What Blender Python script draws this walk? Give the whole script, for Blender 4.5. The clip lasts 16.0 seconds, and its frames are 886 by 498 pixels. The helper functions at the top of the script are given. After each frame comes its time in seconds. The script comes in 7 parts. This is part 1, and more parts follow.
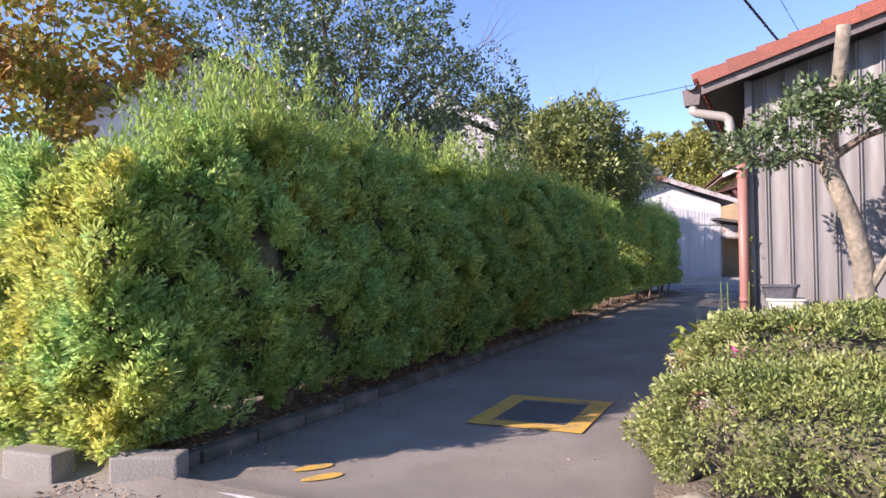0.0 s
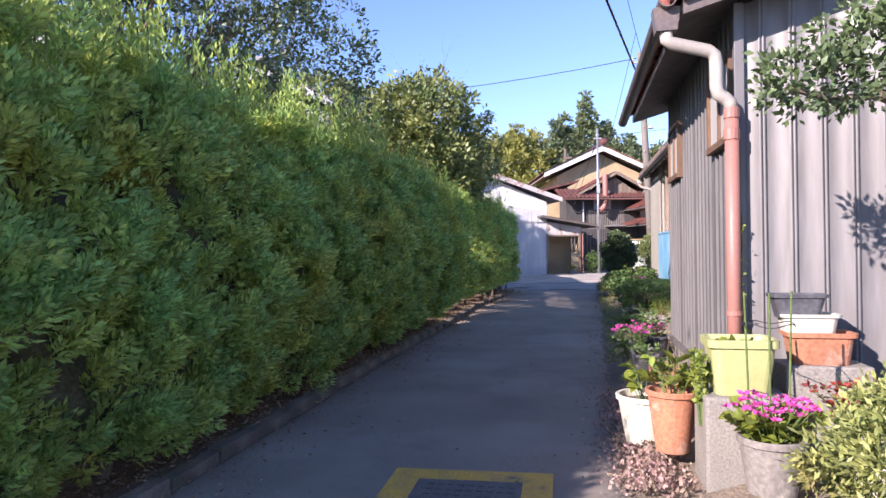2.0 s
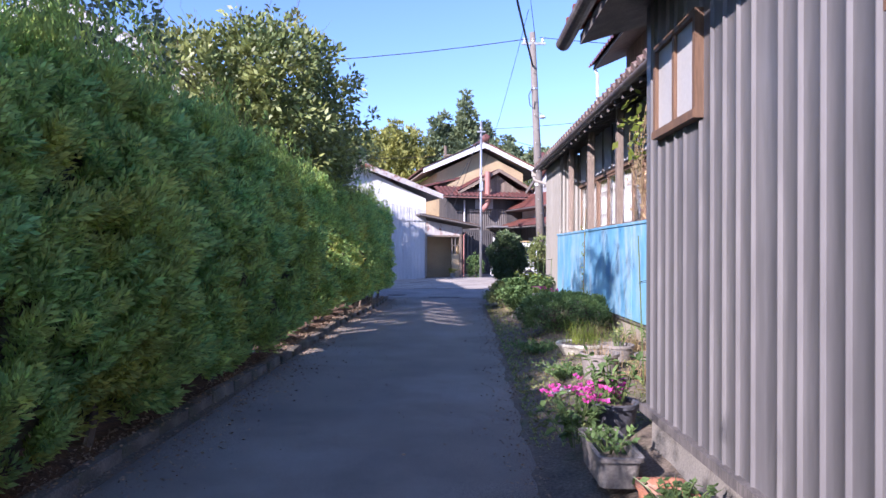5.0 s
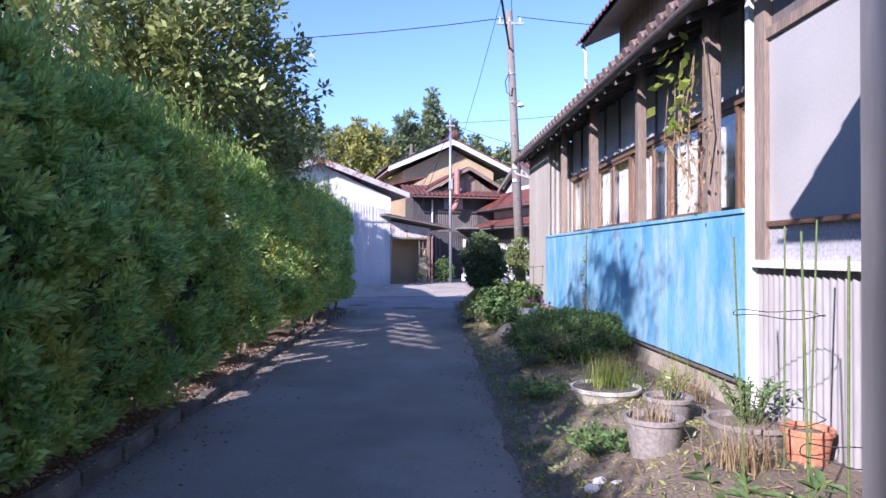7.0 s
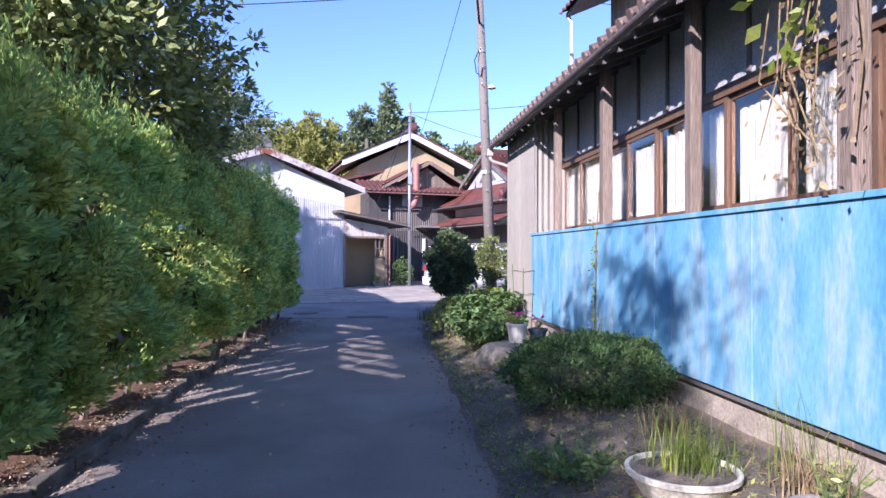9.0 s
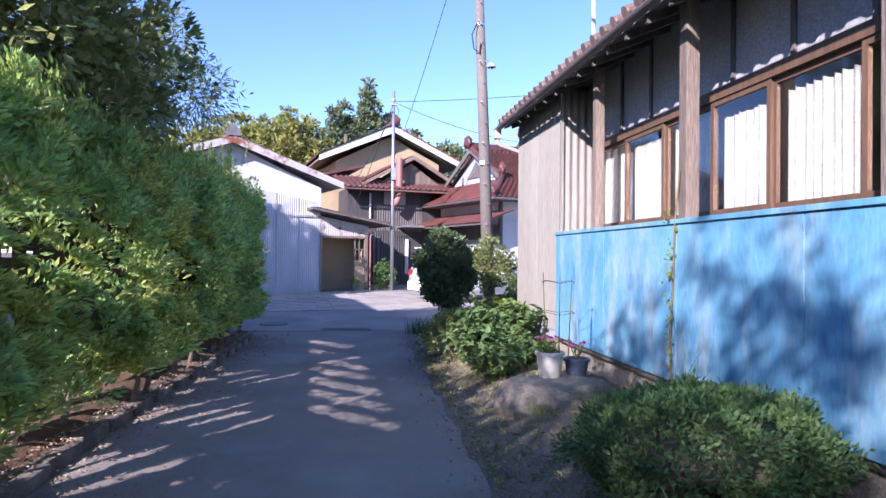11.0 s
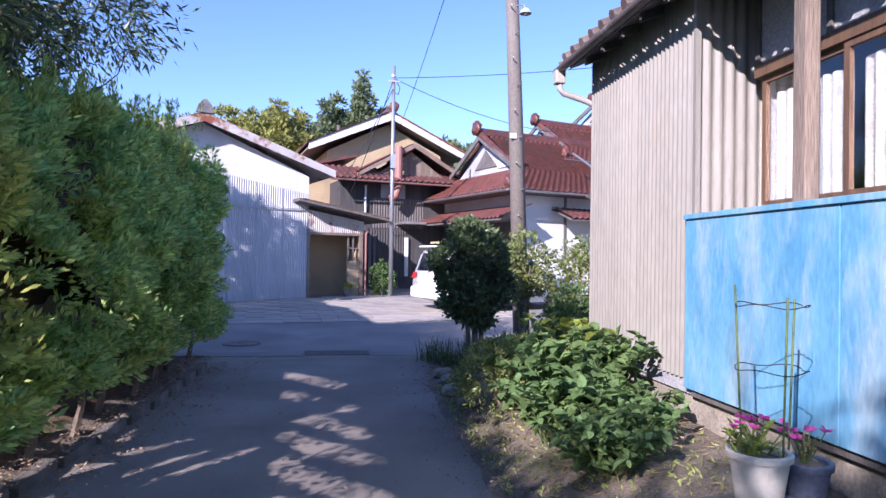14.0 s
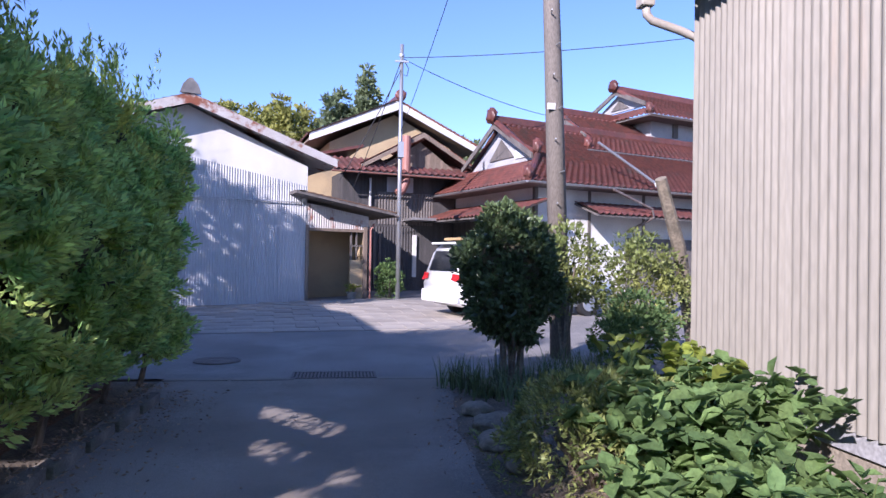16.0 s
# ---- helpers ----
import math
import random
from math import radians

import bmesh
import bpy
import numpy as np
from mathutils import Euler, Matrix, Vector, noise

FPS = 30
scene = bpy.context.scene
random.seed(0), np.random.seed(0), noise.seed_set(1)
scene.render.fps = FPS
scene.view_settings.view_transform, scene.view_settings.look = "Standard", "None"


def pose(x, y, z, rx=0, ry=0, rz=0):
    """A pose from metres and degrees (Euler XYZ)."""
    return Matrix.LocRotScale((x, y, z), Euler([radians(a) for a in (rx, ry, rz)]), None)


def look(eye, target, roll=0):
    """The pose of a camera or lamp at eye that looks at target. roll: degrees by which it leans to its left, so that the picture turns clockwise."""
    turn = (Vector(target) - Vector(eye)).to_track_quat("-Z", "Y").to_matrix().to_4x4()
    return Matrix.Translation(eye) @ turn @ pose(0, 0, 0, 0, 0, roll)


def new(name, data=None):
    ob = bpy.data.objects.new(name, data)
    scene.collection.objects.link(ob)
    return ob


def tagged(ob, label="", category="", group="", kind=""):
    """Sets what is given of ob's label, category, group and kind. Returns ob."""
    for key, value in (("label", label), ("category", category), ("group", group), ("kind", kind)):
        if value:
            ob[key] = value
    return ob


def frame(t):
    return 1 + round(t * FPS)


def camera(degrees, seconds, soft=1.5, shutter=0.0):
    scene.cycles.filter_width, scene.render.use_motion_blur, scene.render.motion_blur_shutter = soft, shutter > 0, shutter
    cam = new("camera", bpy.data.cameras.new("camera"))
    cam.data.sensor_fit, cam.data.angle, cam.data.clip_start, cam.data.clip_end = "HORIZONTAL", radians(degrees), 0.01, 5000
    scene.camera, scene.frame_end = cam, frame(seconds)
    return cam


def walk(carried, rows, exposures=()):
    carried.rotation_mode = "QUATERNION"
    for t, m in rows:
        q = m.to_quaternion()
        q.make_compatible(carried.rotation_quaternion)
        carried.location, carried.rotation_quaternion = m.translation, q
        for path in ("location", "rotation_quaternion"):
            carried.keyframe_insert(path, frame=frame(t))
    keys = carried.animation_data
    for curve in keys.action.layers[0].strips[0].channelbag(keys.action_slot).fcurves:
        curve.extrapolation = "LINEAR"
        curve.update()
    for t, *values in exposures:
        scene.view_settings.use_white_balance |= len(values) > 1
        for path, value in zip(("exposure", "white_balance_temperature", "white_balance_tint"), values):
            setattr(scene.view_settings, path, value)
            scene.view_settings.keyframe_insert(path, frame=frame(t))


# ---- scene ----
cam = camera(68.5, 16.0)
PATH = [
    (0, (0.428, 0.325, 1.525), (-0.494, 2.1, 1.552), -1.0),
    (0.5, (-0.015, 0.8, 1.538), (-0.735, 2.666, 1.553), -0.75),
    (1, (-0.443, 1.335, 1.552), (-1.036, 3.245, 1.561), -0.5),
    (1.5, (-0.731, 2.06, 1.515), (-1.227, 3.998, 1.522), -0.4),
    (2, (-0.975, 2.619, 1.515), (-1.374, 4.579, 1.524), -0.7),
    (2.5, (-1.028, 3.25, 1.492), (-1.331, 5.227, 1.498), -0.3),
    (3, (-1.1, 3.848, 1.496), (-1.313, 5.836, 1.502), -0.2),
    (3.5, (-1.13, 4.48, 1.502), (-1.278, 6.474, 1.51), -0.1),
    (4, (-1.156, 5.08, 1.514), (-1.25, 7.078, 1.52), 0.1),
    (6.5, (-1.287, 8.358, 1.593), (-1.243, 10.357, 1.607), 0.0),
    (7, (-1.29, 8.949, 1.608), (-1.211, 10.948, 1.623), 0.0),
    (7.5, (-1.363, 9.571, 1.619), (-1.243, 11.567, 1.635), 0.2),
    (8, (-1.345, 10.2, 1.63), (-1.186, 12.193, 1.645), 0.2),
    (10.5, (-1.386, 13.246, 1.613), (-1.116, 15.227, 1.633), 0.4),
    (11, (-1.408, 13.846, 1.644), (-1.124, 15.825, 1.665), 0.6),
    (11.5, (-1.398, 14.44, 1.661), (-1.104, 16.418, 1.682), 0.7),
    (12, (-1.398, 15.104, 1.638), (-1.099, 17.082, 1.661), 0.7),
    (12.5, (-1.393, 15.714, 1.641), (-1.091, 17.69, 1.664), 0.8),
    (13, (-1.422, 16.287, 1.614), (-1.118, 18.263, 1.64), 0.8),
    (13.5, (-1.402, 16.905, 1.593), (-1.096, 18.882, 1.621), 1.0),
    (14, (-1.407, 17.478, 1.6), (-1.1, 19.454, 1.626), 0.9),
    (14.5, (-1.358, 18.03, 1.575), (-1.051, 20.006, 1.601), 0.9),
    (15, (-1.348, 18.637, 1.564), (-1.044, 20.614, 1.591), 1.1),
    (15.5, (-1.337, 19.211, 1.56), (-1.036, 21.188, 1.586), 1.1),
    (16, (-1.336, 19.751, 1.548), (-1.042, 21.729, 1.575), 1.0),
]
walk(cam, [(t, look(eye, target, roll)) for t, eye, target, roll in PATH],
     exposures=[(0.0, 1.05, 6300, 32.0), (3.0, 1.25, 5850, 34.0), (7.0, 1.12, 5450, 36.0), (12.0, 1.17, 5500, 36.0), (14.0, 1.02, 5500, 36.0), (16.0, 0.88, 5550, 34.0)])

# ---------- world, sun, exposure ----------
SUN_EL, SUN_AZ = 27.0, 219.3
world = bpy.data.worlds.new("world")
scene.world = world
world.use_nodes = True
wt = world.node_tree
sky = wt.nodes.new("ShaderNodeTexSky")
sky.sky_type = "NISHITA"
sky.sun_disc = False
sky.sun_elevation, sky.sun_rotation = radians(SUN_EL), radians(SUN_AZ)
sky.air_density, sky.dust_density, sky.ozone_density = 1.0, 0.0, 4.5
wt.links.new(sky.outputs["Color"], wt.nodes["Background"].inputs["Color"])
wt.nodes["Background"].inputs["Strength"].default_value = 0.125
sun = new("sun", bpy.data.lights.new("sun", "SUN"))
sun.data.energy, sun.data.angle, sun.data.color = 5.0, radians(0.55), (1.0, 0.925, 0.75)
az, el = radians(SUN_AZ), radians(SUN_EL)
SUN_DIR = Vector((math.sin(az) * math.cos(el), math.cos(az) * math.cos(el), math.sin(el)))
sun.matrix_world = look(SUN_DIR * 60, (0, 0, 0))

# ---------- materials ----------
MATS = {}


def material(name, base, alt=None, scale=4.0, rough=0.8, metal=0.0, bump=0.0, bscale=40.0, streak=(1, 1, 1), island=0.0,
             obrand=0.0, fine=0.25, stain=None, sscale=0.7, sedge=(0.55, 0.7), thin=0.0, spec=0.5):
    """A noise-varied surface: base to alt at a broad scale, grain at a fine one, optional stains, bump and translucency."""
    if name in MATS:
        return MATS[name]
    m = bpy.data.materials.new(name)
    m.use_nodes = True
    nt = m.node_tree
    bsdf = nt.nodes["Principled BSDF"]
    N, L = nt.nodes.new, nt.links.new
    geo = N("ShaderNodeTexCoord")
    mp = N("ShaderNodeMapping")
    mp.inputs["Scale"].default_value = streak
    L(geo.outputs["Object"], mp.inputs["Vector"])
    n1 = N("ShaderNodeTexNoise")
    n1.inputs["Scale"].default_value, n1.inputs["Detail"].default_value = scale, 6
    L(mp.outputs[0], n1.inputs["Vector"])
    mix = N("ShaderNodeMix")
    mix.data_type = "RGBA"
    alt = alt or tuple(c * 0.75 for c in base)
    mix.inputs[6].default_value, mix.inputs[7].default_value = (*base, 1), (*alt, 1)
    ramp = N("ShaderNodeMapRange")
    ramp.inputs[1].default_value, ramp.inputs[2].default_value = 0.35, 0.65
    L(n1.outputs[0], ramp.inputs[0])
    L(ramp.outputs[0], mix.inputs[0])
    col = mix.outputs[2]
    if stain:
        n3 = N("ShaderNodeTexNoise")
        n3.inputs["Scale"].default_value, n3.inputs["Detail"].default_value = sscale, 9
        n3.inputs["Roughness"].default_value = 0.65
        L(mp.outputs[0], n3.inputs["Vector"])
        r3 = N("ShaderNodeMapRange")
        r3.inputs[1].default_value, r3.inputs[2].default_value = sedge
        L(n3.outputs[0], r3.inputs[0])
        m3 = N("ShaderNodeMix")
        m3.data_type = "RGBA"
        L(r3.outputs[0], m3.inputs[0])
        L(col, m3.inputs[6])
        m3.inputs[7].default_value = (*stain, 1)
        col = m3.outputs[2]
    n2 = N("ShaderNodeTexNoise")
    n2.inputs["Scale"].default_value, n2.inputs["Detail"].default_value = bscale, 4
    L(mp.outputs[0], n2.inputs["Vector"])
    val = N("ShaderNodeMapRange")
    val.inputs[1].default_value, val.inputs[2].default_value = 0.3, 0.7
    val.inputs[3].default_value, val.inputs[4].default_value = 1 - fine, 1 + fine
    L(n2.outputs[0], val.inputs[0])
    v = val.outputs[0]
    for amount, node, out in ((island, "ShaderNodeNewGeometry", "Random Per Island"), (obrand, "ShaderNodeObjectInfo", "Random")):
        if amount:
            o = N(node)
            r = N("ShaderNodeMapRange")
            r.inputs[3].default_value, r.inputs[4].default_value = 1 - amount, 1 + amount
            L(o.outputs[out], r.inputs[0])
            mu = N("ShaderNodeMath")
            mu.operation = "MULTIPLY"
            L(v, mu.inputs[0])
            L(r.outputs[0], mu.inputs[1])
            v = mu.outputs[0]
    hs = N("ShaderNodeHueSaturation")
    L(v, hs.inputs["Value"])
    L(col, hs.inputs["Color"])
    L(hs.outputs[0], bsdf.inputs["Base Color"])
    bsdf.inputs["Roughness"].default_value, bsdf.inputs["Metallic"].default_value = rough, metal
    bsdf.inputs["Specular IOR Level"].default_value = spec
    if bump:
        b = N("ShaderNodeBump")
        b.inputs["Strength"].default_value, b.inputs["Distance"].default_value = bump, 0.02
        L(n2.outputs[0], b.inputs["Height"])
        L(b.outputs[0], bsdf.inputs["Normal"])
    if thin:
        tr = N("ShaderNodeBsdfTranslucent")
        L(hs.outputs[0], tr.inputs["Color"])
        ms = N("ShaderNodeMixShader")
        ms.inputs[0].default_value = thin
        L(bsdf.outputs[0], ms.inputs[1])
        L(tr.outputs[0], ms.inputs[2])
        L(ms.outputs[0], nt.nodes["Material Output"].inputs["Surface"])
    MATS[name] = m
    return m


ASPHALT = material("asphalt", (0.25, 0.215, 0.175), (0.19, 0.165, 0.137), 0.9, 0.85, bump=0.35, bscale=160, fine=0.5, stain=(0.30, 0.27, 0.235), sscale=0.5, sedge=(0.48, 0.72))
CONCRETE = material("concrete", (0.26, 0.238, 0.205), (0.20, 0.186, 0.163), 2.0, 0.9, bump=0.3, bscale=70, stain=(0.22, 0.2, 0.17), obrand=0.08)
PAVER = material("court_paver", (0.40, 0.355, 0.295), (0.30, 0.27, 0.235), 1.2, 0.9, bump=0.3, bscale=60, obrand=0.14)
COURT = material("court_concrete", (0.26, 0.245, 0.225), (0.19, 0.18, 0.17), 0.8, 0.9, bump=0.3, bscale=90, stain=(0.33, 0.31, 0.28), sscale=0.6)
SOIL = material("soil", (0.21, 0.165, 0.12), (0.13, 0.105, 0.078), 2.5, 0.95, bump=0.8, bscale=45, fine=0.4, stain=(0.09, 0.11, 0.04), sscale=1.1)
LITTER = material("leaf_litter", (0.20, 0.11, 0.06), (0.11, 0.07, 0.045), 9, 0.95, bump=0.9, bscale=60, fine=0.45)
LITTERBIT = material("dry_leaf_bits", (0.34, 0.24, 0.16), (0.24, 0.17, 0.11), 6, 0.9, island=0.5, thin=0.1)
KERB = material("kerb_concrete", (0.20, 0.175, 0.145), (0.12, 0.105, 0.09), 3, 0.92, bump=0.5, bscale=60, stain=(0.08, 0.09, 0.05), obrand=0.15)
YELLOW = material("road_yellow", (0.62, 0.36, 0.05), (0.48, 0.30, 0.08), 6, 0.8, bump=0.2, bscale=120, fine=0.3, stain=(0.16, 0.13, 0.09), sscale=6, sedge=(0.58, 0.72))
WHITEPAINT = material("road_white", (0.62, 0.60, 0.56), (0.45, 0.43, 0.4), 6, 0.85, stain=(0.14, 0.13, 0.12), sscale=6, sedge=(0.55, 0.7))
IRON = material("cast_iron", (0.12, 0.112, 0.108), (0.16, 0.145, 0.135), 9, 0.6, 0.5, bump=0.4, bscale=90)
GREYMETAL = material("grey_steel_siding", (0.19, 0.18, 0.175), (0.15, 0.143, 0.142), 2.0, 0.5, 0.15, bump=0.06, bscale=20, streak=(1, 1, 0.12), stain=(0.21, 0.20, 0.19), sscale=2.5, fine=0.12, obrand=0.05)
BEIGEMETAL = material("beige_corrugated", (0.29, 0.27, 0.228), (0.245, 0.228, 0.193), 1.8, 0.6, 0.05, streak=(1, 1, 0.15), stain=(0.30, 0.24, 0.18), sscale=3, sedge=(0.62, 0.8), fine=0.1)
WHITEMETAL = material("white_corrugated", (0.52, 0.52, 0.53), (0.45, 0.455, 0.46), 1.2, 0.6, 0.05, streak=(1, 1, 0.15), stain=(0.34, 0.30, 0.26), sscale=2.2, sedge=(0.62, 0.85), fine=0.08)
RUSTMETAL = material("rusted_fascia", (0.55, 0.52, 0.49), (0.46, 0.42, 0.39), 2, 0.7, 0.1, stain=(0.25, 0.085, 0.045), sscale=1.6, sedge=(0.52, 0.6), fine=0.15)
PLASTER = material("white_plaster", (0.68, 0.67, 0.65), (0.58, 0.57, 0.55), 1.2, 0.9, bump=0.1, bscale=60, stain=(0.45, 0.42, 0.38), sscale=1.3, sedge=(0.6, 0.8))
OCHRE = material("ochre_plaster", (0.46, 0.35, 0.205), (0.40, 0.30, 0.18), 1.2, 0.95, bump=0.1, bscale=60, stain=(0.33, 0.26, 0.17))
BLUE = material("blue_painted_board", (0.09, 0.29, 0.47), (0.17, 0.39, 0.53), 2.2, 0.6, bump=0.15, bscale=30, streak=(1, 1.2, 0.4), stain=(0.36, 0.47, 0.50), sscale=2.6, sedge=(0.48, 0.72), fine=0.12)
OLDWOOD = material("weathered_wood", (0.25, 0.19, 0.145), (0.16, 0.125, 0.095), 4, 0.85, bump=0.5, bscale=50, streak=(2, 2, 0.15), fine=0.35, obrand=0.12)
DARKWOOD = material("dark_stained_wood", (0.16, 0.142, 0.128), (0.105, 0.094, 0.088), 4, 0.8, bump=0.3, bscale=50, streak=(2, 2, 0.2), fine=0.3)
BROWNSASH = material("brown_sash", (0.16, 0.09, 0.05), (0.11, 0.065, 0.04), 5, 0.6, streak=(2, 2, 0.2))
GREYBOARD = material("grey_board", (0.42, 0.415, 0.42), (0.34, 0.34, 0.355), 2, 0.75, bump=0.1)
REDTILE = material("red_clay_tile", (0.16, 0.056, 0.042), (0.105, 0.04, 0.033), 3.5, 0.38, bump=0.15, bscale=60, stain=(0.07, 0.045, 0.035), sscale=1.4, sedge=(0.52, 0.7), island=0.15, obrand=0.25)
ORANGETILE = material("orange_clay_tile", (0.30, 0.085, 0.045), (0.21, 0.06, 0.037), 4, 0.5, bump=0.15, bscale=60, stain=(0.13, 0.06, 0.04), sscale=2, obrand=0.2)
BROWNTILE = material("brown_clay_tile", (0.19, 0.115, 0.085), (0.12, 0.08, 0.065), 4, 0.6, bump=0.2, bscale=60, stain=(0.28, 0.25, 0.21), sscale=3, obrand=0.25)
GREYTILE = material("grey_tile", (0.20, 0.19, 0.185), (0.12, 0.115, 0.115), 4, 0.6, bump=0.2, bscale=60, obrand=0.2)
PINKPIPE = material("faded_red_pvc", (0.36, 0.165, 0.13), (0.32, 0.145, 0.115), 3, 0.5, fine=0.08)
CREAMPIPE = material("cream_pvc", (0.44, 0.40, 0.345), (0.38, 0.345, 0.30), 3, 0.5, fine=0.08)
BROWNPIPE = material("brown_gutter", (0.14, 0.11, 0.10), (0.10, 0.08, 0.075), 3, 0.5, stain=(0.28, 0.25, 0.23), sscale=3)
POLECON = material("pole_concrete", (0.19, 0.165, 0.14), (0.16, 0.14, 0.12), 1.5, 0.85, bump=0.2, bscale=60, streak=(1, 1, 0.3))
STEEL = material("galvanised_steel", (0.40, 0.41, 0.42), (0.44, 0.45, 0.46), 2, 0.45, 0.7, fine=0.08)
BLACK = material("black_cable", (0.02, 0.02, 0.022), None, 5, 0.7)
CURTAIN = material("white_lace_curtain", (0.44, 0.43, 0.40), (0.35, 0.34, 0.315), 9, 0.9, bump=0.2, bscale=80, thin=0.35)
# dark base colour stands for the dimness of the rooms behind the windows
INTERIOR = material("room_shade", (0.10, 0.09, 0.08), None, 2, 0.95)
STONE = material("garden_stone", (0.27, 0.235, 0.18), (0.17, 0.15, 0.115), 3, 0.9, bump=0.6, bscale=25, stain=(0.12, 0.13, 0.07), obrand=0.15)
BARK = material("bark", (0.20, 0.155, 0.115), (0.11, 0.085, 0.065), 6, 0.95, bump=0.9, bscale=30, streak=(1, 1, 0.3), fine=0.4)
PALEBARK = material("pale_bark", (0.28, 0.235, 0.175), (0.17, 0.145, 0.11), 5, 0.9, bump=0.6, bscale=25, fine=0.3, stain=(0.22, 0.2, 0.12), sscale=4)
# dark colour stands in for shade deep between the leaves
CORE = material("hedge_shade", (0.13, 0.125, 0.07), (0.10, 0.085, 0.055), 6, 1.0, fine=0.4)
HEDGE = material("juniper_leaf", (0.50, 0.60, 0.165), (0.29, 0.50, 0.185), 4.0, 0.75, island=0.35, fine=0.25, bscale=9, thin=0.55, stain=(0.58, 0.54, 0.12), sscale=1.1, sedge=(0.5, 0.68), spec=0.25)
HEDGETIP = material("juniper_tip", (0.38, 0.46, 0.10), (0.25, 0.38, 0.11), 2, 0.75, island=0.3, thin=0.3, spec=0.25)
HOLLY = material("dark_evergreen_leaf", (0.13, 0.18, 0.07), (0.085, 0.13, 0.055), 2, 0.4, island=0.4, thin=0.15)
OLIVE = material("olive_leaf", (0.25, 0.27, 0.075), (0.15, 0.20, 0.065), 1.2, 0.5, island=0.4, thin=0.25, stain=(0.22, 0.15, 0.03), sscale=0.9, sedge=(0.6, 0.75))
AZALEA = material("clipped_shrub_leaf", (0.30, 0.32, 0.10), (0.20, 0.25, 0.075), 3, 0.5, island=0.4, thin=0.25, stain=(0.30, 0.19, 0.07), sscale=2.2, sedge=(0.6, 0.75))
BROADLEAF = material("broad_green_leaf", (0.165, 0.25, 0.08), (0.11, 0.19, 0.07), 3, 0.75, island=0.35, thin=0.35, spec=0.25)
LIMELEAF = material("yellow_green_leaf", (0.27, 0.31, 0.045), (0.18, 0.25, 0.04), 5, 0.5, island=0.35, thin=0.4)
MAPLE = material("autumn_leaf", (0.42, 0.27, 0.05), (0.32, 0.14, 0.05), 1.5, 0.6, island=0.4, thin=0.4, stain=(0.30, 0.32, 0.06), sscale=1.2, sedge=(0.42, 0.52))
DRYGRASS = material("dry_grass", (0.34, 0.25, 0.13), (0.22, 0.16, 0.08), 6, 0.9, island=0.35, thin=0.2)
BAMBOO = material("far_bamboo_leaf", (0.32, 0.31, 0.07), (0.20, 0.22, 0.055), 0.35, 0.7, island=0.35, thin=0.3)
FARGREEN = material("far_conifer_leaf", (0.15, 0.19, 0.085), (0.10, 0.14, 0.07), 0.5, 0.7, island=0.35, thin=0.15)
PINKFLOWER = material("pink_petal", (0.72, 0.12, 0.42), (0.60, 0.08, 0.34), 8, 0.6, island=0.3, thin=0.3)
REDLEAF = material("red_leaf", (0.35, 0.05, 0.04), (0.22, 0.04, 0.03), 8, 0.6, island=0.4, thin=0.3)
STAKE = material("green_stake", (0.12, 0.17, 0.05), (0.09, 0.13, 0.04), 8, 0.5)
TERRA = material("terracotta", (0.46, 0.19, 0.10), (0.36, 0.15, 0.085), 5, 0.85, stain=(0.5, 0.33, 0.24), sscale=6, obrand=0.1)
CREAMPOT = material("cream_plastic", (0.66, 0.62, 0.50), (0.58, 0.54, 0.43), 5, 0.5, stain=(0.4, 0.36, 0.28), sscale=4, sedge=(0.6, 0.8))
LIMEPOT = material("pale_yellow_plastic", (0.41, 0.42, 0.18), (0.36, 0.37, 0.155), 4, 0.45, fine=0.06)
WHITEPOT = material("white_plastic", (0.60, 0.57, 0.49), (0.50, 0.47, 0.40), 5, 0.5, fine=0.08)
DARKPOT = material("dark_plastic", (0.07, 0.07, 0.08), (0.10, 0.10, 0.11), 5, 0.5)
NAVYPOT = material("navy_plastic", (0.07, 0.085, 0.13), (0.10, 0.115, 0.16), 5, 0.5)
FOOTING = material("pale_footing", (0.40, 0.345, 0.27), (0.30, 0.26, 0.205), 3, 0.9, bump=0.4, bscale=40, stain=(0.22, 0.19, 0.14), sscale=2)
# white sheet toned down so its colour carries the tree shade on the bay
BAYMETAL = material("shaded_white_corrugated", (0.34, 0.33, 0.32), (0.27, 0.262, 0.255), 1.5, 0.65, 0.05, streak=(1, 1, 0.15), stain=(0.24, 0.21, 0.18), sscale=2.5, fine=0.1)
BLACKWOOD = material("soot_dark_wood", (0.075, 0.07, 0.07), (0.05, 0.047, 0.047), 4, 0.8, bump=0.3, bscale=50, streak=(2, 2, 0.2), fine=0.3)
GREYPOT = material("grey_ceramic", (0.24, 0.215, 0.19), (0.18, 0.163, 0.145), 4, 0.7, stain=(0.42, 0.38, 0.33), sscale=4)
CARWHITE = material("white_car_paint", (0.78, 0.78, 0.77), (0.76, 0.76, 0.75), 2, 0.22, fine=0.02)
RUBBER = material("tyre_rubber", (0.025, 0.025, 0.025), None, 8, 0.85)
TAILRED = material("red_lamp_lens", (0.45, 0.02, 0.02), (0.35, 0.015, 0.02), 5, 0.15)
BRASS = material("ochre_board", (0.45, 0.31, 0.14), (0.36, 0.25, 0.12), 3, 0.7)


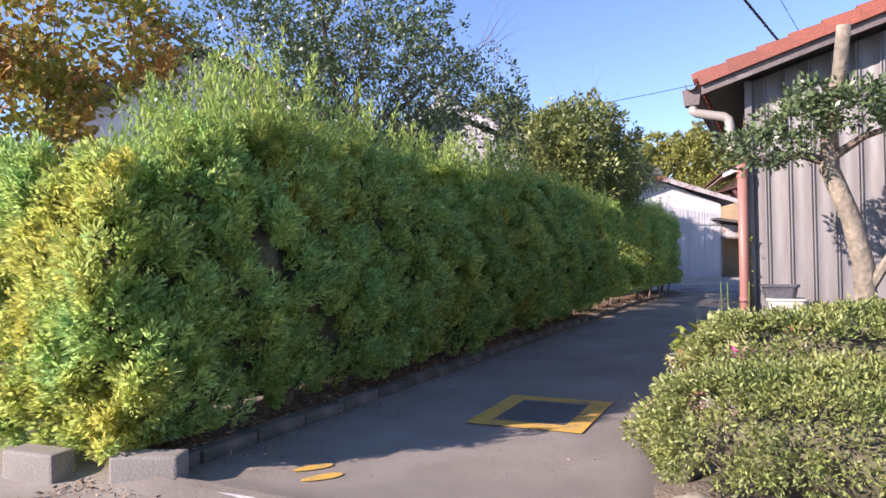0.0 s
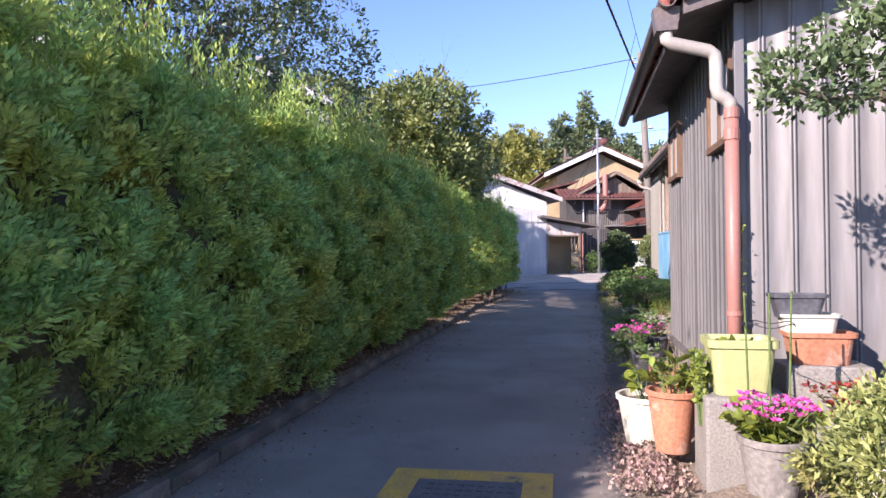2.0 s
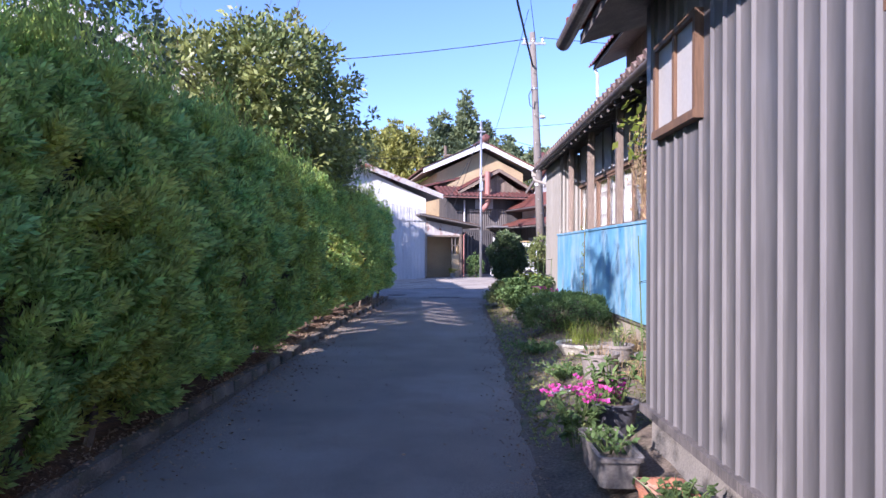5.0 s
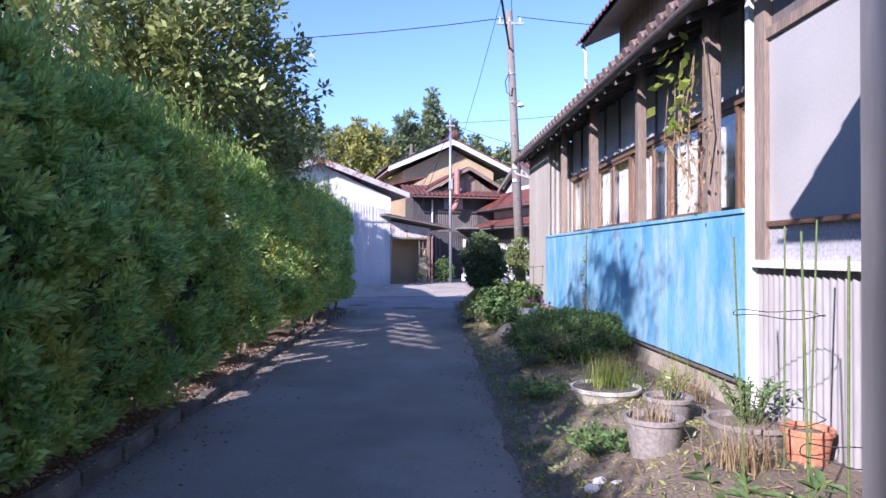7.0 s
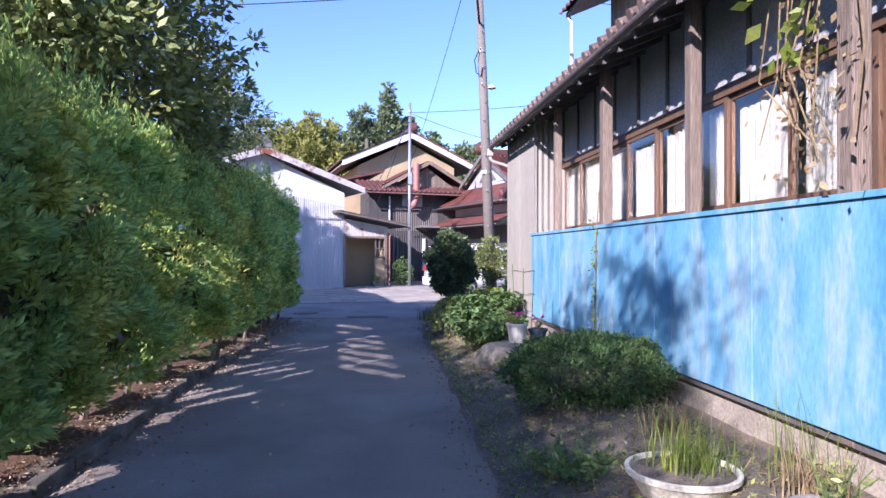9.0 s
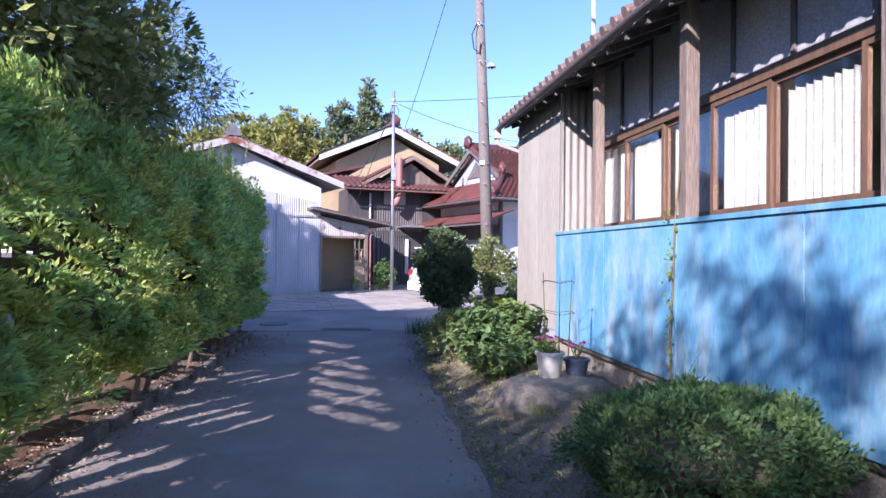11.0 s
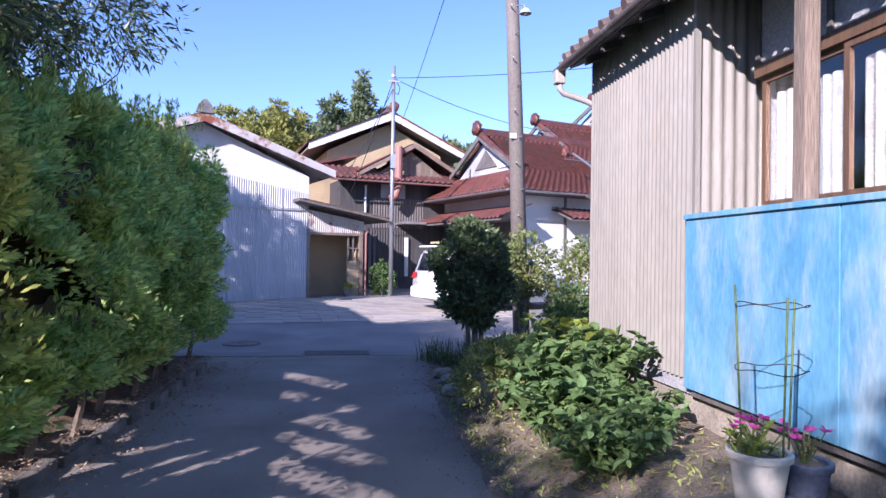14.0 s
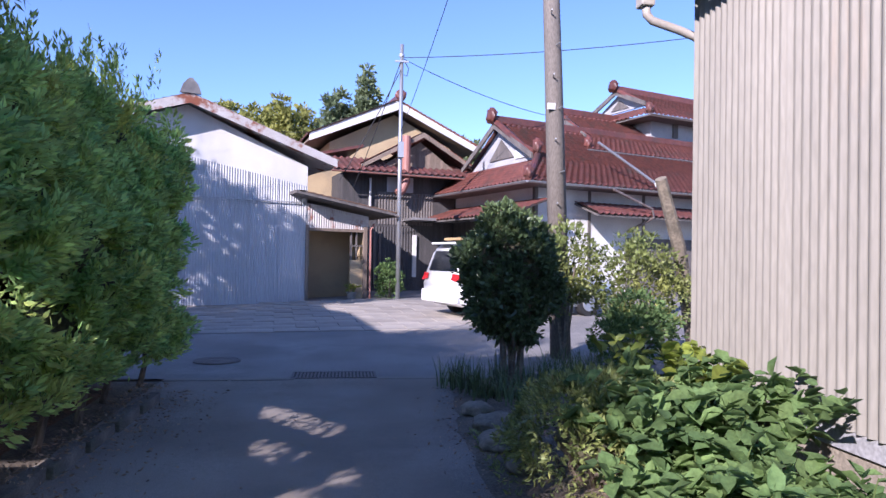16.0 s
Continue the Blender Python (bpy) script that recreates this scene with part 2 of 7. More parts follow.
def glass(name, tint=(0.05, 0.055, 0.06), rough=0.04):
    m = bpy.data.materials.new(name)
    m.use_nodes = True
    b = m.node_tree.nodes["Principled BSDF"]
    b.inputs["Base Color"].default_value = (*tint, 1)
    b.inputs["Roughness"].default_value = rough
    b.inputs["Transmission Weight"].default_value = 1.0
    b.inputs["IOR"].default_value = 1.45
    return m


PANE = glass("window_pane", (0.93, 0.95, 0.95))
CARGLASS = glass("tinted_car_glass", (0.10, 0.11, 0.12))
FROST = material("frosted_pane", (0.42, 0.41, 0.385), (0.36, 0.35, 0.33), 1, 0.45, fine=0.05)


# ---------- mesh helpers ----------
def part(name, bm, mat, parent=None, label="", smooth=False):
    me = bpy.data.meshes.new(name)
    if smooth:
        for f in bm.faces:
            f.smooth = True
    bm.to_mesh(me)
    bm.free()
    me.materials.append(mat)
    ob = new(name, me)
    if parent:
        ob.parent = parent
    if label:
        tagged(ob, label)
    return ob


def mesh(name, verts, faces, mat, parent=None, smooth=False):
    """One object from arrays of corners and of equal-sided faces."""
    me = bpy.data.meshes.new(name)
    v, f = np.asarray(verts, np.float32), np.asarray(faces, np.int32)
    me.vertices.add(len(v))
    me.vertices.foreach_set("co", v.ravel())
    k = f.shape[1]
    me.loops.add(f.size)
    me.loops.foreach_set("vertex_index", f.ravel())
    me.polygons.add(len(f))
    me.polygons.foreach_set("loop_start", np.arange(len(f), dtype=np.int32) * k)
    if smooth:
        me.polygons.foreach_set("use_smooth", np.ones(len(f), bool))
    me.update(calc_edges=True)
    me.validate()
    me.materials.append(mat)
    ob = new(name, me)
    if parent:
        ob.parent = parent
    return ob


def thing(name, label, category, at=(0, 0, 0), rz=0.0, group="", kind=""):
    ob = new(name)
    ob.empty_display_size = 0.2
    ob.matrix_world = pose(*at, 0, 0, rz)
    return tagged(ob, label, category, group, kind)


def box(bm, x0, x1, y0, y1, z0, z1, bevel=0.0, m=None):
    r = bmesh.ops.create_cube(bm, size=1.0)
    t = Matrix.LocRotScale(((x0 + x1) / 2, (y0 + y1) / 2, (z0 + z1) / 2), None, (abs(x1 - x0), abs(y1 - y0), abs(z1 - z0)))
    bmesh.ops.transform(bm, matrix=(m @ t) if m else t, verts=r["verts"])
    if bevel:
        es = {e for v in r["verts"] for e in v.link_edges}
        bmesh.ops.bevel(bm, geom=list(es), offset=bevel, segments=2, affect="EDGES", profile=0.6)
    return bm


def boxes(*dims, bevel=0.0):
    bm = bmesh.new()
    for d in dims:
        box(bm, *d, bevel=bevel)
    return bm


def tube(bm, pts, radii, sides=8, cap=True):
    """A round tube through points; radii one number or one a point."""
    pts = [Vector(p) for p in pts]
    if not hasattr(radii, "__len__"):
        radii = [radii] * len(pts)
    rings, prev = [], None
    for i, p in enumerate(pts):
        d = (pts[min(i + 1, len(pts) - 1)] - pts[max(i - 1, 0)]).normalized()
        if prev is None:
            a = d.orthogonal().normalized()
        else:
            a = (prev - d * prev.dot(d))
            a = a.normalized() if a.length > 1e-6 else d.orthogonal().normalized()
        prev = a
        b = d.cross(a)
        rings.append([bm.verts.new(p + (a * math.cos(k * math.tau / sides) + b * math.sin(k * math.tau / sides)) * radii[i]) for k in range(sides)])
    for r0, r1 in zip(rings, rings[1:]):
        for k in range(sides):
            bm.faces.new((r0[k], r0[(k + 1) % sides], r1[(k + 1) % sides], r1[k]))
    if cap:
        bm.faces.new(rings[0][::-1])
        bm.faces.new(rings[-1])
    return bm


def lathe(bm, profile, sides=20, m=None):
    """Turns (radius, height) pairs about z."""
    m = m or Matrix()
    rings = [[bm.verts.new(m @ Vector((r * math.cos(k * math.tau / sides), r * math.sin(k * math.tau / sides), z))) for k in range(sides)] for r, z in profile]
    for r0, r1 in zip(rings, rings[1:]):
        for k in range(sides):
            bm.faces.new((r0[k], r0[(k + 1) % sides], r1[(k + 1) % sides], r1[k]))
    return bm


def prism(bm, outline, direction):
    """A flat outline of 3D points pushed along a direction."""
    d = Vector(direction)
    a = [bm.verts.new(Vector(p)) for p in outline]
    b = [bm.verts.new(Vector(p) + d) for p in outline]
    n = len(a)
    bm.faces.new(a)
    bm.faces.new(b[::-1])
    for i in range(n):
        bm.faces.new((a[i], b[i], b[(i + 1) % n], a[(i + 1) % n]))
    bmesh.ops.recalc_face_normals(bm, faces=bm.faces)
    return bm


def sheet(name, o, u, n, length, z0, z1, mat, parent, pitch=0.076, depth=0.009, kind="wave", top=None):
    """A ribbed metal sheet from o along u, proud along n; top(s) gives the height of its upper edge."""
    o, u, n = Vector(o), Vector(u).normalized(), Vector(n).normalized()
    prof, s = [], 0.0
    while s < length:
        if kind == "wave":
            for k in range(6):
                prof.append((s + pitch * k / 6, depth * math.cos(k * math.tau / 6)))
        elif kind == "seam":
            prof += [(s, 0), (s + pitch - 0.028, 0), (s + pitch - 0.02, depth), (s + pitch - 0.008, depth), (s + pitch - 0.002, 0)]
        else:
            w, r = pitch, 0.022
            prof += [(s, 0), (s + w - 2.2 * r, 0), (s + w - 2.0 * r, depth), (s + w - 1.35 * r, depth), (s + w - 1.25 * r, depth * 0.25),
                     (s + w - 0.95 * r, depth * 0.25), (s + w - 0.85 * r, depth), (s + w - 0.2 * r, depth), (s + w - 0.02 * r, 0)]
        s += pitch
    prof = [(a, b) for a, b in prof if a <= length] + [(length, 0)]
    v, f = [], []
    for a, b in prof:
        p = o + u * a + n * b
        v += [(p.x, p.y, z0), (p.x, p.y, top(a) if top else z1)]
    for i in range(len(prof) - 1):
        f.append((2 * i, 2 * i + 2, 2 * i + 3, 2 * i + 1))
    return mesh(name, v, f, mat, parent, smooth=(kind == "wave"))


def tiled(name, o, u, v, wide, deep, mat, parent, tw=0.27, tl=0.24, wave=0.028, step=0.022, trim=None):
    """A tiled slope: o is a corner at the eave, u runs along the eave, v up the slope. trim(s) gives (start, end) along u at s up."""
    o, u, v = Vector(o), Vector(u).normalized(), Vector(v).normalized()
    n = u.cross(v).normalized()
    if n.z < 0:
        n = -n
    cols, rows, q = max(1, round(wide / tw)), max(1, round(deep / tl)), 5
    V, Fc = [], []
    for j in range(rows):
        for end, lift in ((j, step), (j + 1.06, 0.0)):
            s = min(end * deep / rows, deep)
            a, b = trim(s) if trim else (0, wide)
            for i in range(cols * q + 1):
                t = i / (cols * q)
                ph = (i % q) / q
                w = wave * (math.cos(ph * math.tau) + 0.35 * math.cos(2 * ph * math.tau + 0.6))
                V.append(o + u * (a + (b - a) * t) + v * s + n * (w + lift + 0.03))
        base, k = j * 2 * (cols * q + 1), cols * q + 1
        for i in range(cols * q):
            Fc.append((base + i, base + i + 1, base + k + i + 1, base + k + i))
        if j == 0:
            for i in range(k):
                V.append(V[i] - n * 0.035)
    # the skirt of the eave course goes last
    k = cols * q + 1
    V2 = V[: 2 * k] + V[3 * k:] + V[2 * k: 3 * k]
    sk = len(V2) - k
    F2 = list(Fc)
    for i in range(cols * q):
        F2.append((sk + i, sk + i + 1, i + 1, i))
    for j in range(1, rows):
        lo, hi = (2 * j) * k, (2 * j - 1) * k
        for i in range(cols * q):
            F2.append((hi + i, hi + i + 1, lo + i + 1, lo + i))
    return mesh(name, V2, F2, mat, parent)


RNG = np.random.default_rng(11)


def unit(a):
    return a / np.maximum(np.linalg.norm(a, axis=1, keepdims=True), 1e-9)


def band_cutout(p):
    """True where foliage is cut away along the sun's way, to draw light bands on the lane and under the hedge. p are
    world points.
    """
    away = p[:, 2] / math.tan(el)
    gx, gy = p[:, 0] - math.sin(az) * away, p[:, 1] - math.cos(az) * away
    s = gy + 1.1 * (gx + 2.0)
    west, east = np.interp(gy, [19, 22, 24, 27], [-1.72, -1.85, -2.0, -2.15]), np.interp(gy, [19, 21.3, 23, 25, 27], [-0.84, -1.0, -1.09, -1.3, -1.42])
    # band positions are set on the lane; matching slots go through the foliage
    slot = np.min(np.abs(s[:, None] - np.array([26.25, 25.15, 24.3, 23.5, 22.7, 21.95, 21.2])), 1) < np.interp(s, [21, 26], [0.17, 0.28])
    slit = (gx > west) & (gx < east) & slot
    q = gx * 0.774 - gy * 0.633
    ray = np.sin(q * 17) + 0.7 * np.sin(q * 29 + 1) + 0.5 * np.sin(gy * 3.1)
    low = (gx > -3.35) & (gx < -2.3 - 0.25 * np.sin(q * 9)) & (gy > 18.6) & (gy < 23.4) & (ray > 1.15)
    under = (gx > -4.3) & (gx < -3.3) & (gy > 15.5) & (gy < 25) & (np.sin(gy * 4.3) + np.sin(q * 11) > 0.4)
    return slit | low | under


def leaves(name, pts, dirs, size, aspect, mat, parent=None, jitter=0.3, fold=0.0, kind="stuff", oval=False):
    """Many small leaves at pts that point along dirs, in one mesh: rhombic, or oval with a folded midrib."""
    n = len(pts)
    d = unit(np.asarray(dirs) + RNG.normal(0, jitter, (n, 3)))
    side = unit(np.cross(d, RNG.normal(0, 1, (n, 3)) if not oval else np.array([0, 0, 1.0]) + RNG.normal(0, 0.35, (n, 3))))
    nrm = np.cross(d, side)
    nrm = np.where(nrm[:, 2:] < 0, -nrm, nrm) if oval else nrm
    L = size * RNG.uniform(0.6, 1.35, (n, 1))
    W = L * aspect * 0.5
    p = np.asarray(pts)
    if oval:
        lift = nrm * W * 0.45
        a, b = p + d * L * 0.22 + lift * 0.7, p + d * L * 0.62 + lift - nrm * L * 0.04
        tip = p + d * L - nrm * L * 0.14
        V = np.stack([p, a + side * W * 0.85, b + side * W * 0.9, tip, b - side * W * 0.9, a - side * W * 0.85], 1).reshape(-1, 3)
        k = np.arange(n, dtype=np.int32)[:, None] * 6
        Fc = np.concatenate([k + np.array([0, 3, 2, 1]), k + np.array([0, 5, 4, 3])], 0)
        ob = mesh(name, V, Fc, mat, parent)
    else:
        mid = p + d * L * 0.45 + nrm * L * fold
        V = np.stack([p, mid + side * W, p + d * L, mid - side * W], 1).reshape(-1, 3)
        ob = mesh(name, V, np.arange(4 * n, dtype=np.int32).reshape(-1, 4), mat, parent)
    if kind:
        tagged(ob, kind=kind)
    return ob


def puffs(centres, normals, radius, count, size_up=0.35, fill=0.75):
    """Points and directions of sprays that radiate from clump centres."""
    n = len(centres)
    c = np.repeat(centres, count, 0)
    nn = np.repeat(normals, count, 0)
    rr = np.repeat(radius.reshape(-1, 1) if hasattr(radius, "reshape") else np.full((n, 1), radius), count, 0)
    d = unit(RNG.normal(0, 1, c.shape))
    flip = (d * nn).sum(1) < -0.15
    d[flip] *= -1
    p = c + d * rr * RNG.uniform(1 - fill, 1.0, (len(c), 1))
    return p, unit(d + nn * 0.25 + np.array([0, 0, size_up]))


def blob(name, centre, radii, mat, parent, n=20, rough=0.15, seed=1.0, flat=None):
    """A lumpy closed body, used for stones and the dark shade cores of shrubs."""
    bm = bmesh.new()
    bmesh.ops.create_icosphere(bm, subdivisions=3, radius=1.0)
    for v in bm.verts:
        k = 1 + rough * (noise.noise(v.co * 1.7 + Vector((seed, seed * 2, 0))) + 0.5 * noise.noise(v.co * 4 + Vector((0, seed, seed))))
        v.co = Vector((v.co.x * radii[0], v.co.y * radii[1], v.co.z * radii[2])) * k + Vector(centre)
        if flat is not None and v.co.z < flat:
            v.co.z = flat
    return part(name, bm, mat, parent, smooth=True)

# ---------- ground, road, court ----------
def curve(pairs, y):
    return float(np.interp(y, [a for a, _ in pairs], [b for _, b in pairs]))


def smooth01(a, b, v):
    t = min(1, max(0, (v - a) / (b - a)))
    return t * t * (3 - 2 * t)


RIGHT = [(3.4, 0.05), (5, -0.3), (7, -0.64), (10, -0.6), (14.5, -0.45), (20, -0.3), (24, -0.25), (26, -0.2), (28.2, 0.2)]


def court_z(x, y):
    return 0.2 * smooth01(30, 40, y) * smooth01(-6.5, -0.5, x)


def ground_z(x, y):
    z = court_z(x, y)
    if 4.4 < y < 28:
        e = curve(RIGHT, y)
        z += 0.26 * smooth01(e + 0.05, e + 1.3, x) * smooth01(4.4, 6.0, y) * (1 - smooth01(25.5, 28, y))
        if x > e + 0.05:
            z += 0.03 * noise.noise(Vector((x * 2.3, y * 2.3, 0))) * smooth01(e + 0.05, e + 0.3, x)
    if 3.3 < y < 28 and x < -3.7:
        z += 0.07
    return z


def strip(name, ys, left, right, mat, lift, label, nx=10, bumps=0.0, kind="structure", zfun=ground_z, skirt=0.05):
    v, f = [], []
    for y in ys:
        a, b = left(y), right(y)
        for i in range(nx + 1):
            x = a + (b - a) * i / nx
            z = zfun(x, y) + lift + bumps * noise.noise(Vector((x * 1.1, y * 1.1, 3.0)))
            v.append((x, y, z - (skirt if i in (0, nx) else 0)))
    k = nx + 1
    for j in range(len(ys) - 1):
        for i in range(nx):
            f.append((j * k + i, j * k + i + 1, (j + 1) * k + i + 1, (j + 1) * k + i))
    return tagged(mesh(name, v, f, mat, smooth=True), label, name.replace("_", " "), kind=kind)


def sheet_lines(a, b, step):
    return list(np.arange(a, b + 1e-6, step))


xs = [-900, -300, -100, -40, -20] + sheet_lines(-14, -4.5, 1.0) + sheet_lines(-4.2, 3.2, 0.2) + sheet_lines(4, 16, 1.0) + [20, 40, 100, 300, 900]
ys = [-900, -300, -100, -40, -15] + sheet_lines(-6, 3, 1.0) + sheet_lines(3.2, 29, 0.2) + sheet_lines(30, 60, 1.0) + [75, 100, 150, 300, 900]
gv = [(x, y, ground_z(x, y) - (0.03 if not (curve(RIGHT, y) + 0.02 < x < 3.2 and 4 < y < 28) else 0.0)) for y in ys for x in xs]
gf = [(j * len(xs) + i, j * len(xs) + i + 1, (j + 1) * len(xs) + i + 1, (j + 1) * len(xs) + i) for j in range(len(ys) - 1) for i in range(len(xs) - 1)]
tagged(mesh("ground", gv, gf, SOIL, smooth=True), "bare brown garden soil with patches of moss", "ground", kind="structure")

road_ys = sheet_lines(-8, 3.2, 0.4) + sheet_lines(3.4, 28.2, 0.2)
strip("road", road_ys, lambda y: -3.62 if y > 3.5 else -9.0, lambda y: curve(RIGHT, y) + 0.03 * math.sin(y * 5.1) + 0.02 * math.sin(y * 13) if y > 3.3 else 7.0,
      ASPHALT, 0.0, "worn dark grey asphalt lane with paler patches", nx=24, bumps=0.006)
strip("court", [28.2, 28.6] + sheet_lines(29, 56, 0.5), lambda y: -14.0, lambda y: 16.0, COURT, -0.004, "grey concrete yard in front of the sheds", nx=40, zfun=court_z)
strip("leaf_litter", sheet_lines(3.6, 27.4, 0.2), lambda y: -4.6, lambda y: -3.7, LITTER, 0.02, "brown dead leaves and needles under the hedge", nx=4, bumps=0.03)

# drain grate across the lane mouth
grate = thing("drain_grate", "dark steel drain grate set across the lane mouth", "grate", (-2.0, 28.1, 0.0))
part("frame", boxes((0, 1.08, 0, 0.03, -0.02, 0.012), (0, 1.08, 0.42, 0.45, -0.02, 0.012), (0, 0.03, 0.03, 0.42, -0.02, 0.012), (1.05, 1.08, 0.03, 0.42, -0.02, 0.012)), IRON, grate)
# black slab stands for the shaded depth under the bars
part("pit", boxes((0.03, 1.05, 0.03, 0.42, -0.02, 0.004)), BLACK, grate)
bar = boxes((-0.012, 0.012, 0.03, 0.42, -0.01, 0.012))
first = part("bar", bar, IRON, grate)
first.location.x = 0.07
for i in range(1, 22):
    o = new("bar", first.data)
    o.parent, o.location = grate, (0.07 + i * 0.0455, 0, 0)
channel = thing("concrete_edge_strip", "pale worn concrete strip along the drain", "edging", (0, 0, 0), kind="structure")
for i, x in enumerate((-3.5, -2.7, -0.9, -0.1)):
    part("strip_piece", boxes((x, x + 0.76, 28.02, 28.14, -0.03, 0.008), bevel=0.003), CONCRETE, channel)

# round manhole in the yard
man = thing("manhole_cover", "round cast iron manhole cover flush with the yard", "manhole", (-3.15, 29.55, court_z(-3.15, 29.55) + 0.002))
part("rim", lathe(bmesh.new(), [(0.33, -0.02), (0.33, 0.012), (0.30, 0.012), (0.30, 0.0)], 28), IRON, man)
part("lid", lathe(bmesh.new(), [(0.29, 0.0), (0.29, 0.012), (0.2, 0.014), (0.19, 0.008), (0.08, 0.008), (0.07, 0.014), (0.001, 0.014)], 28), IRON, man)

# square valve cover with its painted border
Q = [(-2.212, 7.014), (-1.14, 7.062), (-1.11, 5.793), (-2.178, 5.728)]
cx, cy = sum(q[0] for q in Q) / 4, sum(q[1] for q in Q) / 4
inn = [(cx + (x - cx) * 0.64, cy + (y - cy) * 0.70) for x, y in Q]
cover = thing("valve_cover", "dark cast iron valve cover in the lane with embossed grid", "manhole", (cx, cy, 0.006))
bm = bmesh.new()
rv = [bm.verts.new((x - cx, y - cy, 0.0)) for x, y in inn]
f = bm.faces.new(rv[::-1])
r = bmesh.ops.extrude_face_region(bm, geom=[f])
for v in [g for g in r["geom"] if isinstance(g, bmesh.types.BMVert)]:
    v.co.z += 0.006
bmesh.ops.recalc_face_normals(bm, faces=bm.faces)
part("lid", bm, IRON, cover)
rib = bmesh.new()
for i in range(9):
    for j in range(9):
        a, b = -0.27 + i * 0.065, -0.36 + j * 0.088
        box(rib, a, a + 0.04, b, b + 0.055, 0.004, 0.011)
tagged(part("embossing", rib, IRON, cover), kind="stuff")
border = thing("painted_border", "worn ochre yellow paint square round the valve cover", "road marking", (0, 0, 0.01), kind="structure")
for i in range(4):
    bm = bmesh.new()
    a, b, c, d = Q[i], Q[(i + 1) % 4], inn[(i + 1) % 4], inn[i]
    q = [(x, y, 0.0) for x, y in (a, b, c, d)]
    part("painted_strip", prism(bm, q, (0, 0, 0.003)), YELLOW, border)

foot = thing("painted_footprints", "pair of yellow footprints painted on the asphalt", "road marking", (-2.55, 4.05, 0.006), rz=-36, kind="structure")
for dx in (-0.12, 0.12):
    bm = bmesh.new()
    out = []
    for k in range(20):
        a = k * math.tau / 20
        out.append((dx + 0.055 * math.cos(a) * (1 + 0.25 * math.sin(a)), 0.15 * math.sin(a), 0.0))
    part("footprint", prism(bm, out, (0, 0, 0.003)), YELLOW, foot)
line = thing("stop_line", "worn white painted line across the lane", "road marking", (0, 0, 0), kind="structure")
bm = bmesh.new()
part("painted_strip", prism(bm, [(-2.95, 3.52, 0.008), (-1.2, 3.30, 0.008), (-1.2, 3.18, 0.008), (-2.95, 3.38, 0.008)], (0, 0, 0.002)), WHITEPAINT, line)

# kerb stones along the hedge
kerb = thing("kerb", "row of mossy concrete kerb stones below the hedge", "kerb", (0, 0, 0), kind="structure")
rs = random.Random(4)
stone = None
for i in range(39):
    y = 3.62 + i * 0.605
    x = -3.66 + 0.05 * math.sin(i * 0.35) + (0.03 if y < 9 else 0) + (0.35 * smooth01(19, 25, y))
    if stone is None:
        stone = part("kerb_stone", boxes((-0.055, 0.055, -0.295, 0.295, -0.06, 0.09), bevel=0.014), KERB, kerb)
        o = stone
    else:
        o = new("kerb_stone", stone.data)
        o.parent = kerb
    o.matrix_basis = pose(x, y, rs.uniform(-0.015, 0.012), rs.uniform(-1.5, 1.5), rs.uniform(-4, 4), rs.uniform(-2, 2))
for x, y, a, s in ((-3.52, 3.42, 25, 1.0), (-4.35, 3.15, 8, 0.9)):
    blk = part("concrete_block", boxes((-0.24, 0.24, -0.1, 0.1, -0.03, 0.2), bevel=0.02), CONCRETE)
    blk.matrix_world = pose(x, y, 0.0, 0, 0, a)
    tagged(blk, "grey weathered concrete block at the hedge end", "block", "blocks at the hedge end")


# ---------- hedge ----------
def wob(a, b, k, s):
    return np.sin(a * k + s) * np.sin(b * k * 1.3 + s * 1.7) + 0.5 * np.sin(a * k * 2.3 + s * 2.1 + b * k * 1.1)


Y0, Y1 = 3.25, 27.9


def hedge_top(y):
    return np.interp(y, [3.2, 3.8, 4.4, 5.2, 7, 10, 14, 18, 22, 25, 27.9], [2.0, 2.4, 2.75, 2.9, 2.8, 2.9, 2.9, 2.85, 2.75, 2.95, 3.1])


def hedge_face(y, z):
    t = hedge_top(y)
    h = np.clip(z / t, 0, 1)
    bulge = 0.32 * np.sin(np.clip(h * 1.15, 0, 1) * np.pi) ** 0.7 - 0.30 * np.clip((h - 0.85) / 0.15, 0, 1) ** 2
    lane = np.interp(y, [3, 18, 24, 28], [0, 0, 0.28, 0.25])
    return -3.78 + bulge + lane + 0.10 * wob(y, z, 2.1, 0.4) + 0.08 * wob(y, z, 5.2, 1.9)


hedge = thing("hedge", "tall clipped juniper hedge, sunlit at its end", "hedge", (0, 0, 0))
gy, gz = np.linspace(Y0 + 0.18, Y1 - 0.15, 260), np.linspace(0.0, 1.0, 32)


def hedge_foot(y):
    return np.interp(y, [3, 12, 16, 18, 25, 28], [0.10, 0.12, 0.22, 0.40, 0.46, 0.35])

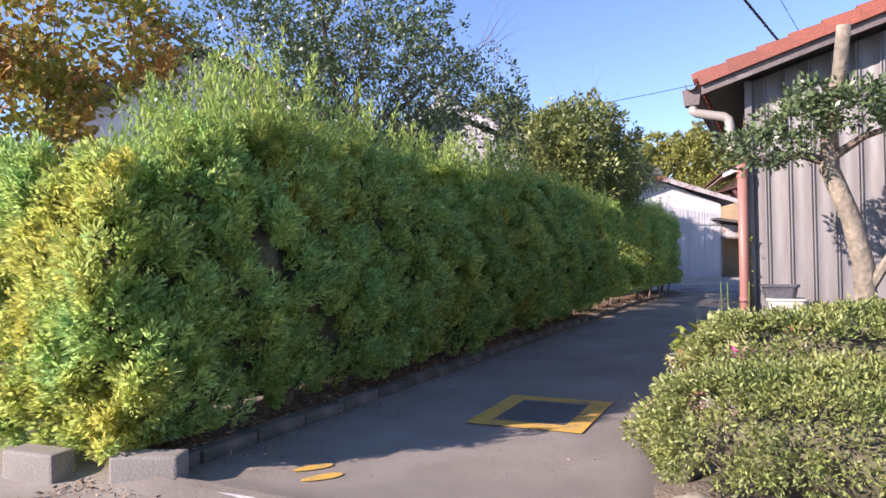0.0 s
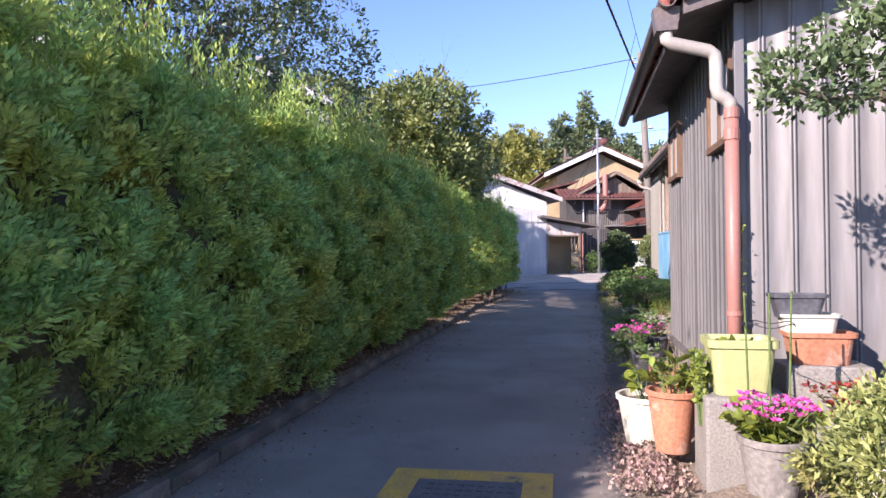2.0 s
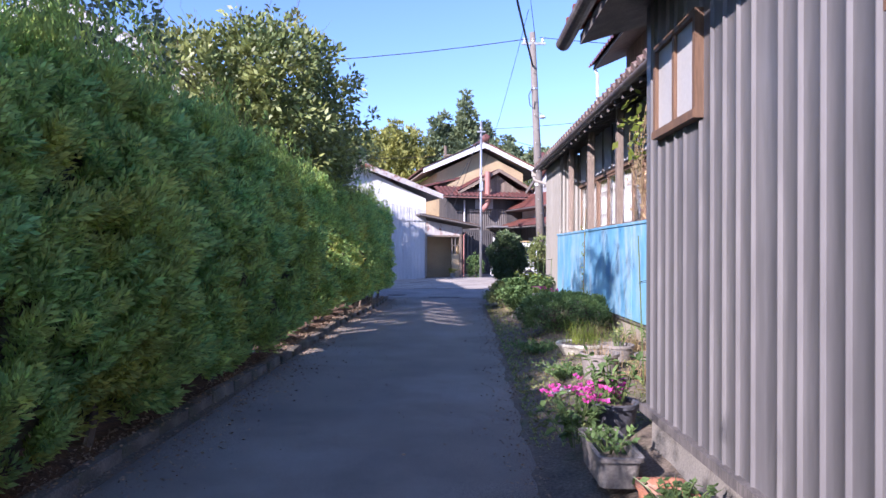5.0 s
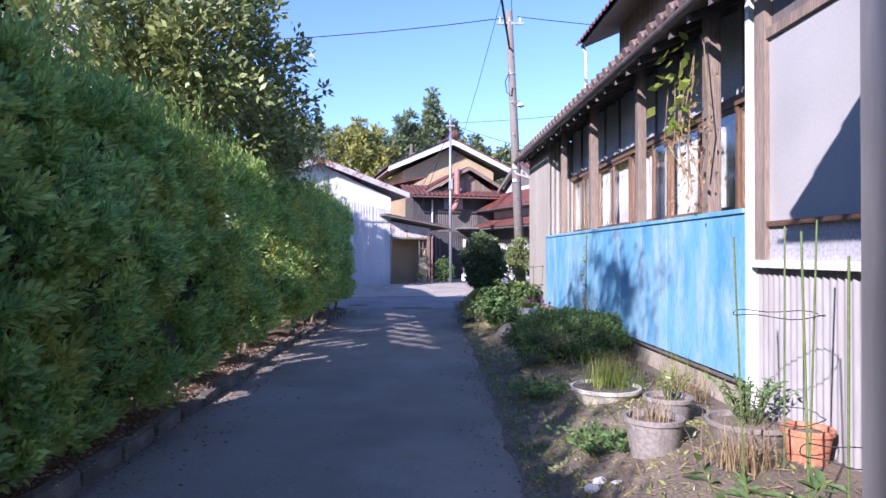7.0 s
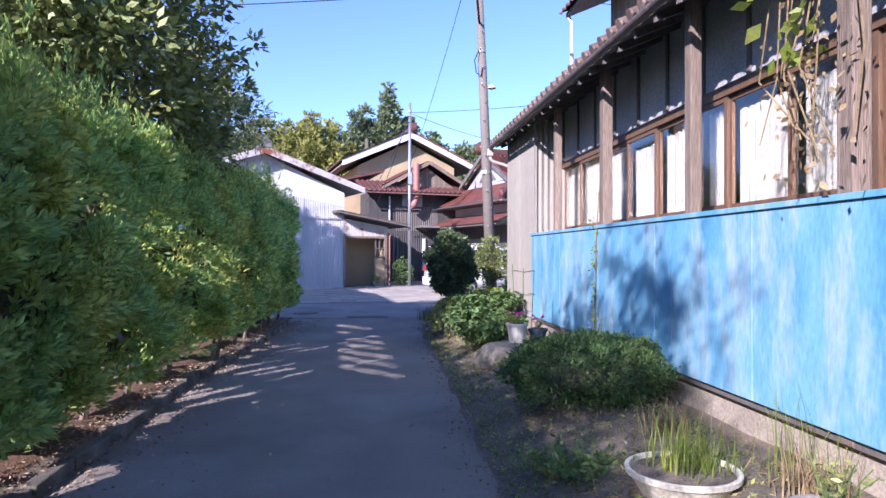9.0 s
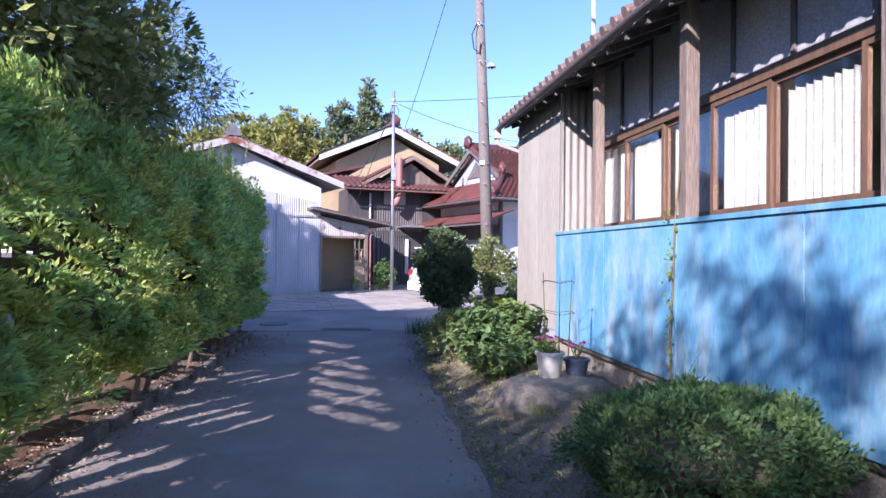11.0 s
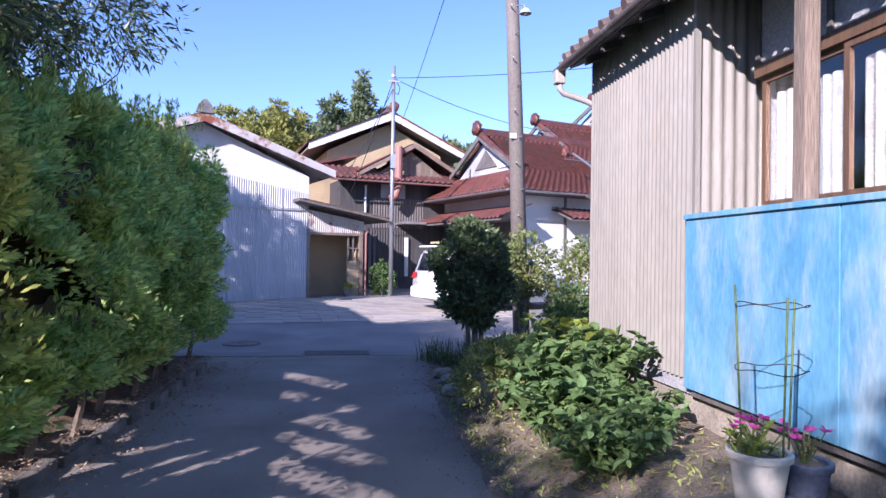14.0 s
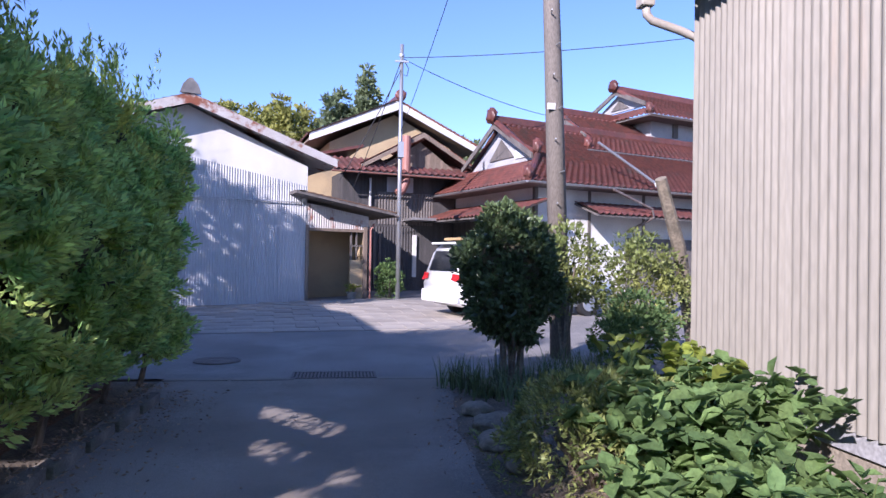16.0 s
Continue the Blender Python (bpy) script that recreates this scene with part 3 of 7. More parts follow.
# dark core in place of the shade inside, cut open along the light bands
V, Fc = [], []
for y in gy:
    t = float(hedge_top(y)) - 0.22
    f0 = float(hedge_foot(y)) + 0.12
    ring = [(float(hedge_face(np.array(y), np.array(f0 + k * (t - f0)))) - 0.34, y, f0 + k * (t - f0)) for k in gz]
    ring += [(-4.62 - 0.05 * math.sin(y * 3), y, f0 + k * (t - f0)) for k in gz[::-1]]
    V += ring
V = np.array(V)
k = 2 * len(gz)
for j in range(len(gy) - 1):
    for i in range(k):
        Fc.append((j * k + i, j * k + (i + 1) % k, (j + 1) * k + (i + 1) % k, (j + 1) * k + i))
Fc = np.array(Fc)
Fc = Fc[~(band_cutout(V[Fc].mean(1)) | band_cutout(V[Fc[:, 0]]) | band_cutout(V[Fc[:, 1]]) | band_cutout(V[Fc[:, 2]]) | band_cutout(V[Fc[:, 3]]))]
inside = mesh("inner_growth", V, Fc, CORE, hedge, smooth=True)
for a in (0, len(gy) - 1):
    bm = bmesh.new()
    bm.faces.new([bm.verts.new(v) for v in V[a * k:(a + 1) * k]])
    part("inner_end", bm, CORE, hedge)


def tufts(centres, axis, length, count, wide=0.5):
    """Brush-like juniper tufts: needles that fan out from an axis."""
    n = len(centres)
    a = np.repeat(unit(axis), count, 0)
    L = np.repeat(length.reshape(-1, 1), count, 0)
    t = RNG.uniform(0.0, 1.0, (n * count, 1))
    side = RNG.normal(0, 1, a.shape)
    side = unit(side - a * (side * a).sum(1, keepdims=True))
    r = L * wide * np.sqrt(np.clip(t * (1.25 - t), 0, 1)) * RNG.uniform(0.35, 1.0, t.shape)
    return np.repeat(centres, count, 0) + a * t * L + side * r, unit(a * (0.55 + 0.6 * t) + side * 0.75)


# tufts over the face, the top and the ends
n = 3300
y = RNG.uniform(0, 1, n)
y = Y0 + (Y1 - Y0) * np.where(np.arange(n) % 2, y * 0.36, 0.3 + 0.7 * y)
h = RNG.uniform(0.05, 1.0, n) ** 0.9
z = h * hedge_top(y)
hollow = np.clip(wob(y, z, 4.1, 0.4) + 0.6 * wob(y, z, 9.0, 2.2) - 0.3, 0, 1.4)
c1 = np.stack([hedge_face(y, z) - 0.20 + RNG.normal(0, 0.07, n) - 0.2 * hollow, y, z - 0.04], 1)
n1 = unit(np.stack([np.full(n, 0.85), RNG.normal(-0.1, 0.4, n), 0.75 + RNG.normal(0, 0.25, n)], 1))
keep = RNG.uniform(0, 1, n) > 0.55 * np.clip(hollow - 0.25, 0, 1)
c1, n1 = c1[keep], n1[keep]
n = 420
y = RNG.uniform(Y0, Y1, n)
x = RNG.uniform(-4.7, -3.7, n)
c2 = np.stack([x, y, hedge_top(y) - 0.22 + 0.08 * wob(x, y, 2.5, 0.7)], 1)
n2 = unit(np.stack([RNG.normal(0.1, 0.3, n), RNG.normal(0, 0.3, n), np.ones(n)], 1))
n = 420
x, hh = RNG.uniform(-5.6, -3.7, n), RNG.uniform(0.03, 1.0, n)
c3 = np.stack([x, Y0 + 0.25 + 0.12 * wob(x, hh * 2, 3, 0.1) - 0.2 * np.sin(hh * np.pi), hh * 2.25], 1)
n3 = unit(np.stack([RNG.normal(0.1, 0.4, n), np.full(n, -0.8), 0.7 + RNG.normal(0, 0.25, n)], 1))
n = 190
x, hh = RNG.uniform(-4.7, -3.3, n), RNG.uniform(0.14, 1.0, n)
c4 = np.stack([x, Y1 - 0.2 + 0.1 * wob(x, hh * 2, 3, 0.5), hh * 3.0], 1)
n4 = unit(np.stack([RNG.normal(0.1, 0.4, n), np.full(n, 0.8), 0.7 + RNG.normal(0, 0.25, n)], 1))
C, Nn = np.concatenate([c1, c2, c3, c4]), np.concatenate([n1, n2, n3, n4])
near = C[:, 1] < 11
for sel, cnt, sz, r0, r1 in ((near, 165, 0.056, 0.17, 0.32), (~near, 140, 0.075, 0.20, 0.36)):
    p, d = tufts(C[sel], Nn[sel], RNG.uniform(r0, r1, sel.sum()), cnt)
    # most needles in the way of the light bands are left out
    ok = (p[:, 2] > hedge_foot(p[:, 1]) + RNG.uniform(-0.05, 0.05, len(p))) & (~(band_cutout(p) | band_cutout(p + d * sz)) | (RNG.uniform(0, 1, len(p)) < 0.09))
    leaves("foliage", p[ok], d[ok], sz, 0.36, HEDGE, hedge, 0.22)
# bare twigs that show in the hollows
for i in range(70):
    yy, zz = RNG.uniform(Y0 + 0.3, 12.0), RNG.uniform(0.35, 2.2)
    x0 = float(hedge_face(np.array(yy), np.array(zz))) - 0.36
    part("twig", tube(bmesh.new(), [(x0, yy, zz), (x0 + 0.12, yy + RNG.normal(0, 0.08), zz + 0.08), (x0 + 0.25, yy + RNG.normal(0, 0.14), zz + RNG.uniform(0.0, 0.22))], [0.007, 0.005, 0.002], 4), BARK, hedge)
# upright shoots along the top
n = 900
y = RNG.uniform(Y0, Y1, n)
x = RNG.uniform(-4.6, -3.62, n)
grow = np.interp(y, [3.4, 4.2, 5.5, 8, 11, 18, 24, 28], [0.35, 0.65, 0.85, 0.45, 0.6, 0.4, 0.4, 0.75]) * RNG.uniform(0.3, 1.25, n)
P, D = [], []
for i in range(n):
    m = int(16 + grow[i] * 60)
    s = RNG.uniform(0, 1, m)
    lean = RNG.normal(0, 0.12, 2)
    zz = hedge_top(y[i]) - 0.1 + s * grow[i]
    w = 0.06 * (1 - s) + 0.008
    P.append(np.stack([x[i] + lean[0] * s * grow[i] + RNG.normal(0, 1, m) * w, y[i] + lean[1] * s * grow[i] + RNG.normal(0, 1, m) * w, zz], 1))
    D.append(np.stack([RNG.normal(0, 0.4, m), RNG.normal(0, 0.4, m), np.full(m, 1.0)], 1))
P, D = np.concatenate(P), np.concatenate(D)
cut_away = band_cutout(P)
leaves("top_growth", P[~cut_away], D[~cut_away], 0.075, 0.26, HEDGETIP, hedge, 0.15)
for i in range(30):
    yy = 3.8 + i * 0.82
    bm = bmesh.new()
    x0 = -3.98 + 0.06 * math.sin(i * 2.2) + (0.3 if yy > 21 else 0)
    tube(bm, [(x0, yy, 0.02), (x0 + 0.05, yy + 0.03, 0.3), (x0 - 0.02, yy + 0.1, 0.7)], [0.04, 0.03, 0.02], 6)
    part("stem", bm, BARK, hedge)
n = 9000
p = np.stack([-3.9 + np.abs(RNG.normal(0, 0.42, n)), RNG.uniform(2.6, 27.4, n), np.full(n, 0.1)], 1)
p[:, 0] += np.interp(p[:, 1], [2.6, 19, 25, 28], [-0.1, 0, 0.33, 0.33])
edge = np.interp(p[:, 1], [2.6, 19, 25, 28], [-3.6, -3.6, -3.25, -3.25])
fallen = (p[:, 0] > edge) | (p[:, 1] < 3.4)
p[fallen, 2] = 0.012
litter = leaves("fallen_leaves", p, np.stack([RNG.normal(0, 1, n), RNG.normal(0, 1, n), RNG.uniform(0, 0.2, n)], 1), 0.035, 0.4, LITTERBIT, None, 0.2)
tagged(litter, "dry brown leaf bits fallen along the kerb", "leaves")
n = 1800
yy = RNG.uniform(6.8, 27.5, n)
p = np.stack([np.interp(yy, [a for a, _ in RIGHT], [b for _, b in RIGHT]) - np.abs(RNG.normal(0, 0.18, n)), yy, np.full(n, 0.012)], 1)
litter = leaves("lane_edge_debris", p, np.stack([RNG.normal(0, 1, n), RNG.normal(0, 1, n), RNG.uniform(0, 0.2, n)], 1), 0.03, 0.4, LITTERBIT, None, 0.2)
tagged(litter, "brown plant debris along the open lane edge", "leaves")
n = 260
p = np.stack([RNG.uniform(-3.4, -0.6, n), RNG.uniform(1.0, 27.5, n), np.full(n, 0.012)], 1)
litter = leaves("lane_specks", p, np.stack([RNG.normal(0, 1, n), RNG.normal(0, 1, n), RNG.uniform(0, 0.2, n)], 1), 0.03, 0.4, LITTERBIT, None, 0.2)
tagged(litter, "single dry leaves scattered over the lane", "leaves")


# ---------- trees and shrubs ----------
def branchy(bm, base, tip, r0, r1, rnd, depth, spread=0.5, tips=None, seg=4, sag=0.1):
    a, b = Vector(base), Vector(tip)
    pts = []
    for i in range(seg + 1):
        t = i / seg
        p = a.lerp(b, t)
        if 0 < i < seg:
            p += Vector((rnd.uniform(-1, 1), rnd.uniform(-1, 1), rnd.uniform(-0.5, 0.5))) * (b - a).length * sag
        pts.append(p)
    tube(bm, pts, [r0 + (r1 - r0) * i / seg for i in range(seg + 1)], 6 if depth < 2 else 8, cap=False)
    if tips is not None:
        tips += [tuple(p) for p in pts[2:]]
    if depth > 0:
        for i in range(1, seg + 1):
            for _ in range(2 if depth > 1 else 1):
                d = (b - a).normalized() + Vector((rnd.uniform(-1, 1), rnd.uniform(-1, 1), rnd.uniform(-0.2, 0.8))) * spread * 2
                L = (b - a).length * rnd.uniform(0.35, 0.6)
                r = (r0 + (r1 - r0) * i / seg) * 0.6
                branchy(bm, pts[i], pts[i] + d.normalized() * L, r, r * 0.35, rnd, depth - 1, spread, tips, 3, sag)


def tree(name, base, height, crown, count, size, aspect, mat, bark, label, seed=1, trunk=0.12, per=26, puff=0.28, bare=0.0, depth=2, fork=0.35, up=0.2):
    """crown: (centre, radii) ellipsoids that the clumps of leaves fill at their skin."""
    rnd = random.Random(seed)
    ob = thing(name, label, "tree" if height > 2 else "shrub", base)
    bm, tips = bmesh.new(), []
    fk = Vector((rnd.uniform(-0.1, 0.1), rnd.uniform(-0.1, 0.1), height * fork))
    tube(bm, [(0, 0, -0.05), fk * 0.5 + Vector((0.03, 0.02, 0)), fk], [trunk * 1.25, trunk, trunk * 0.85], 9, cap=False)
    part("trunk", bm, bark, ob, smooth=True)
    bm = bmesh.new()
    for c, r in crown:
        branchy(bm, fk, Vector(c) + Vector((0, 0, r[2] * 0.3)), trunk * 0.6, trunk * 0.12, rnd, depth, 0.5, tips)
    part("limb_crown", bm, bark, ob, smooth=True)
    P, Nm = [], []
    tot = sum(r[0] * r[1] + r[1] * r[2] for c, r in crown)
    for c, r in crown:
        m = int(count / per * (r[0] * r[1] + r[1] * r[2]) / tot)
        d = unit(RNG.normal(0, 1, (m, 3)))
        rad = RNG.uniform(0.45, 1.05, (m, 1)) ** 0.6 * (1 + 0.22 * np.sin(d[:, :1] * 5 + seed) * np.sin(d[:, 1:2] * 4 + d[:, 2:] * 5))
        P.append(np.array(c) + d * rad * np.array(r))
        Nm.append(d)
    P, Nm = np.concatenate(P), np.concatenate(Nm)
    keep = RNG.uniform(0, 1, len(P)) > bare
    p, d = puffs(P[keep], Nm[keep], RNG.uniform(puff * 0.6, puff * 1.2, keep.sum()), per, size_up=up)
    # leaves that would block the light bands are dropped
    ok = ~(band_cutout(p + np.array(base)) | band_cutout(p + d * size * 0.6 + np.array(base)) | band_cutout(p + d * size * 1.2 + np.array(base)))
    leaves("crown", p[ok], d[ok], size, aspect, mat, ob, 0.5)
    return ob


tree("broadleaf_tree", (-5.2, 19.9, 0), 6.4, [((0.2, 0, 4.3), (1.7, 1.9, 1.8)), ((0.4, 1.6, 3.7), (1.3, 1.5, 1.6)), ((-1.0, -1.0, 4.4), (1.2, 1.2, 1.5)), ((0.3, -0.6, 5.1), (1.1, 1.1, 0.9))],
     30000, 0.13, 0.5, OLIVE, BARK, "rounded broadleaf tree with yellowing leaves behind the hedge", 3, 0.14, 26, 0.3)
tree("half_bare_tree", (-6.6, 9.6, 0), 7.2, [((0.4, 0.4, 4.4), (1.9, 2.2, 1.6)), ((0.9, 3.2, 4.4), (1.5, 2.0, 1.5)), ((-1.0, -1.0, 4.6), (1.6, 1.8, 1.8)), ((0.3, 0.2, 6.0), (1.7, 1.9, 1.4)), ((0.3, 0.5, 3.2), (1.2, 2.5, 0.9))],
     46000, 0.085, 0.5, HOLLY, BARK, "tall dark tree with bare grey twigs over the hedge", 8, 0.17, 24, 0.26, bare=0.1, depth=3)
# out of view; added to cast the shadow on the storehouse wall
tree("shade_tree", (-11.6, 31.0, 0), 9.5, [((0, 0, 6.0), (3.2, 3.2, 2.6)), ((1.0, 1.2, 4.5), (2.4, 2.2, 2.0)), ((-0.6, -0.4, 8.0), (2.0, 2.0, 1.4))],
     15000, 0.24, 0.55, OLIVE, BARK, "large unseen broadleaf tree that shades the storehouse wall", 12, 0.25, 26, 0.5)
tree("conifer_tree", (-5.3, 24.5, 0), 6.6, [((0.3, 0, 4.6), (1.2, 1.4, 1.3)), ((0.9, 0.8, 4.3), (1.0, 1.0, 0.5)), ((0.2, -0.8, 3.8), (1.0, 1.2, 0.9))],
     14000, 0.12, 0.22, HOLLY, BARK, "dark conifer with feathery drooping boughs behind the hedge", 5, 0.13, 30, 0.3, up=-0.35)
tree("maple_tree", (-7.4, 4.3, 0), 4.8, [((0.2, 0, 3.2), (1.1, 1.0, 0.9)), ((0.8, 0.5, 4.1), (1.3, 1.1, 0.6)), ((-0.4, 0.2, 2.3), (1.0, 0.9, 0.6))],
     14000, 0.10, 0.6, MAPLE, PALEBARK, "small maple with orange and yellow autumn leaves", 6, 0.07, 16, 0.3, bare=0.2)


def shrub(name, at, radii, count, size, aspect, mat, label, seed=1, stems=5, per=24, puff=0.09, group="", core=0.72, up=0.3):
    ob = thing(name, label, "shrub", at, group=group)
    rnd = random.Random(seed)
    rx, ry, rz = radii
    # dark blob carries the shade inside the shrub
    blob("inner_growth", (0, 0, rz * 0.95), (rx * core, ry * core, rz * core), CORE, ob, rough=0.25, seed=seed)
    for i in range(stems):
        bm = bmesh.new()
        a = rnd.uniform(0, math.tau)
        tube(bm, [(0.15 * rx * math.cos(a), 0.15 * ry * math.sin(a), -0.04), (0.4 * rx * math.cos(a), 0.4 * ry * math.sin(a), rz * 0.5), (0.6 * rx * math.cos(a + 0.4), 0.6 * ry * math.sin(a + 0.4), rz * 1.1)], [0.022, 0.016, 0.008], 6)
        part("stem", bm, BARK, ob)
    m = count // per
    d = unit(RNG.normal(0, 1, (m, 3)))
    d[:, 2] = np.where(d[:, 2] < -0.55, -d[:, 2], d[:, 2])
    lump = 1 + 0.10 * np.sin(d[:, :1] * 6 + seed) * np.sin(d[:, 1:2] * 5 + d[:, 2:] * 6 + seed)
    sup = 1 / (np.abs(d) ** 3).sum(1, keepdims=True) ** (1 / 3)
    P = d * (0.75 * sup + 0.25) * lump * np.array(radii) * RNG.uniform(0.86, 1.0, (m, 1)) + np.array([0, 0, rz])
    p, dd = puffs(P, d, RNG.uniform(puff * 0.6, puff * 1.2, m), per, size_up=up)
    ok = p[:, 2] > 0.02
    leaves("foliage", p[ok], dd[ok], size, aspect, mat, ob, 0.45)
    return ob


# ---------- grey metal shed ----------
shed = thing("grey_metal_shed", "grey ribbed steel clad shed with a red tile roof", "shed")
part("wall", boxes((0.18, 6.0, 7.56, 7.7, 0.4, 3.24), (0.18, 0.32, 7.7, 11.02, 0.4, 3.24), (0.32, 6.0, 10.88, 11.02, 0.4, 3.24)), DARKWOOD, shed)
part("foundation", boxes((0.20, 6.0, 7.58, 11.0, -0.1, 0.5)), CONCRETE, shed)
for i in range(6):
    sheet("siding_panel", (0.15 + i * 0.98, 7.545, 0), (1, 0, 0), (0, -1, 0), 0.98, 0.46, 3.3 + 0.3 * i, GREYMETAL, shed, 0.196, 0.014, "rib", top=lambda s, i=i: 3.22 + 0.28 * (i * 0.98 + s))
for i in range(4):
    a, b = 7.53 + i * 0.8745, min(11.03, 7.53 + (i + 1) * 0.8745)
    sheet("siding_panel", (0.165, b, 0), (0, -1, 0), (-1, 0, 0), b - a, 0.46, 3.28, GREYMETAL, shed, 0.158, 0.016, "seam")
part("corner_trim", boxes((0.135, 0.2, 7.505, 7.57, 0.46, 3.24), bevel=0.004), GREYMETAL, shed)
part("base_rail", boxes((0.12, 0.18, 7.6, 11.03, 0.42, 0.475), (0.2, 6, 7.5, 7.56, 0.42, 0.475)), DARKWOOD, shed)
# gable above the walls
bm = bmesh.new()
prism(bm, [(0.18, 7.57, 3.24), (3.1, 7.57, 4.08), (6.0, 7.57, 3.24)], (0, 0.12, 0))
part("gable", bm, DARKWOOD, shed)
SL = 0.29
ROOF_Y0, ROOF_Y1 = 7.22, 11.5
roof = part("roof_deck", prism(bmesh.new(), [(-0.22, 7.26, 3.17), (3.1, 7.26, 3.17 + 3.32 * SL), (6.42, 7.26, 3.17), (6.42, 7.26, 3.25), (3.1, 7.26, 3.26 + 3.32 * SL), (-0.22, 7.26, 3.25)], (0, 4.22, 0)), DARKWOOD, shed)
vv = Vector((1, 0, SL)).normalized()
tiled("tile_slope", (-0.28, ROOF_Y1, 3.235), (0, -1, 0), vv, 4.04, 3.48, ORANGETILE, shed)
tiled("tile_slope", (6.48, 7.46, 3.235), (0, 1, 0), Vector((-1, 0, SL)), 4.04, 3.48, ORANGETILE, shed)
part("ridge", tube(bmesh.new(), [(3.1, 7.2, 4.27), (3.1, 11.55, 4.27)], 0.11, 10), ORANGETILE, shed)
tl = None
for i in range(12):
    x = -0.27 + i * 0.272
    if tl is None:
        bm = bmesh.new()
        prism(bm, [(0, 0, 0.0), (0.285, 0, 0.0), (0.285, 0, 0.035), (0.0, 0, 0.06)], (0, 0.26, 0))
        prism(bm, [(0, -0.03, -0.09), (0.285, -0.03, -0.09), (0.285, -0.03, 0.03), (0, -0.03, 0.055)], (0, 0.035, 0))
        tl = part("verge_tile", bm, ORANGETILE, shed)
        o = tl
    else:
        o = new("verge_tile", tl.data)
        o.parent = shed
    o.matrix_basis = pose(x, ROOF_Y0, 3.27 + (x + 0.27) * SL, 0, -math.degrees(math.atan(SL)), 0)
part("verge_board", prism(bmesh.new(), [(-0.24, ROOF_Y0 + 0.015, 3.10), (3.1, ROOF_Y0 + 0.015, 3.10 + 3.34 * SL), (3.1, ROOF_Y0 + 0.015, 3.24 + 3.34 * SL), (-0.24, ROOF_Y0 + 0.015, 3.24)], (0, 0.022, 0)), BROWNPIPE, shed)
# eave tiles along the lane side
et = None
for i in range(16):
    yy = 7.36 + i * 0.268
    if et is None:
        bm = bmesh.new()
        tube(bm, [(0.0, 0, 0.0), (0.22, 0, 0.065)], [0.062, 0.058], 10)
        et = part("eave_tile", bm, ORANGETILE, shed)
        o = et
    else:
        o = new("eave_tile", et.data)
        o.parent = shed
    o.location = (-0.33, yy, 3.285)


def gutter(name, p, q, r, mat, parent):
    """A half-round trough from p to q."""
    p, q = Vector(p), Vector(q)
    d = (q - p).normalized()
    s = d.cross(Vector((0, 0, 1))).normalized()
    bm = bmesh.new()
    rows = []
    for c in (p, q):
        rows.append([bm.verts.new(c + s * rr * math.cos(a) + Vector((0, 0, -rr * math.sin(a)))) for rr in (r, r * 0.88) for a in ([k * math.pi / 8 for k in range(9)] if rr == r else [math.pi - k * math.pi / 8 for k in range(9)])])
    n = len(rows[0])
    for i in range(n):
        bm.faces.new((rows[0][i], rows[0][(i + 1) % n], rows[1][(i + 1) % n], rows[1][i]))
    for row in rows:
        for i in range(8):
            bm.faces.new((row[i], row[i + 1], row[16 - i], row[17 - i]))
    bmesh.ops.recalc_face_normals(bm, faces=bm.faces)
    return part(name, bm, mat, parent)


gutter("gutter", (-0.34, 7.24, 3.22), (-0.34, 11.55, 3.20), 0.06, BROWNPIPE, shed)
bm = bmesh.new()
prism(bm, [(-0.41, 7.30, 3.02), (-0.27, 7.30, 3.02), (-0.25, 7.30, 3.18), (-0.43, 7.30, 3.18)], (0, 0.13, 0))
hop = part("rain_hopper", bm, BROWNPIPE, shed)
pipe = part("downpipe_elbow", tube(bmesh.new(), [(-0.34, 7.36, 3.04), (-0.335, 7.36, 2.97), (-0.30, 7.37, 2.945), (-0.05, 7.42, 2.89), (-0.01, 7.43, 2.86), (0.0, 7.43, 2.80), (0.0, 7.43, 2.64), (0.01, 7.43, 2.59), (0.05, 7.44, 2.565), (0.09, 7.45, 2.53), (0.10, 7.45, 2.46)], 0.046, 12), CREAMPIPE, shed, "cream plastic elbow", smooth=True)
part("downpipe", tube(bmesh.new(), [(0.10, 7.45, 2.47), (0.10, 7.45, 0.25)], 0.047, 14), PINKPIPE, shed, "faded red plastic downpipe", smooth=True)
for z in (2.42, 2.27, 1.05):
    part("pipe_collar", tube(bmesh.new(), [(0.10, 7.45, z), (0.10, 7.45, z + (0.07 if z != 1.05 else 0.03))], 0.054, 14), PINKPIPE, shed)
part("wall_creeper", tube(bmesh.new(), [(0.16, 7.47, 0.3), (0.165, 7.475, 0.8), (0.155, 7.47, 1.3), (0.165, 7.475, 1.75)], 0.006, 5), DRYGRASS, shed, "thin dry creeper behind the downpipe")
t = RNG.uniform(0.4, 1.75, 46)
leaves("creeper_leaves", np.stack([0.165 + RNG.normal(0, 0.012, 46), np.full(46, 7.46), t], 1), np.stack([RNG.normal(0, 1, 46), np.full(46, -0.6), RNG.normal(-0.4, 0.5, 46)], 1), 0.03, 0.7, LIMELEAF, shed, 0.3)


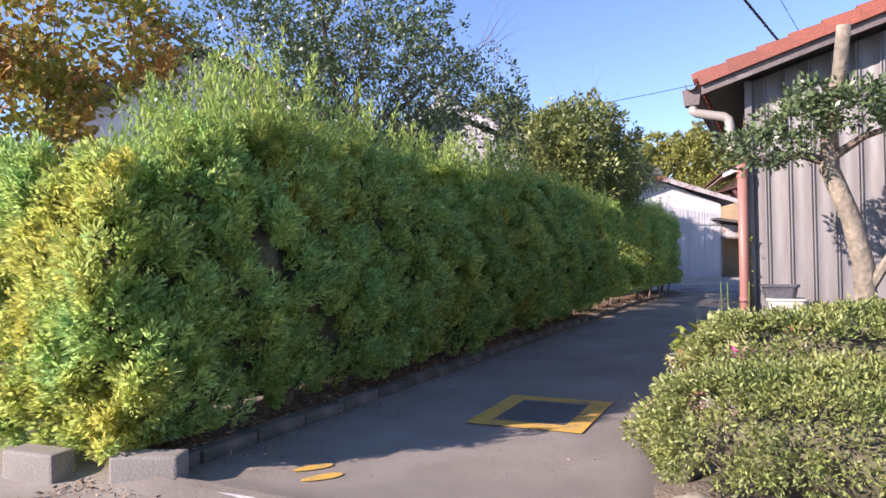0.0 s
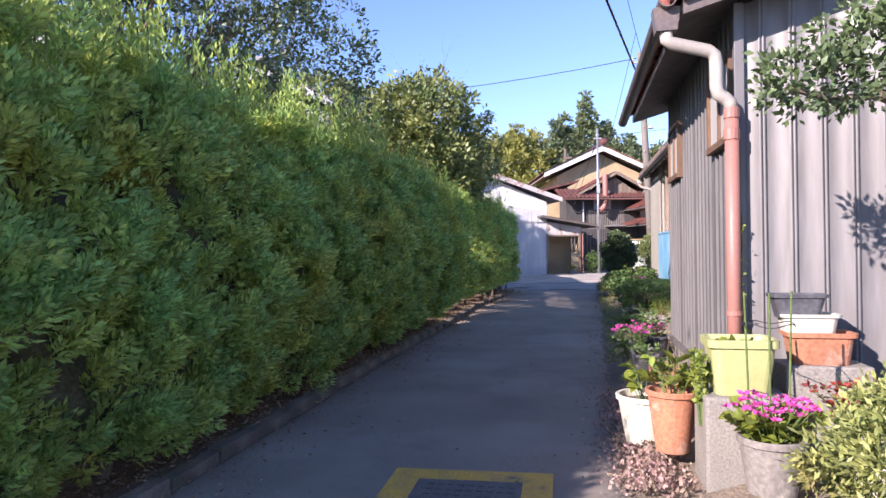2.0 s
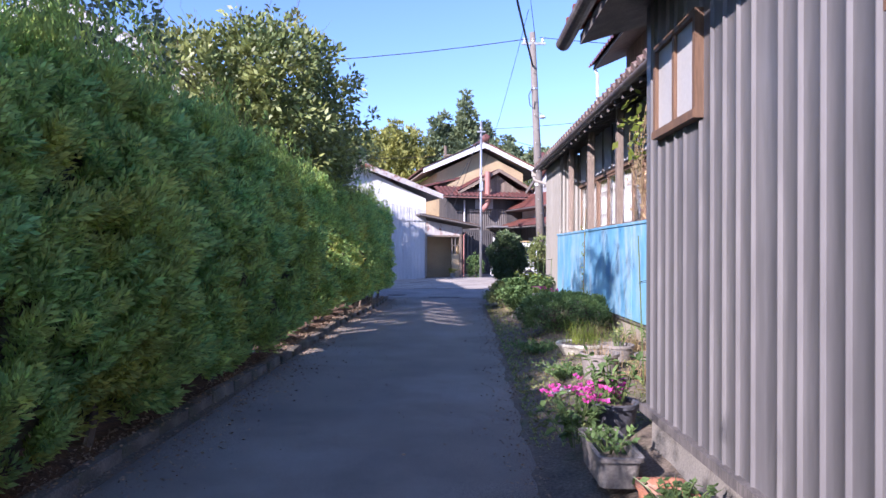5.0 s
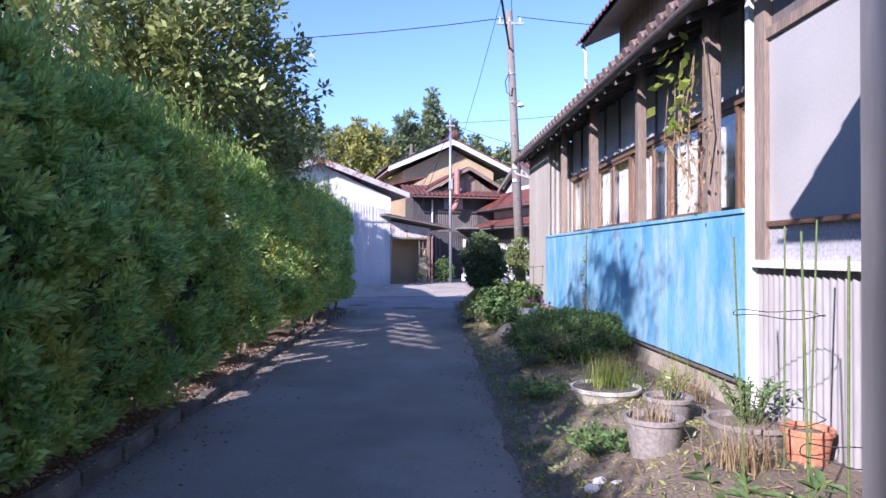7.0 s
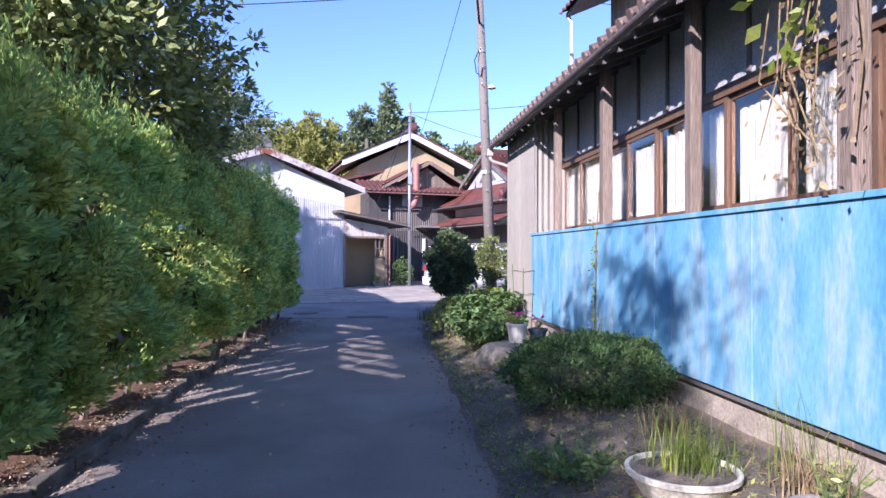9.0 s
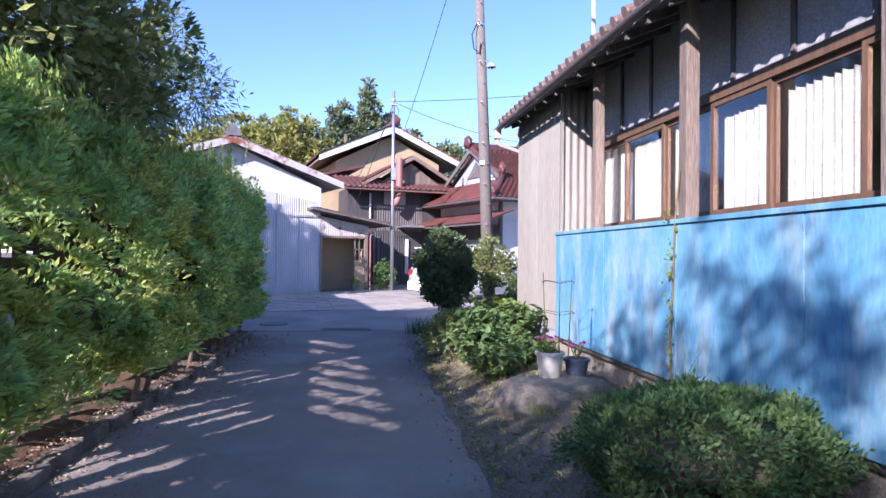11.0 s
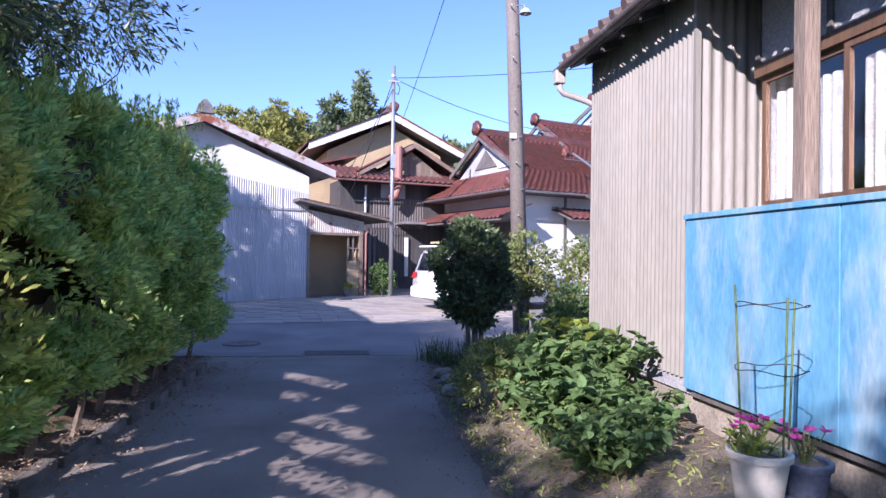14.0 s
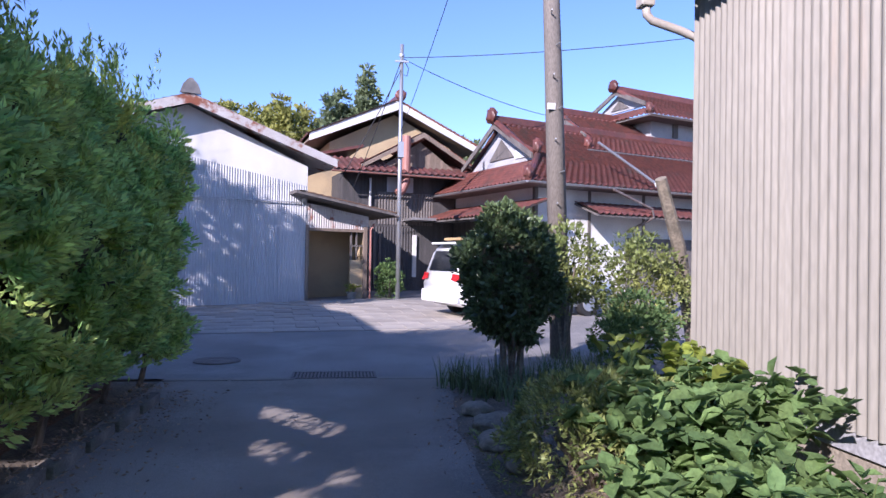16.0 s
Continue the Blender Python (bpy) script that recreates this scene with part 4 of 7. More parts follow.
def side_window(y0, y1, z0, z1):
    # slab in the room shade colour, no room is built behind it
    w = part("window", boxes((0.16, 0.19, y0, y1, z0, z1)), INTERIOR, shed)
    part("frame", boxes((0.105, 0.165, y0 - 0.04, y1 + 0.04, z0 - 0.05, z0), (0.115, 0.165, y0 - 0.04, y1 + 0.04, z1, z1 + 0.04), (0.115, 0.165, y0 - 0.04, y0, z0, z1), (0.115, 0.165, y1, y1 + 0.04, z0, z1),
                        (0.12, 0.155, (y0 + y1) / 2 - 0.02, (y0 + y1) / 2 + 0.02, z0, z1)), BROWNSASH, w)
    for a, b in ((y0, (y0 + y1) / 2 - 0.02), ((y0 + y1) / 2 + 0.02, y1)):
        part("pane", boxes((0.14, 0.15, a, b, z0, z1)), FROST, w)


side_window(7.64, 8.36, 2.34, 2.9)
side_window(10.02, 10.68, 2.34, 2.86)

# ---------- long house with the blue boards ----------
house = thing("blue_boarded_house", "old timber house with a veranda closed by blue boards", "house")
part("wall", boxes((2.06, 2.2, 13.0, 22.4, 0.3, 2.0), (2.06, 2.2, 13.0, 22.4, 3.15, 4.16), (2.06, 2.2, 13.0, 14.3, 2.0, 3.15), (2.06, 2.2, 22.28, 22.4, 2.0, 3.15),
                   (1.47, 2.2, 22.46, 22.56, 0.5, 3.9), (1.47, 1.57, 22.56, 24.6, 0.5, 3.7), (1.47, 8.0, 24.6, 24.7, 0.5, 3.7), (2.2, 8, 12.9, 13.0, 0.3, 3.9)), GREYBOARD, house)
part("end_gable", prism(bmesh.new(), [(1.47, 24.6, 3.7), (4.1, 24.6, 3.7), (4.1, 24.6, 4.85), (1.47, 24.6, 3.76)], (0, 0.1, 0)), GREYBOARD, house)
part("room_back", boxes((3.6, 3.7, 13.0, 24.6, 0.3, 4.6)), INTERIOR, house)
part("room_floor", boxes((2.2, 3.6, 13.0, 22.4, 0.5, 0.6)), DARKWOOD, house)
part("foundation", boxes((1.5, 2.1, 14.2, 22.45, -0.2, 0.52), (1.5, 8, 22.45, 24.7, -0.2, 0.56)), FOOTING, house)
part("floor_beam", boxes((1.44, 1.56, 14.2, 22.45, 0.50, 0.60)), DARKWOOD, house)
for a, b in ((22.48, 23.55), (23.55, 24.68)):
    sheet("corrugated_panel", (1.455, b, 0), (0, -1, 0), (-1, 0, 0), b - a, 0.62, 3.9, BEIGEMETAL, house, 0.076, 0.017)
sheet("corrugated_panel", (1.46, 22.44, 0), (1, 0, 0), (0, -1, 0), 0.6, 1.2, 3.95, BEIGEMETAL, house, 0.105, 0.016)
part("corner_trim", boxes((1.435, 1.48, 22.41, 22.455, 0.62, 3.9)), BEIGEMETAL, house)
# blue boards between the posts
seams = [14.2, 15.9, 17.55, 19.16, 20.8, 22.5]
for a, b in zip(seams, seams[1:]):
    part("blue_board", boxes((1.405, 1.43, a + 0.006, b - 0.006, 0.56, 1.96), bevel=0.004), BLUE, house)
part("board_cap", boxes((1.385, 1.45, 14.2, 22.5, 1.945, 1.985), bevel=0.004), BLUE, house)
part("board_rail", boxes((1.43, 1.47, 14.25, 22.45, 1.7, 1.78), (1.43, 1.47, 14.25, 22.45, 0.7, 0.78)), OLDWOOD, house)
rp = random.Random(9)
for yy, w in ((21.2, 0.06), (19.12, 0.068), (16.95, 0.058), (15.0, 0.068)):
    bm = bmesh.new()
    box(bm, 1.5 - w, 1.5 + w * 0.8, yy - w, yy + w, 0.5, 3.88, bevel=0.012)
    for v in bm.verts:
        v.co.x += 0.012 * noise.noise(v.co * 2 + Vector((yy, 0, 0)))
    part("veranda_post", bm, OLDWOOD, house)
# window band
part("window_head", boxes((1.88, 2.06, 14.3, 22.3, 3.09, 3.19), (1.86, 2.06, 14.3, 22.3, 1.94, 2.04)), BROWNSASH, house)
part("transom_panel", boxes((1.93, 2.055, 14.3, 22.3, 3.19, 4.1)), GREYBOARD, house)
for yy in sheet_lines(14.4, 22.3, 0.79):
    part("transom_batten", boxes((1.905, 1.928, yy - 0.025, yy + 0.025, 3.19, 4.1)), DARKWOOD, house)
edges = [14.4, 15.3, 16.2, 17.1, 17.65, 18.6, 19.45, 20.38, 21.35, 22.25]
for i, (a, b) in enumerate(zip(edges, edges[1:])):
    off = 0.0 if i % 2 else 0.03
    s = part("window_sash", boxes((1.895 + off, 1.93 + off, a - 0.01, a + 0.04, 2.04, 3.09), (1.895 + off, 1.93 + off, b - 0.04, b + 0.01, 2.04, 3.09),
                                  (1.895 + off, 1.93 + off, a + 0.04, b - 0.04, 2.04, 2.09), (1.895 + off, 1.93 + off, a + 0.04, b - 0.04, 3.04, 3.09)), BROWNSASH, house)
    pn = part("pane", boxes((1.91 + off, 1.914 + off, a + 0.04, b - 0.04, 2.09, 3.04)), PANE, s)
    pn.visible_shadow = False
    V, Fc = [], []
    m = int((b - a) / 0.02)
    z1 = 3.0 - 0.03 * (i % 3)
    for k in range(m + 1):
        yy = a + 0.06 + (b - a - 0.12) * k / m
        xx = 2.0 + 0.022 * math.sin(k * 1.15 + i) + 0.01 * math.sin(k * 0.43)
        V += [(xx, yy, 2.02), (xx, yy, z1 + 0.012 * math.sin(k * 1.15))]
    for k in range(m):
        Fc.append((2 * k, 2 * k + 2, 2 * k + 3, 2 * k + 1))
    mesh("curtain", V, Fc, CURTAIN, s, smooth=True)
# lower roof
RS = 0.42
rv = Vector((1, 0, RS)).normalized()
part("roof_deck", prism(bmesh.new(), [(1.21, 11.2, 3.84), (4.2, 11.2, 3.84 + 2.99 * RS), (4.2, 11.2, 3.92 + 2.99 * RS), (1.21, 11.2, 3.92)], (0, 13.6, 0)), DARKWOOD, house)
for yy in sheet_lines(11.3, 24.7, 0.45):
    part("rafter", prism(bmesh.new(), [(1.24, yy, 3.765), (2.05, yy, 3.765 + 0.81 * RS), (2.05, yy, 3.85 + 0.81 * RS), (1.24, yy, 3.85)], (0, 0.05, 0)), DARKWOOD, house)
tiled("tile_slope", (1.15, 24.95, 3.88), (0, -1, 0), rv, 13.8, 3.3, BROWNTILE, house)
et = None
for i in range(51):
    yy = 11.28 + i * 0.268
    if et is None:
        bm = bmesh.new()
        tube(bm, [(0.0, 0, 0.0), (0.2, 0, 0.085)], [0.06, 0.056], 10)
        et = part("eave_tile", bm, BROWNTILE, house)
        o = et
    else:
        o = new("eave_tile", et.data)
        o.parent = house
    o.location = (1.10, yy, 3.93)
gutter("gutter", (1.11, 11.2, 3.81), (1.11, 24.98, 3.86), 0.055, BROWNPIPE, house)
part("rain_hopper", boxes((1.05, 1.17, 24.82, 24.95, 3.68, 3.84), bevel=0.015), CREAMPIPE, house)
part("downpipe_elbow", tube(bmesh.new(), [(1.11, 24.88, 3.70), (1.12, 24.88, 3.62), (1.17, 24.88, 3.57), (1.4, 24.86, 3.50), (1.52, 24.84, 3.45), (1.62, 24.81, 3.38), (1.66, 24.79, 3.26), (1.66, 24.79, 0.5)], 0.036, 10), CREAMPIPE, house, "cream plastic downpipe", smooth=True)
# upper storey set back
part("upper_wall", boxes((3.7, 9.0, 17.5, 24.8, 4.6, 7.2)), OLDWOOD, house)
up = part("upper_window", boxes((3.64, 3.7, 18.3, 23.2, 5.3, 6.5)), BROWNSASH, house)
for i in range(6):
    part("pane", boxes((3.625, 3.645, 18.36 + i * 0.8, 19.06 + i * 0.8, 5.36, 6.44)), FROST, up)
part("upper_roof_deck", prism(bmesh.new(), [(2.9, 16.7, 6.85), (6.6, 16.7, 8.45), (10, 16.7, 6.95), (10, 16.7, 7.05), (6.6, 16.7, 8.55), (2.9, 16.7, 6.95)], (0, 8.7, 0)), DARKWOOD, house)
tiled("tile_slope", (2.8, 25.5, 6.92), (0, -1, 0), Vector((1, 0, 0.44)), 8.8, 4.1, REDTILE, house)
part("upper_downpipe", tube(bmesh.new(), [(2.95, 25.35, 6.85), (3.0, 25.3, 6.7), (3.0, 25.3, 5.2)], 0.04, 8), WHITEPOT, house, "white plastic downpipe")
# white plastered bay between the shed and the veranda
bay = thing("white_bay", "white plastered bay wall with a wide frosted window", "wall", kind="structure")
part("wall", boxes((1.48, 1.6, 11.3, 14.15, 0.1, 1.55), (1.48, 1.6, 14.0, 14.15, 1.55, 3.3), (1.6, 2.3, 14.05, 14.15, 0.3, 3.85)), PLASTER, bay)
# dark colour stands for the eave's shade on the upper bay wall
part("upper_board", boxes((1.47, 1.6, 11.3, 14.05, 3.3, 3.9)), DARKWOOD, bay)
part("head_rail", boxes((1.42, 1.475, 11.3, 13.9, 3.28, 3.36)), OLDWOOD, bay)
part("white_post", boxes((1.40, 1.475, 14.12, 14.185, 0.3, 3.75), bevel=0.004), PLASTER, bay)
part("wood_post", boxes((1.41, 1.475, 13.9, 14.06, 1.56, 3.75), bevel=0.006), OLDWOOD, bay)
sheet("corrugated_panel", (1.465, 14.085, 0), (0, -1, 0), (-1, 0, 0), 2.78, 0.12, 1.5, BAYMETAL, bay, 0.076, 0.012)
part("sill", boxes((1.39, 1.5, 11.3, 14.085, 1.5, 1.56), bevel=0.004), PLASTER, bay)
part("frosted_panel", boxes((1.45, 1.475, 11.3, 13.9, 1.86, 3.28)), FROST, bay)
part("lower_panel", boxes((1.45, 1.475, 11.3, 13.9, 1.56, 1.82)), GREYBOARD, bay)
part("panel_rail", boxes((1.42, 1.475, 11.3, 13.9, 1.82, 1.86)), BROWNSASH, bay)

# ---------- sheds and houses round the yard ----------
def local_box(name, mat, parent, *dims, label="", bevel=0.0):
    return part(name, boxes(*dims, bevel=bevel), mat, parent, label)


store = thing("white_storehouse", "white gabled storehouse clad in corrugated sheet, rusty fascia", "storehouse", (-2.55, 40.3, 0.0), 20)
APX = -3.53
gab = lambda s, z0, k: z0 - abs(s - APX) * k
part("wall", prism(bmesh.new(), [(-7.1, 0.05, -0.3), (0.0, 0.05, -0.3), (0.0, 0.05, 4.3), (APX, 0.05, 5.8), (-7.1, 0.05, 4.3)], (0, 8.0, 0)), PLASTER, store)
for i in range(8):
    a = -7.1 + i * 0.8875
    sheet("corrugated_panel", (a, 0.03, 0), (1, 0, 0), (0, -1, 0), 0.8875, 0.03, 4.0, WHITEMETAL, store, 0.076, 0.012, top=lambda s, a=a: 4.34 - abs(a + s - APX) * 0.184)
local_box("plinth", CONCRETE, store, (-7.15, 0.02, -0.03, 0.05, -0.2, 0.06))
local_box("rail", STEEL, store, (-5.0, -0.2, -0.06, -0.02, 3.16, 3.19))
for sgn, e in ((1, 0.77), (-1, -7.83)):
    part("fascia", prism(bmesh.new(), [(e, -0.5, 4.28), (e, -0.5, 4.52), (APX, -0.5, 6.02), (APX, -0.5, 5.74)], (0, 0.04, 0)), RUSTMETAL, store)
    part("soffit", prism(bmesh.new(), [(e, -0.45, 4.33), (APX, -0.45, 5.84), (APX, -0.45, 5.9), (e, -0.45, 4.39)], (0, 8.8, 0)), RUSTMETAL, store)
    tiled("tile_slope", (e + sgn * 0.03, -0.5 if sgn < 0 else 8.4, 4.44), (0, 1 if sgn < 0 else -1, 0), Vector((-sgn, 0, 0.349)), 8.9, 4.55, GREYTILE, store)
part("ridge", boxes((APX - 0.12, APX + 0.12, -0.5, 8.4, 5.98, 6.2), bevel=0.04), GREYTILE, store)
part("ridge_end_tile", prism(bmesh.new(), [(APX - 0.28, -0.55, 6.0), (APX + 0.28, -0.55, 6.0), (APX + 0.2, -0.55, 6.25), (APX + 0.05, -0.55, 6.42), (APX - 0.05, -0.55, 6.42), (APX - 0.2, -0.55, 6.25)], (0, 0.12, 0)), GREYTILE, store)
# entrance lean-to on its side
local_box("porch_wall", OCHRE, store, (-0.02, 0.06, 0.1, 1.5, -0.1, 2.9), (1.9, 2.02, 0.0, 3.2, -0.1, 2.6), (0.06, 1.9, 1.35, 1.5, -0.1, 2.7), (1.45, 1.9, 0.02, 0.14, -0.1, 1.42))
local_box("porch_post", OLDWOOD, store, (1.86, 1.98, -0.06, 0.04, 0.0, 2.5))
local_box("porch_post", OLDWOOD, store, (-0.04, 0.06, -0.03, 0.05, 0.0, 2.5))
local_box("porch_window", DARKWOOD, store, (1.45, 1.5, 0.05, 0.12, 1.42, 2.36), (1.64, 1.68, 0.05, 0.12, 1.42, 2.36), (1.45, 1.86, 0.05, 0.12, 1.86, 1.9))
sheet("lintel_sheet", (-0.02, -0.02, 0), (1, 0, 0), (0, -1, 0), 2.05, 2.4, 3.0, RUSTMETAL, store, 0.076, 0.012, top=lambda s: 3.18 - 0.17 * s)
local_box("lintel", OLDWOOD, store, (-0.04, 2.0, -0.04, 0.0, 2.32, 2.41))
part("porch_roof", prism(bmesh.new(), [(-0.55, -0.75, 3.40), (2.65, -0.75, 2.86), (2.65, -0.75, 2.94), (-0.55, -0.75, 3.50)], (0, 4.0, 0)), DARKWOOD, store)
tiled("porch_slope", (2.68, -0.8, 2.90), (0, 1, 0), Vector((-1, 0, 0.17)), 4.1, 3.2, BROWNTILE, store, wave=0.02)
gutter("porch_gutter", (2.72, -0.8, 2.86), (2.72, 3.2, 2.88), 0.05, BROWNPIPE, store)
part("porch_downpipe", tube(bmesh.new(), [(2.2, -0.1, 2.6), (2.08, -0.1, 2.4), (2.08, -0.1, 0.1)], 0.035, 8), PINKPIPE, store)
floor = local_box("porch_floor", CONCRETE, store, (0.0, 2.0, -0.2, 3.1, -0.1, 0.10))

och = thing("ochre_house", "tall ochre plastered house with white bargeboards and red tiles", "house", (0.9, 52.0, 0.1), 12)
part("wall", prism(bmesh.new(), [(-3.2, 0, 0), (3.0, 0, 0), (3.0, 0, 7.0), (0.0, 0, 8.5), (-3.2, 0, 6.9)], (0, 9, 0)), OCHRE, och)
for sgn, e in ((1, 4.1), (-1, -4.3)):
    part("bargeboard", prism(bmesh.new(), [(e, -0.9, 6.75), (e, -0.9, 7.15), (0, -0.9, 9.05), (0, -0.9, 8.6)], (0, 0.06, 0)), PLASTER, och, "white painted bargeboard")
    part("soffit", prism(bmesh.new(), [(e, -0.84, 6.8), (0, -0.84, 8.66), (0, -0.84, 8.75), (e, -0.84, 6.9)], (0, 10, 0)), OLDWOOD, och)
    tiled("tile_slope", (e + sgn * 0.08, -1.0 if sgn < 0 else 9.0, 7.02), (0, 1 if sgn < 0 else -1, 0), Vector((-sgn, 0, 0.455)), 10.0, 4.6, REDTILE, och, wave=0.035)
part("ridge", boxes((-0.18, 0.18, -1.1, 9, 8.98, 9.28), bevel=0.06), REDTILE, och)
blob("ridge_end_tile", (0, -1.1, 9.25), (0.28, 0.1, 0.25), REDTILE, och, rough=0.3)
local_box("side_wing", OCHRE, och, (-5.6, -3.0, -4.0, 3.0, 0, 5.2))
part("wing_roof", prism(bmesh.new(), [(-6.2, -4.6, 5.1), (-2.6, -4.6, 6.0), (-2.6, -4.6, 6.12), (-6.2, -4.6, 5.22)], (0, 8, 0)), REDTILE, och)

dark = thing("dark_timber_house", "old dark timber house with sagging red tile roofs", "house", (0.7, 46.0, 0.15), 14)
local_box("wall", BLACKWOOD, dark, (-2.3, 3.2, 0, 5.5, 0, 4.7))
sheet("ribbed_cladding", (-0.9, -0.02, 0), (1, 0, 0), (0, -1, 0), 2.4, 2.7, 4.0, DARKWOOD, dark, 0.12, 0.02)
sheet("ribbed_cladding", (-2.2, -0.02, 0), (1, 0, 0), (0, -1, 0), 2.9, 0.2, 2.6, BLACKWOOD, dark, 0.12, 0.02)
local_box("shutter", GREYBOARD, dark, (-0.5, 0.6, -0.1, -0.02, 4.0, 4.6))
for i in range(6):
    local_box("lattice_slat", DARKWOOD, dark, (-1.9 + i * 0.22, -1.8 + i * 0.22, -0.09, -0.05, 0.3, 2.4))
local_box("white_jamb", PLASTER, dark, (0.62, 0.78, -0.12, -0.03, 0.6, 2.3))
part("gable", prism(bmesh.new(), [(-1.2, -0.05, 4.7), (2.9, -0.05, 4.7), (0.9, -0.05, 6.1)], (0, 3, 0)), OLDWOOD, dark)
part("roof_deck", prism(bmesh.new(), [(-2.9, -0.9, 4.62), (3.7, -0.9, 4.62), (3.2, 0.6, 5.2), (-2.3, 0.6, 5.2)], (0, 0, 0.08)), DARKWOOD, dark)
tiled("tile_slope", (-2.95, -0.95, 4.68), (1, 0, 0), Vector((0, 1, 0.38)), 6.7, 2.0, REDTILE, dark, wave=0.035)
for sgn, e in ((1, 3.4), (-1, -1.7)):
    tiled("tile_slope", (e, -0.5 if sgn < 0 else 4.5, 4.95), (0, 1 if sgn < 0 else -1, 0), Vector((-sgn, 0, 0.55)), 5.0, 2.9, REDTILE, dark, wave=0.035)
    part("bargeboard", prism(bmesh.new(), [(e, -0.55, 4.82), (e, -0.55, 4.98), (0.87, -0.55, 6.42), (0.87, -0.55, 6.22)], (0, 0.06, 0)), OLDWOOD, dark)
gutter("gutter", (-2.95, -1.0, 4.62), (3.75, -1.0, 4.6), 0.06, PINKPIPE, dark)
part("flue", tube(bmesh.new(), [(0.1, -0.6, 6.2), (0.1, -0.6, 4.4), (-0.05, -0.62, 4.05), (-0.25, -0.62, 3.9)], 0.17, 12), PINKPIPE, dark, "rusty sheet metal flue")
local_box("pent_roof", GREYTILE, dark, (0.2, 3.4, -1.2, 0.0, 2.85, 2.95))
part("drain_pipe", tube(bmesh.new(), [(-1.2, -0.1, 4.5), (-1.2, -0.1, 3.2), (-1.35, -0.1, 3.0)], 0.05, 8), PLASTER, dark)

red = thing("red_tiled_house", "large house with stacked red glazed tile roofs", "house", (4.45, 40.1, 0.1), 19)
EZ = 4.0
local_box("wall", PLASTER, red, (0.9, 15, 0.9, 7.0, 0, 4.2))
for post in ((0.86, 1.0, 0.86, 1.0, 0, 4.2), (3.2, 3.32, 0.87, 0.9, 0, 4.2), (5.8, 5.92, 0.87, 0.9, 0, 4.2)):
    local_box("wall_post", DARKWOOD, red, post)
local_box("dark_bay", DARKWOOD, red, (0.82, 0.9, 1.0, 7.0, 0, 2.9))
local_box("dark_bay", DARKWOOD, red, (5.0, 9.0, 0.8, 0.9, 0.0, 2.3))
local_box("shoji_window", FROST, red, (0.8, 0.82, 2.0, 5.5, 0.9, 2.3))
HW, RG = 3.75, 6.6
k = (RG - EZ) / HW
part("roof_deck", prism(bmesh.new(), [(0, 0, EZ - 0.08), (15.5, 0, EZ - 0.08), (15.5, 7.5, EZ - 0.08), (0, 7.5, EZ - 0.08)], (0, 0, 0.07)), DARKWOOD, red)
tiled("tile_slope", (-0.08, -0.08, EZ), (1, 0, 0), Vector((0, 1, k)), 15.5, math.hypot(HW, RG - EZ), REDTILE, red, wave=0.035, trim=lambda s: (min(s * 0.82, 1.35), 15.5))
tiled("tile_slope", (-0.08, 7.55, EZ), (0, -1, 0), Vector((1, 0, k)), 7.6, 1.6, REDTILE, red, wave=0.035, trim=lambda s: (s * 0.82, 7.6 - s * 0.82))
tiled("tile_slope", (15.4, 7.55, EZ), (-1, 0, 0), Vector((0, -1, k)), 15.5, math.hypot(HW, RG - EZ), REDTILE, red, wave=0.035, trim=lambda s: (0, 15.5 - min(s * 0.82, 1.35)))
part("gable", prism(bmesh.new(), [(1.35, 1.5, 5.0), (1.35, 6.0, 5.0), (1.35, HW, RG - 0.05)], (0.1, 0, 0)), GREYBOARD, red)
part("gable_lattice", prism(bmesh.new(), [(1.3, 2.9, 5.25), (1.3, 4.6, 5.25), (1.3, HW, 6.0)], (0.04, 0, 0)), DARKWOOD, red)
part("gable_white", prism(bmesh.new(), [(1.3, 1.95, 5.15), (1.3, 2.8, 5.15), (1.3, 2.75, 5.5)], (0.04, 0, 0)), PLASTER, red)
for sg in (-1, 1):
    part("bargeboard", prism(bmesh.new(), [(0.95, HW + sg * 2.5, 4.95), (0.95, HW + sg * 2.5, 5.15), (0.95, HW, RG + 0.05), (0.95, HW, RG - 0.2)], (0.08, 0, 0)), DARKWOOD, red)
part("ridge", boxes((0.85, 15.5, HW - 0.16, HW + 0.16, RG - 0.02, RG + 0.3), bevel=0.06), REDTILE, red)
blob("ridge_end_tile", (0.85, HW, RG + 0.3), (0.14, 0.3, 0.3), REDTILE, red, rough=0.35)
part("hip_ridge", tube(bmesh.new(), [(-0.1, -0.1, EZ + 0.08), (0.7, 0.75, EZ + 0.6), (1.25, 1.3, 5.15), (1.1, 2.0, 5.5), (0.98, HW, RG + 0.12)], 0.12, 8), REDTILE, red)
blob("hip_end_tile", (-0.05, -0.05, EZ + 0.28), (0.16, 0.16, 0.24), REDTILE, red, rough=0.4)
blob("hip_end_tile", (1.2, 1.25, 5.4), (0.16, 0.16, 0.28), REDTILE, red, rough=0.4)
gutter("gutter", (-0.15, -0.14, EZ - 0.02), (15.5, -0.14, EZ - 0.02), 0.07, STEEL, red)
gutter("gutter", (-0.15, 7.6, EZ - 0.02), (-0.15, -0.15, EZ - 0.02), 0.07, STEEL, red)
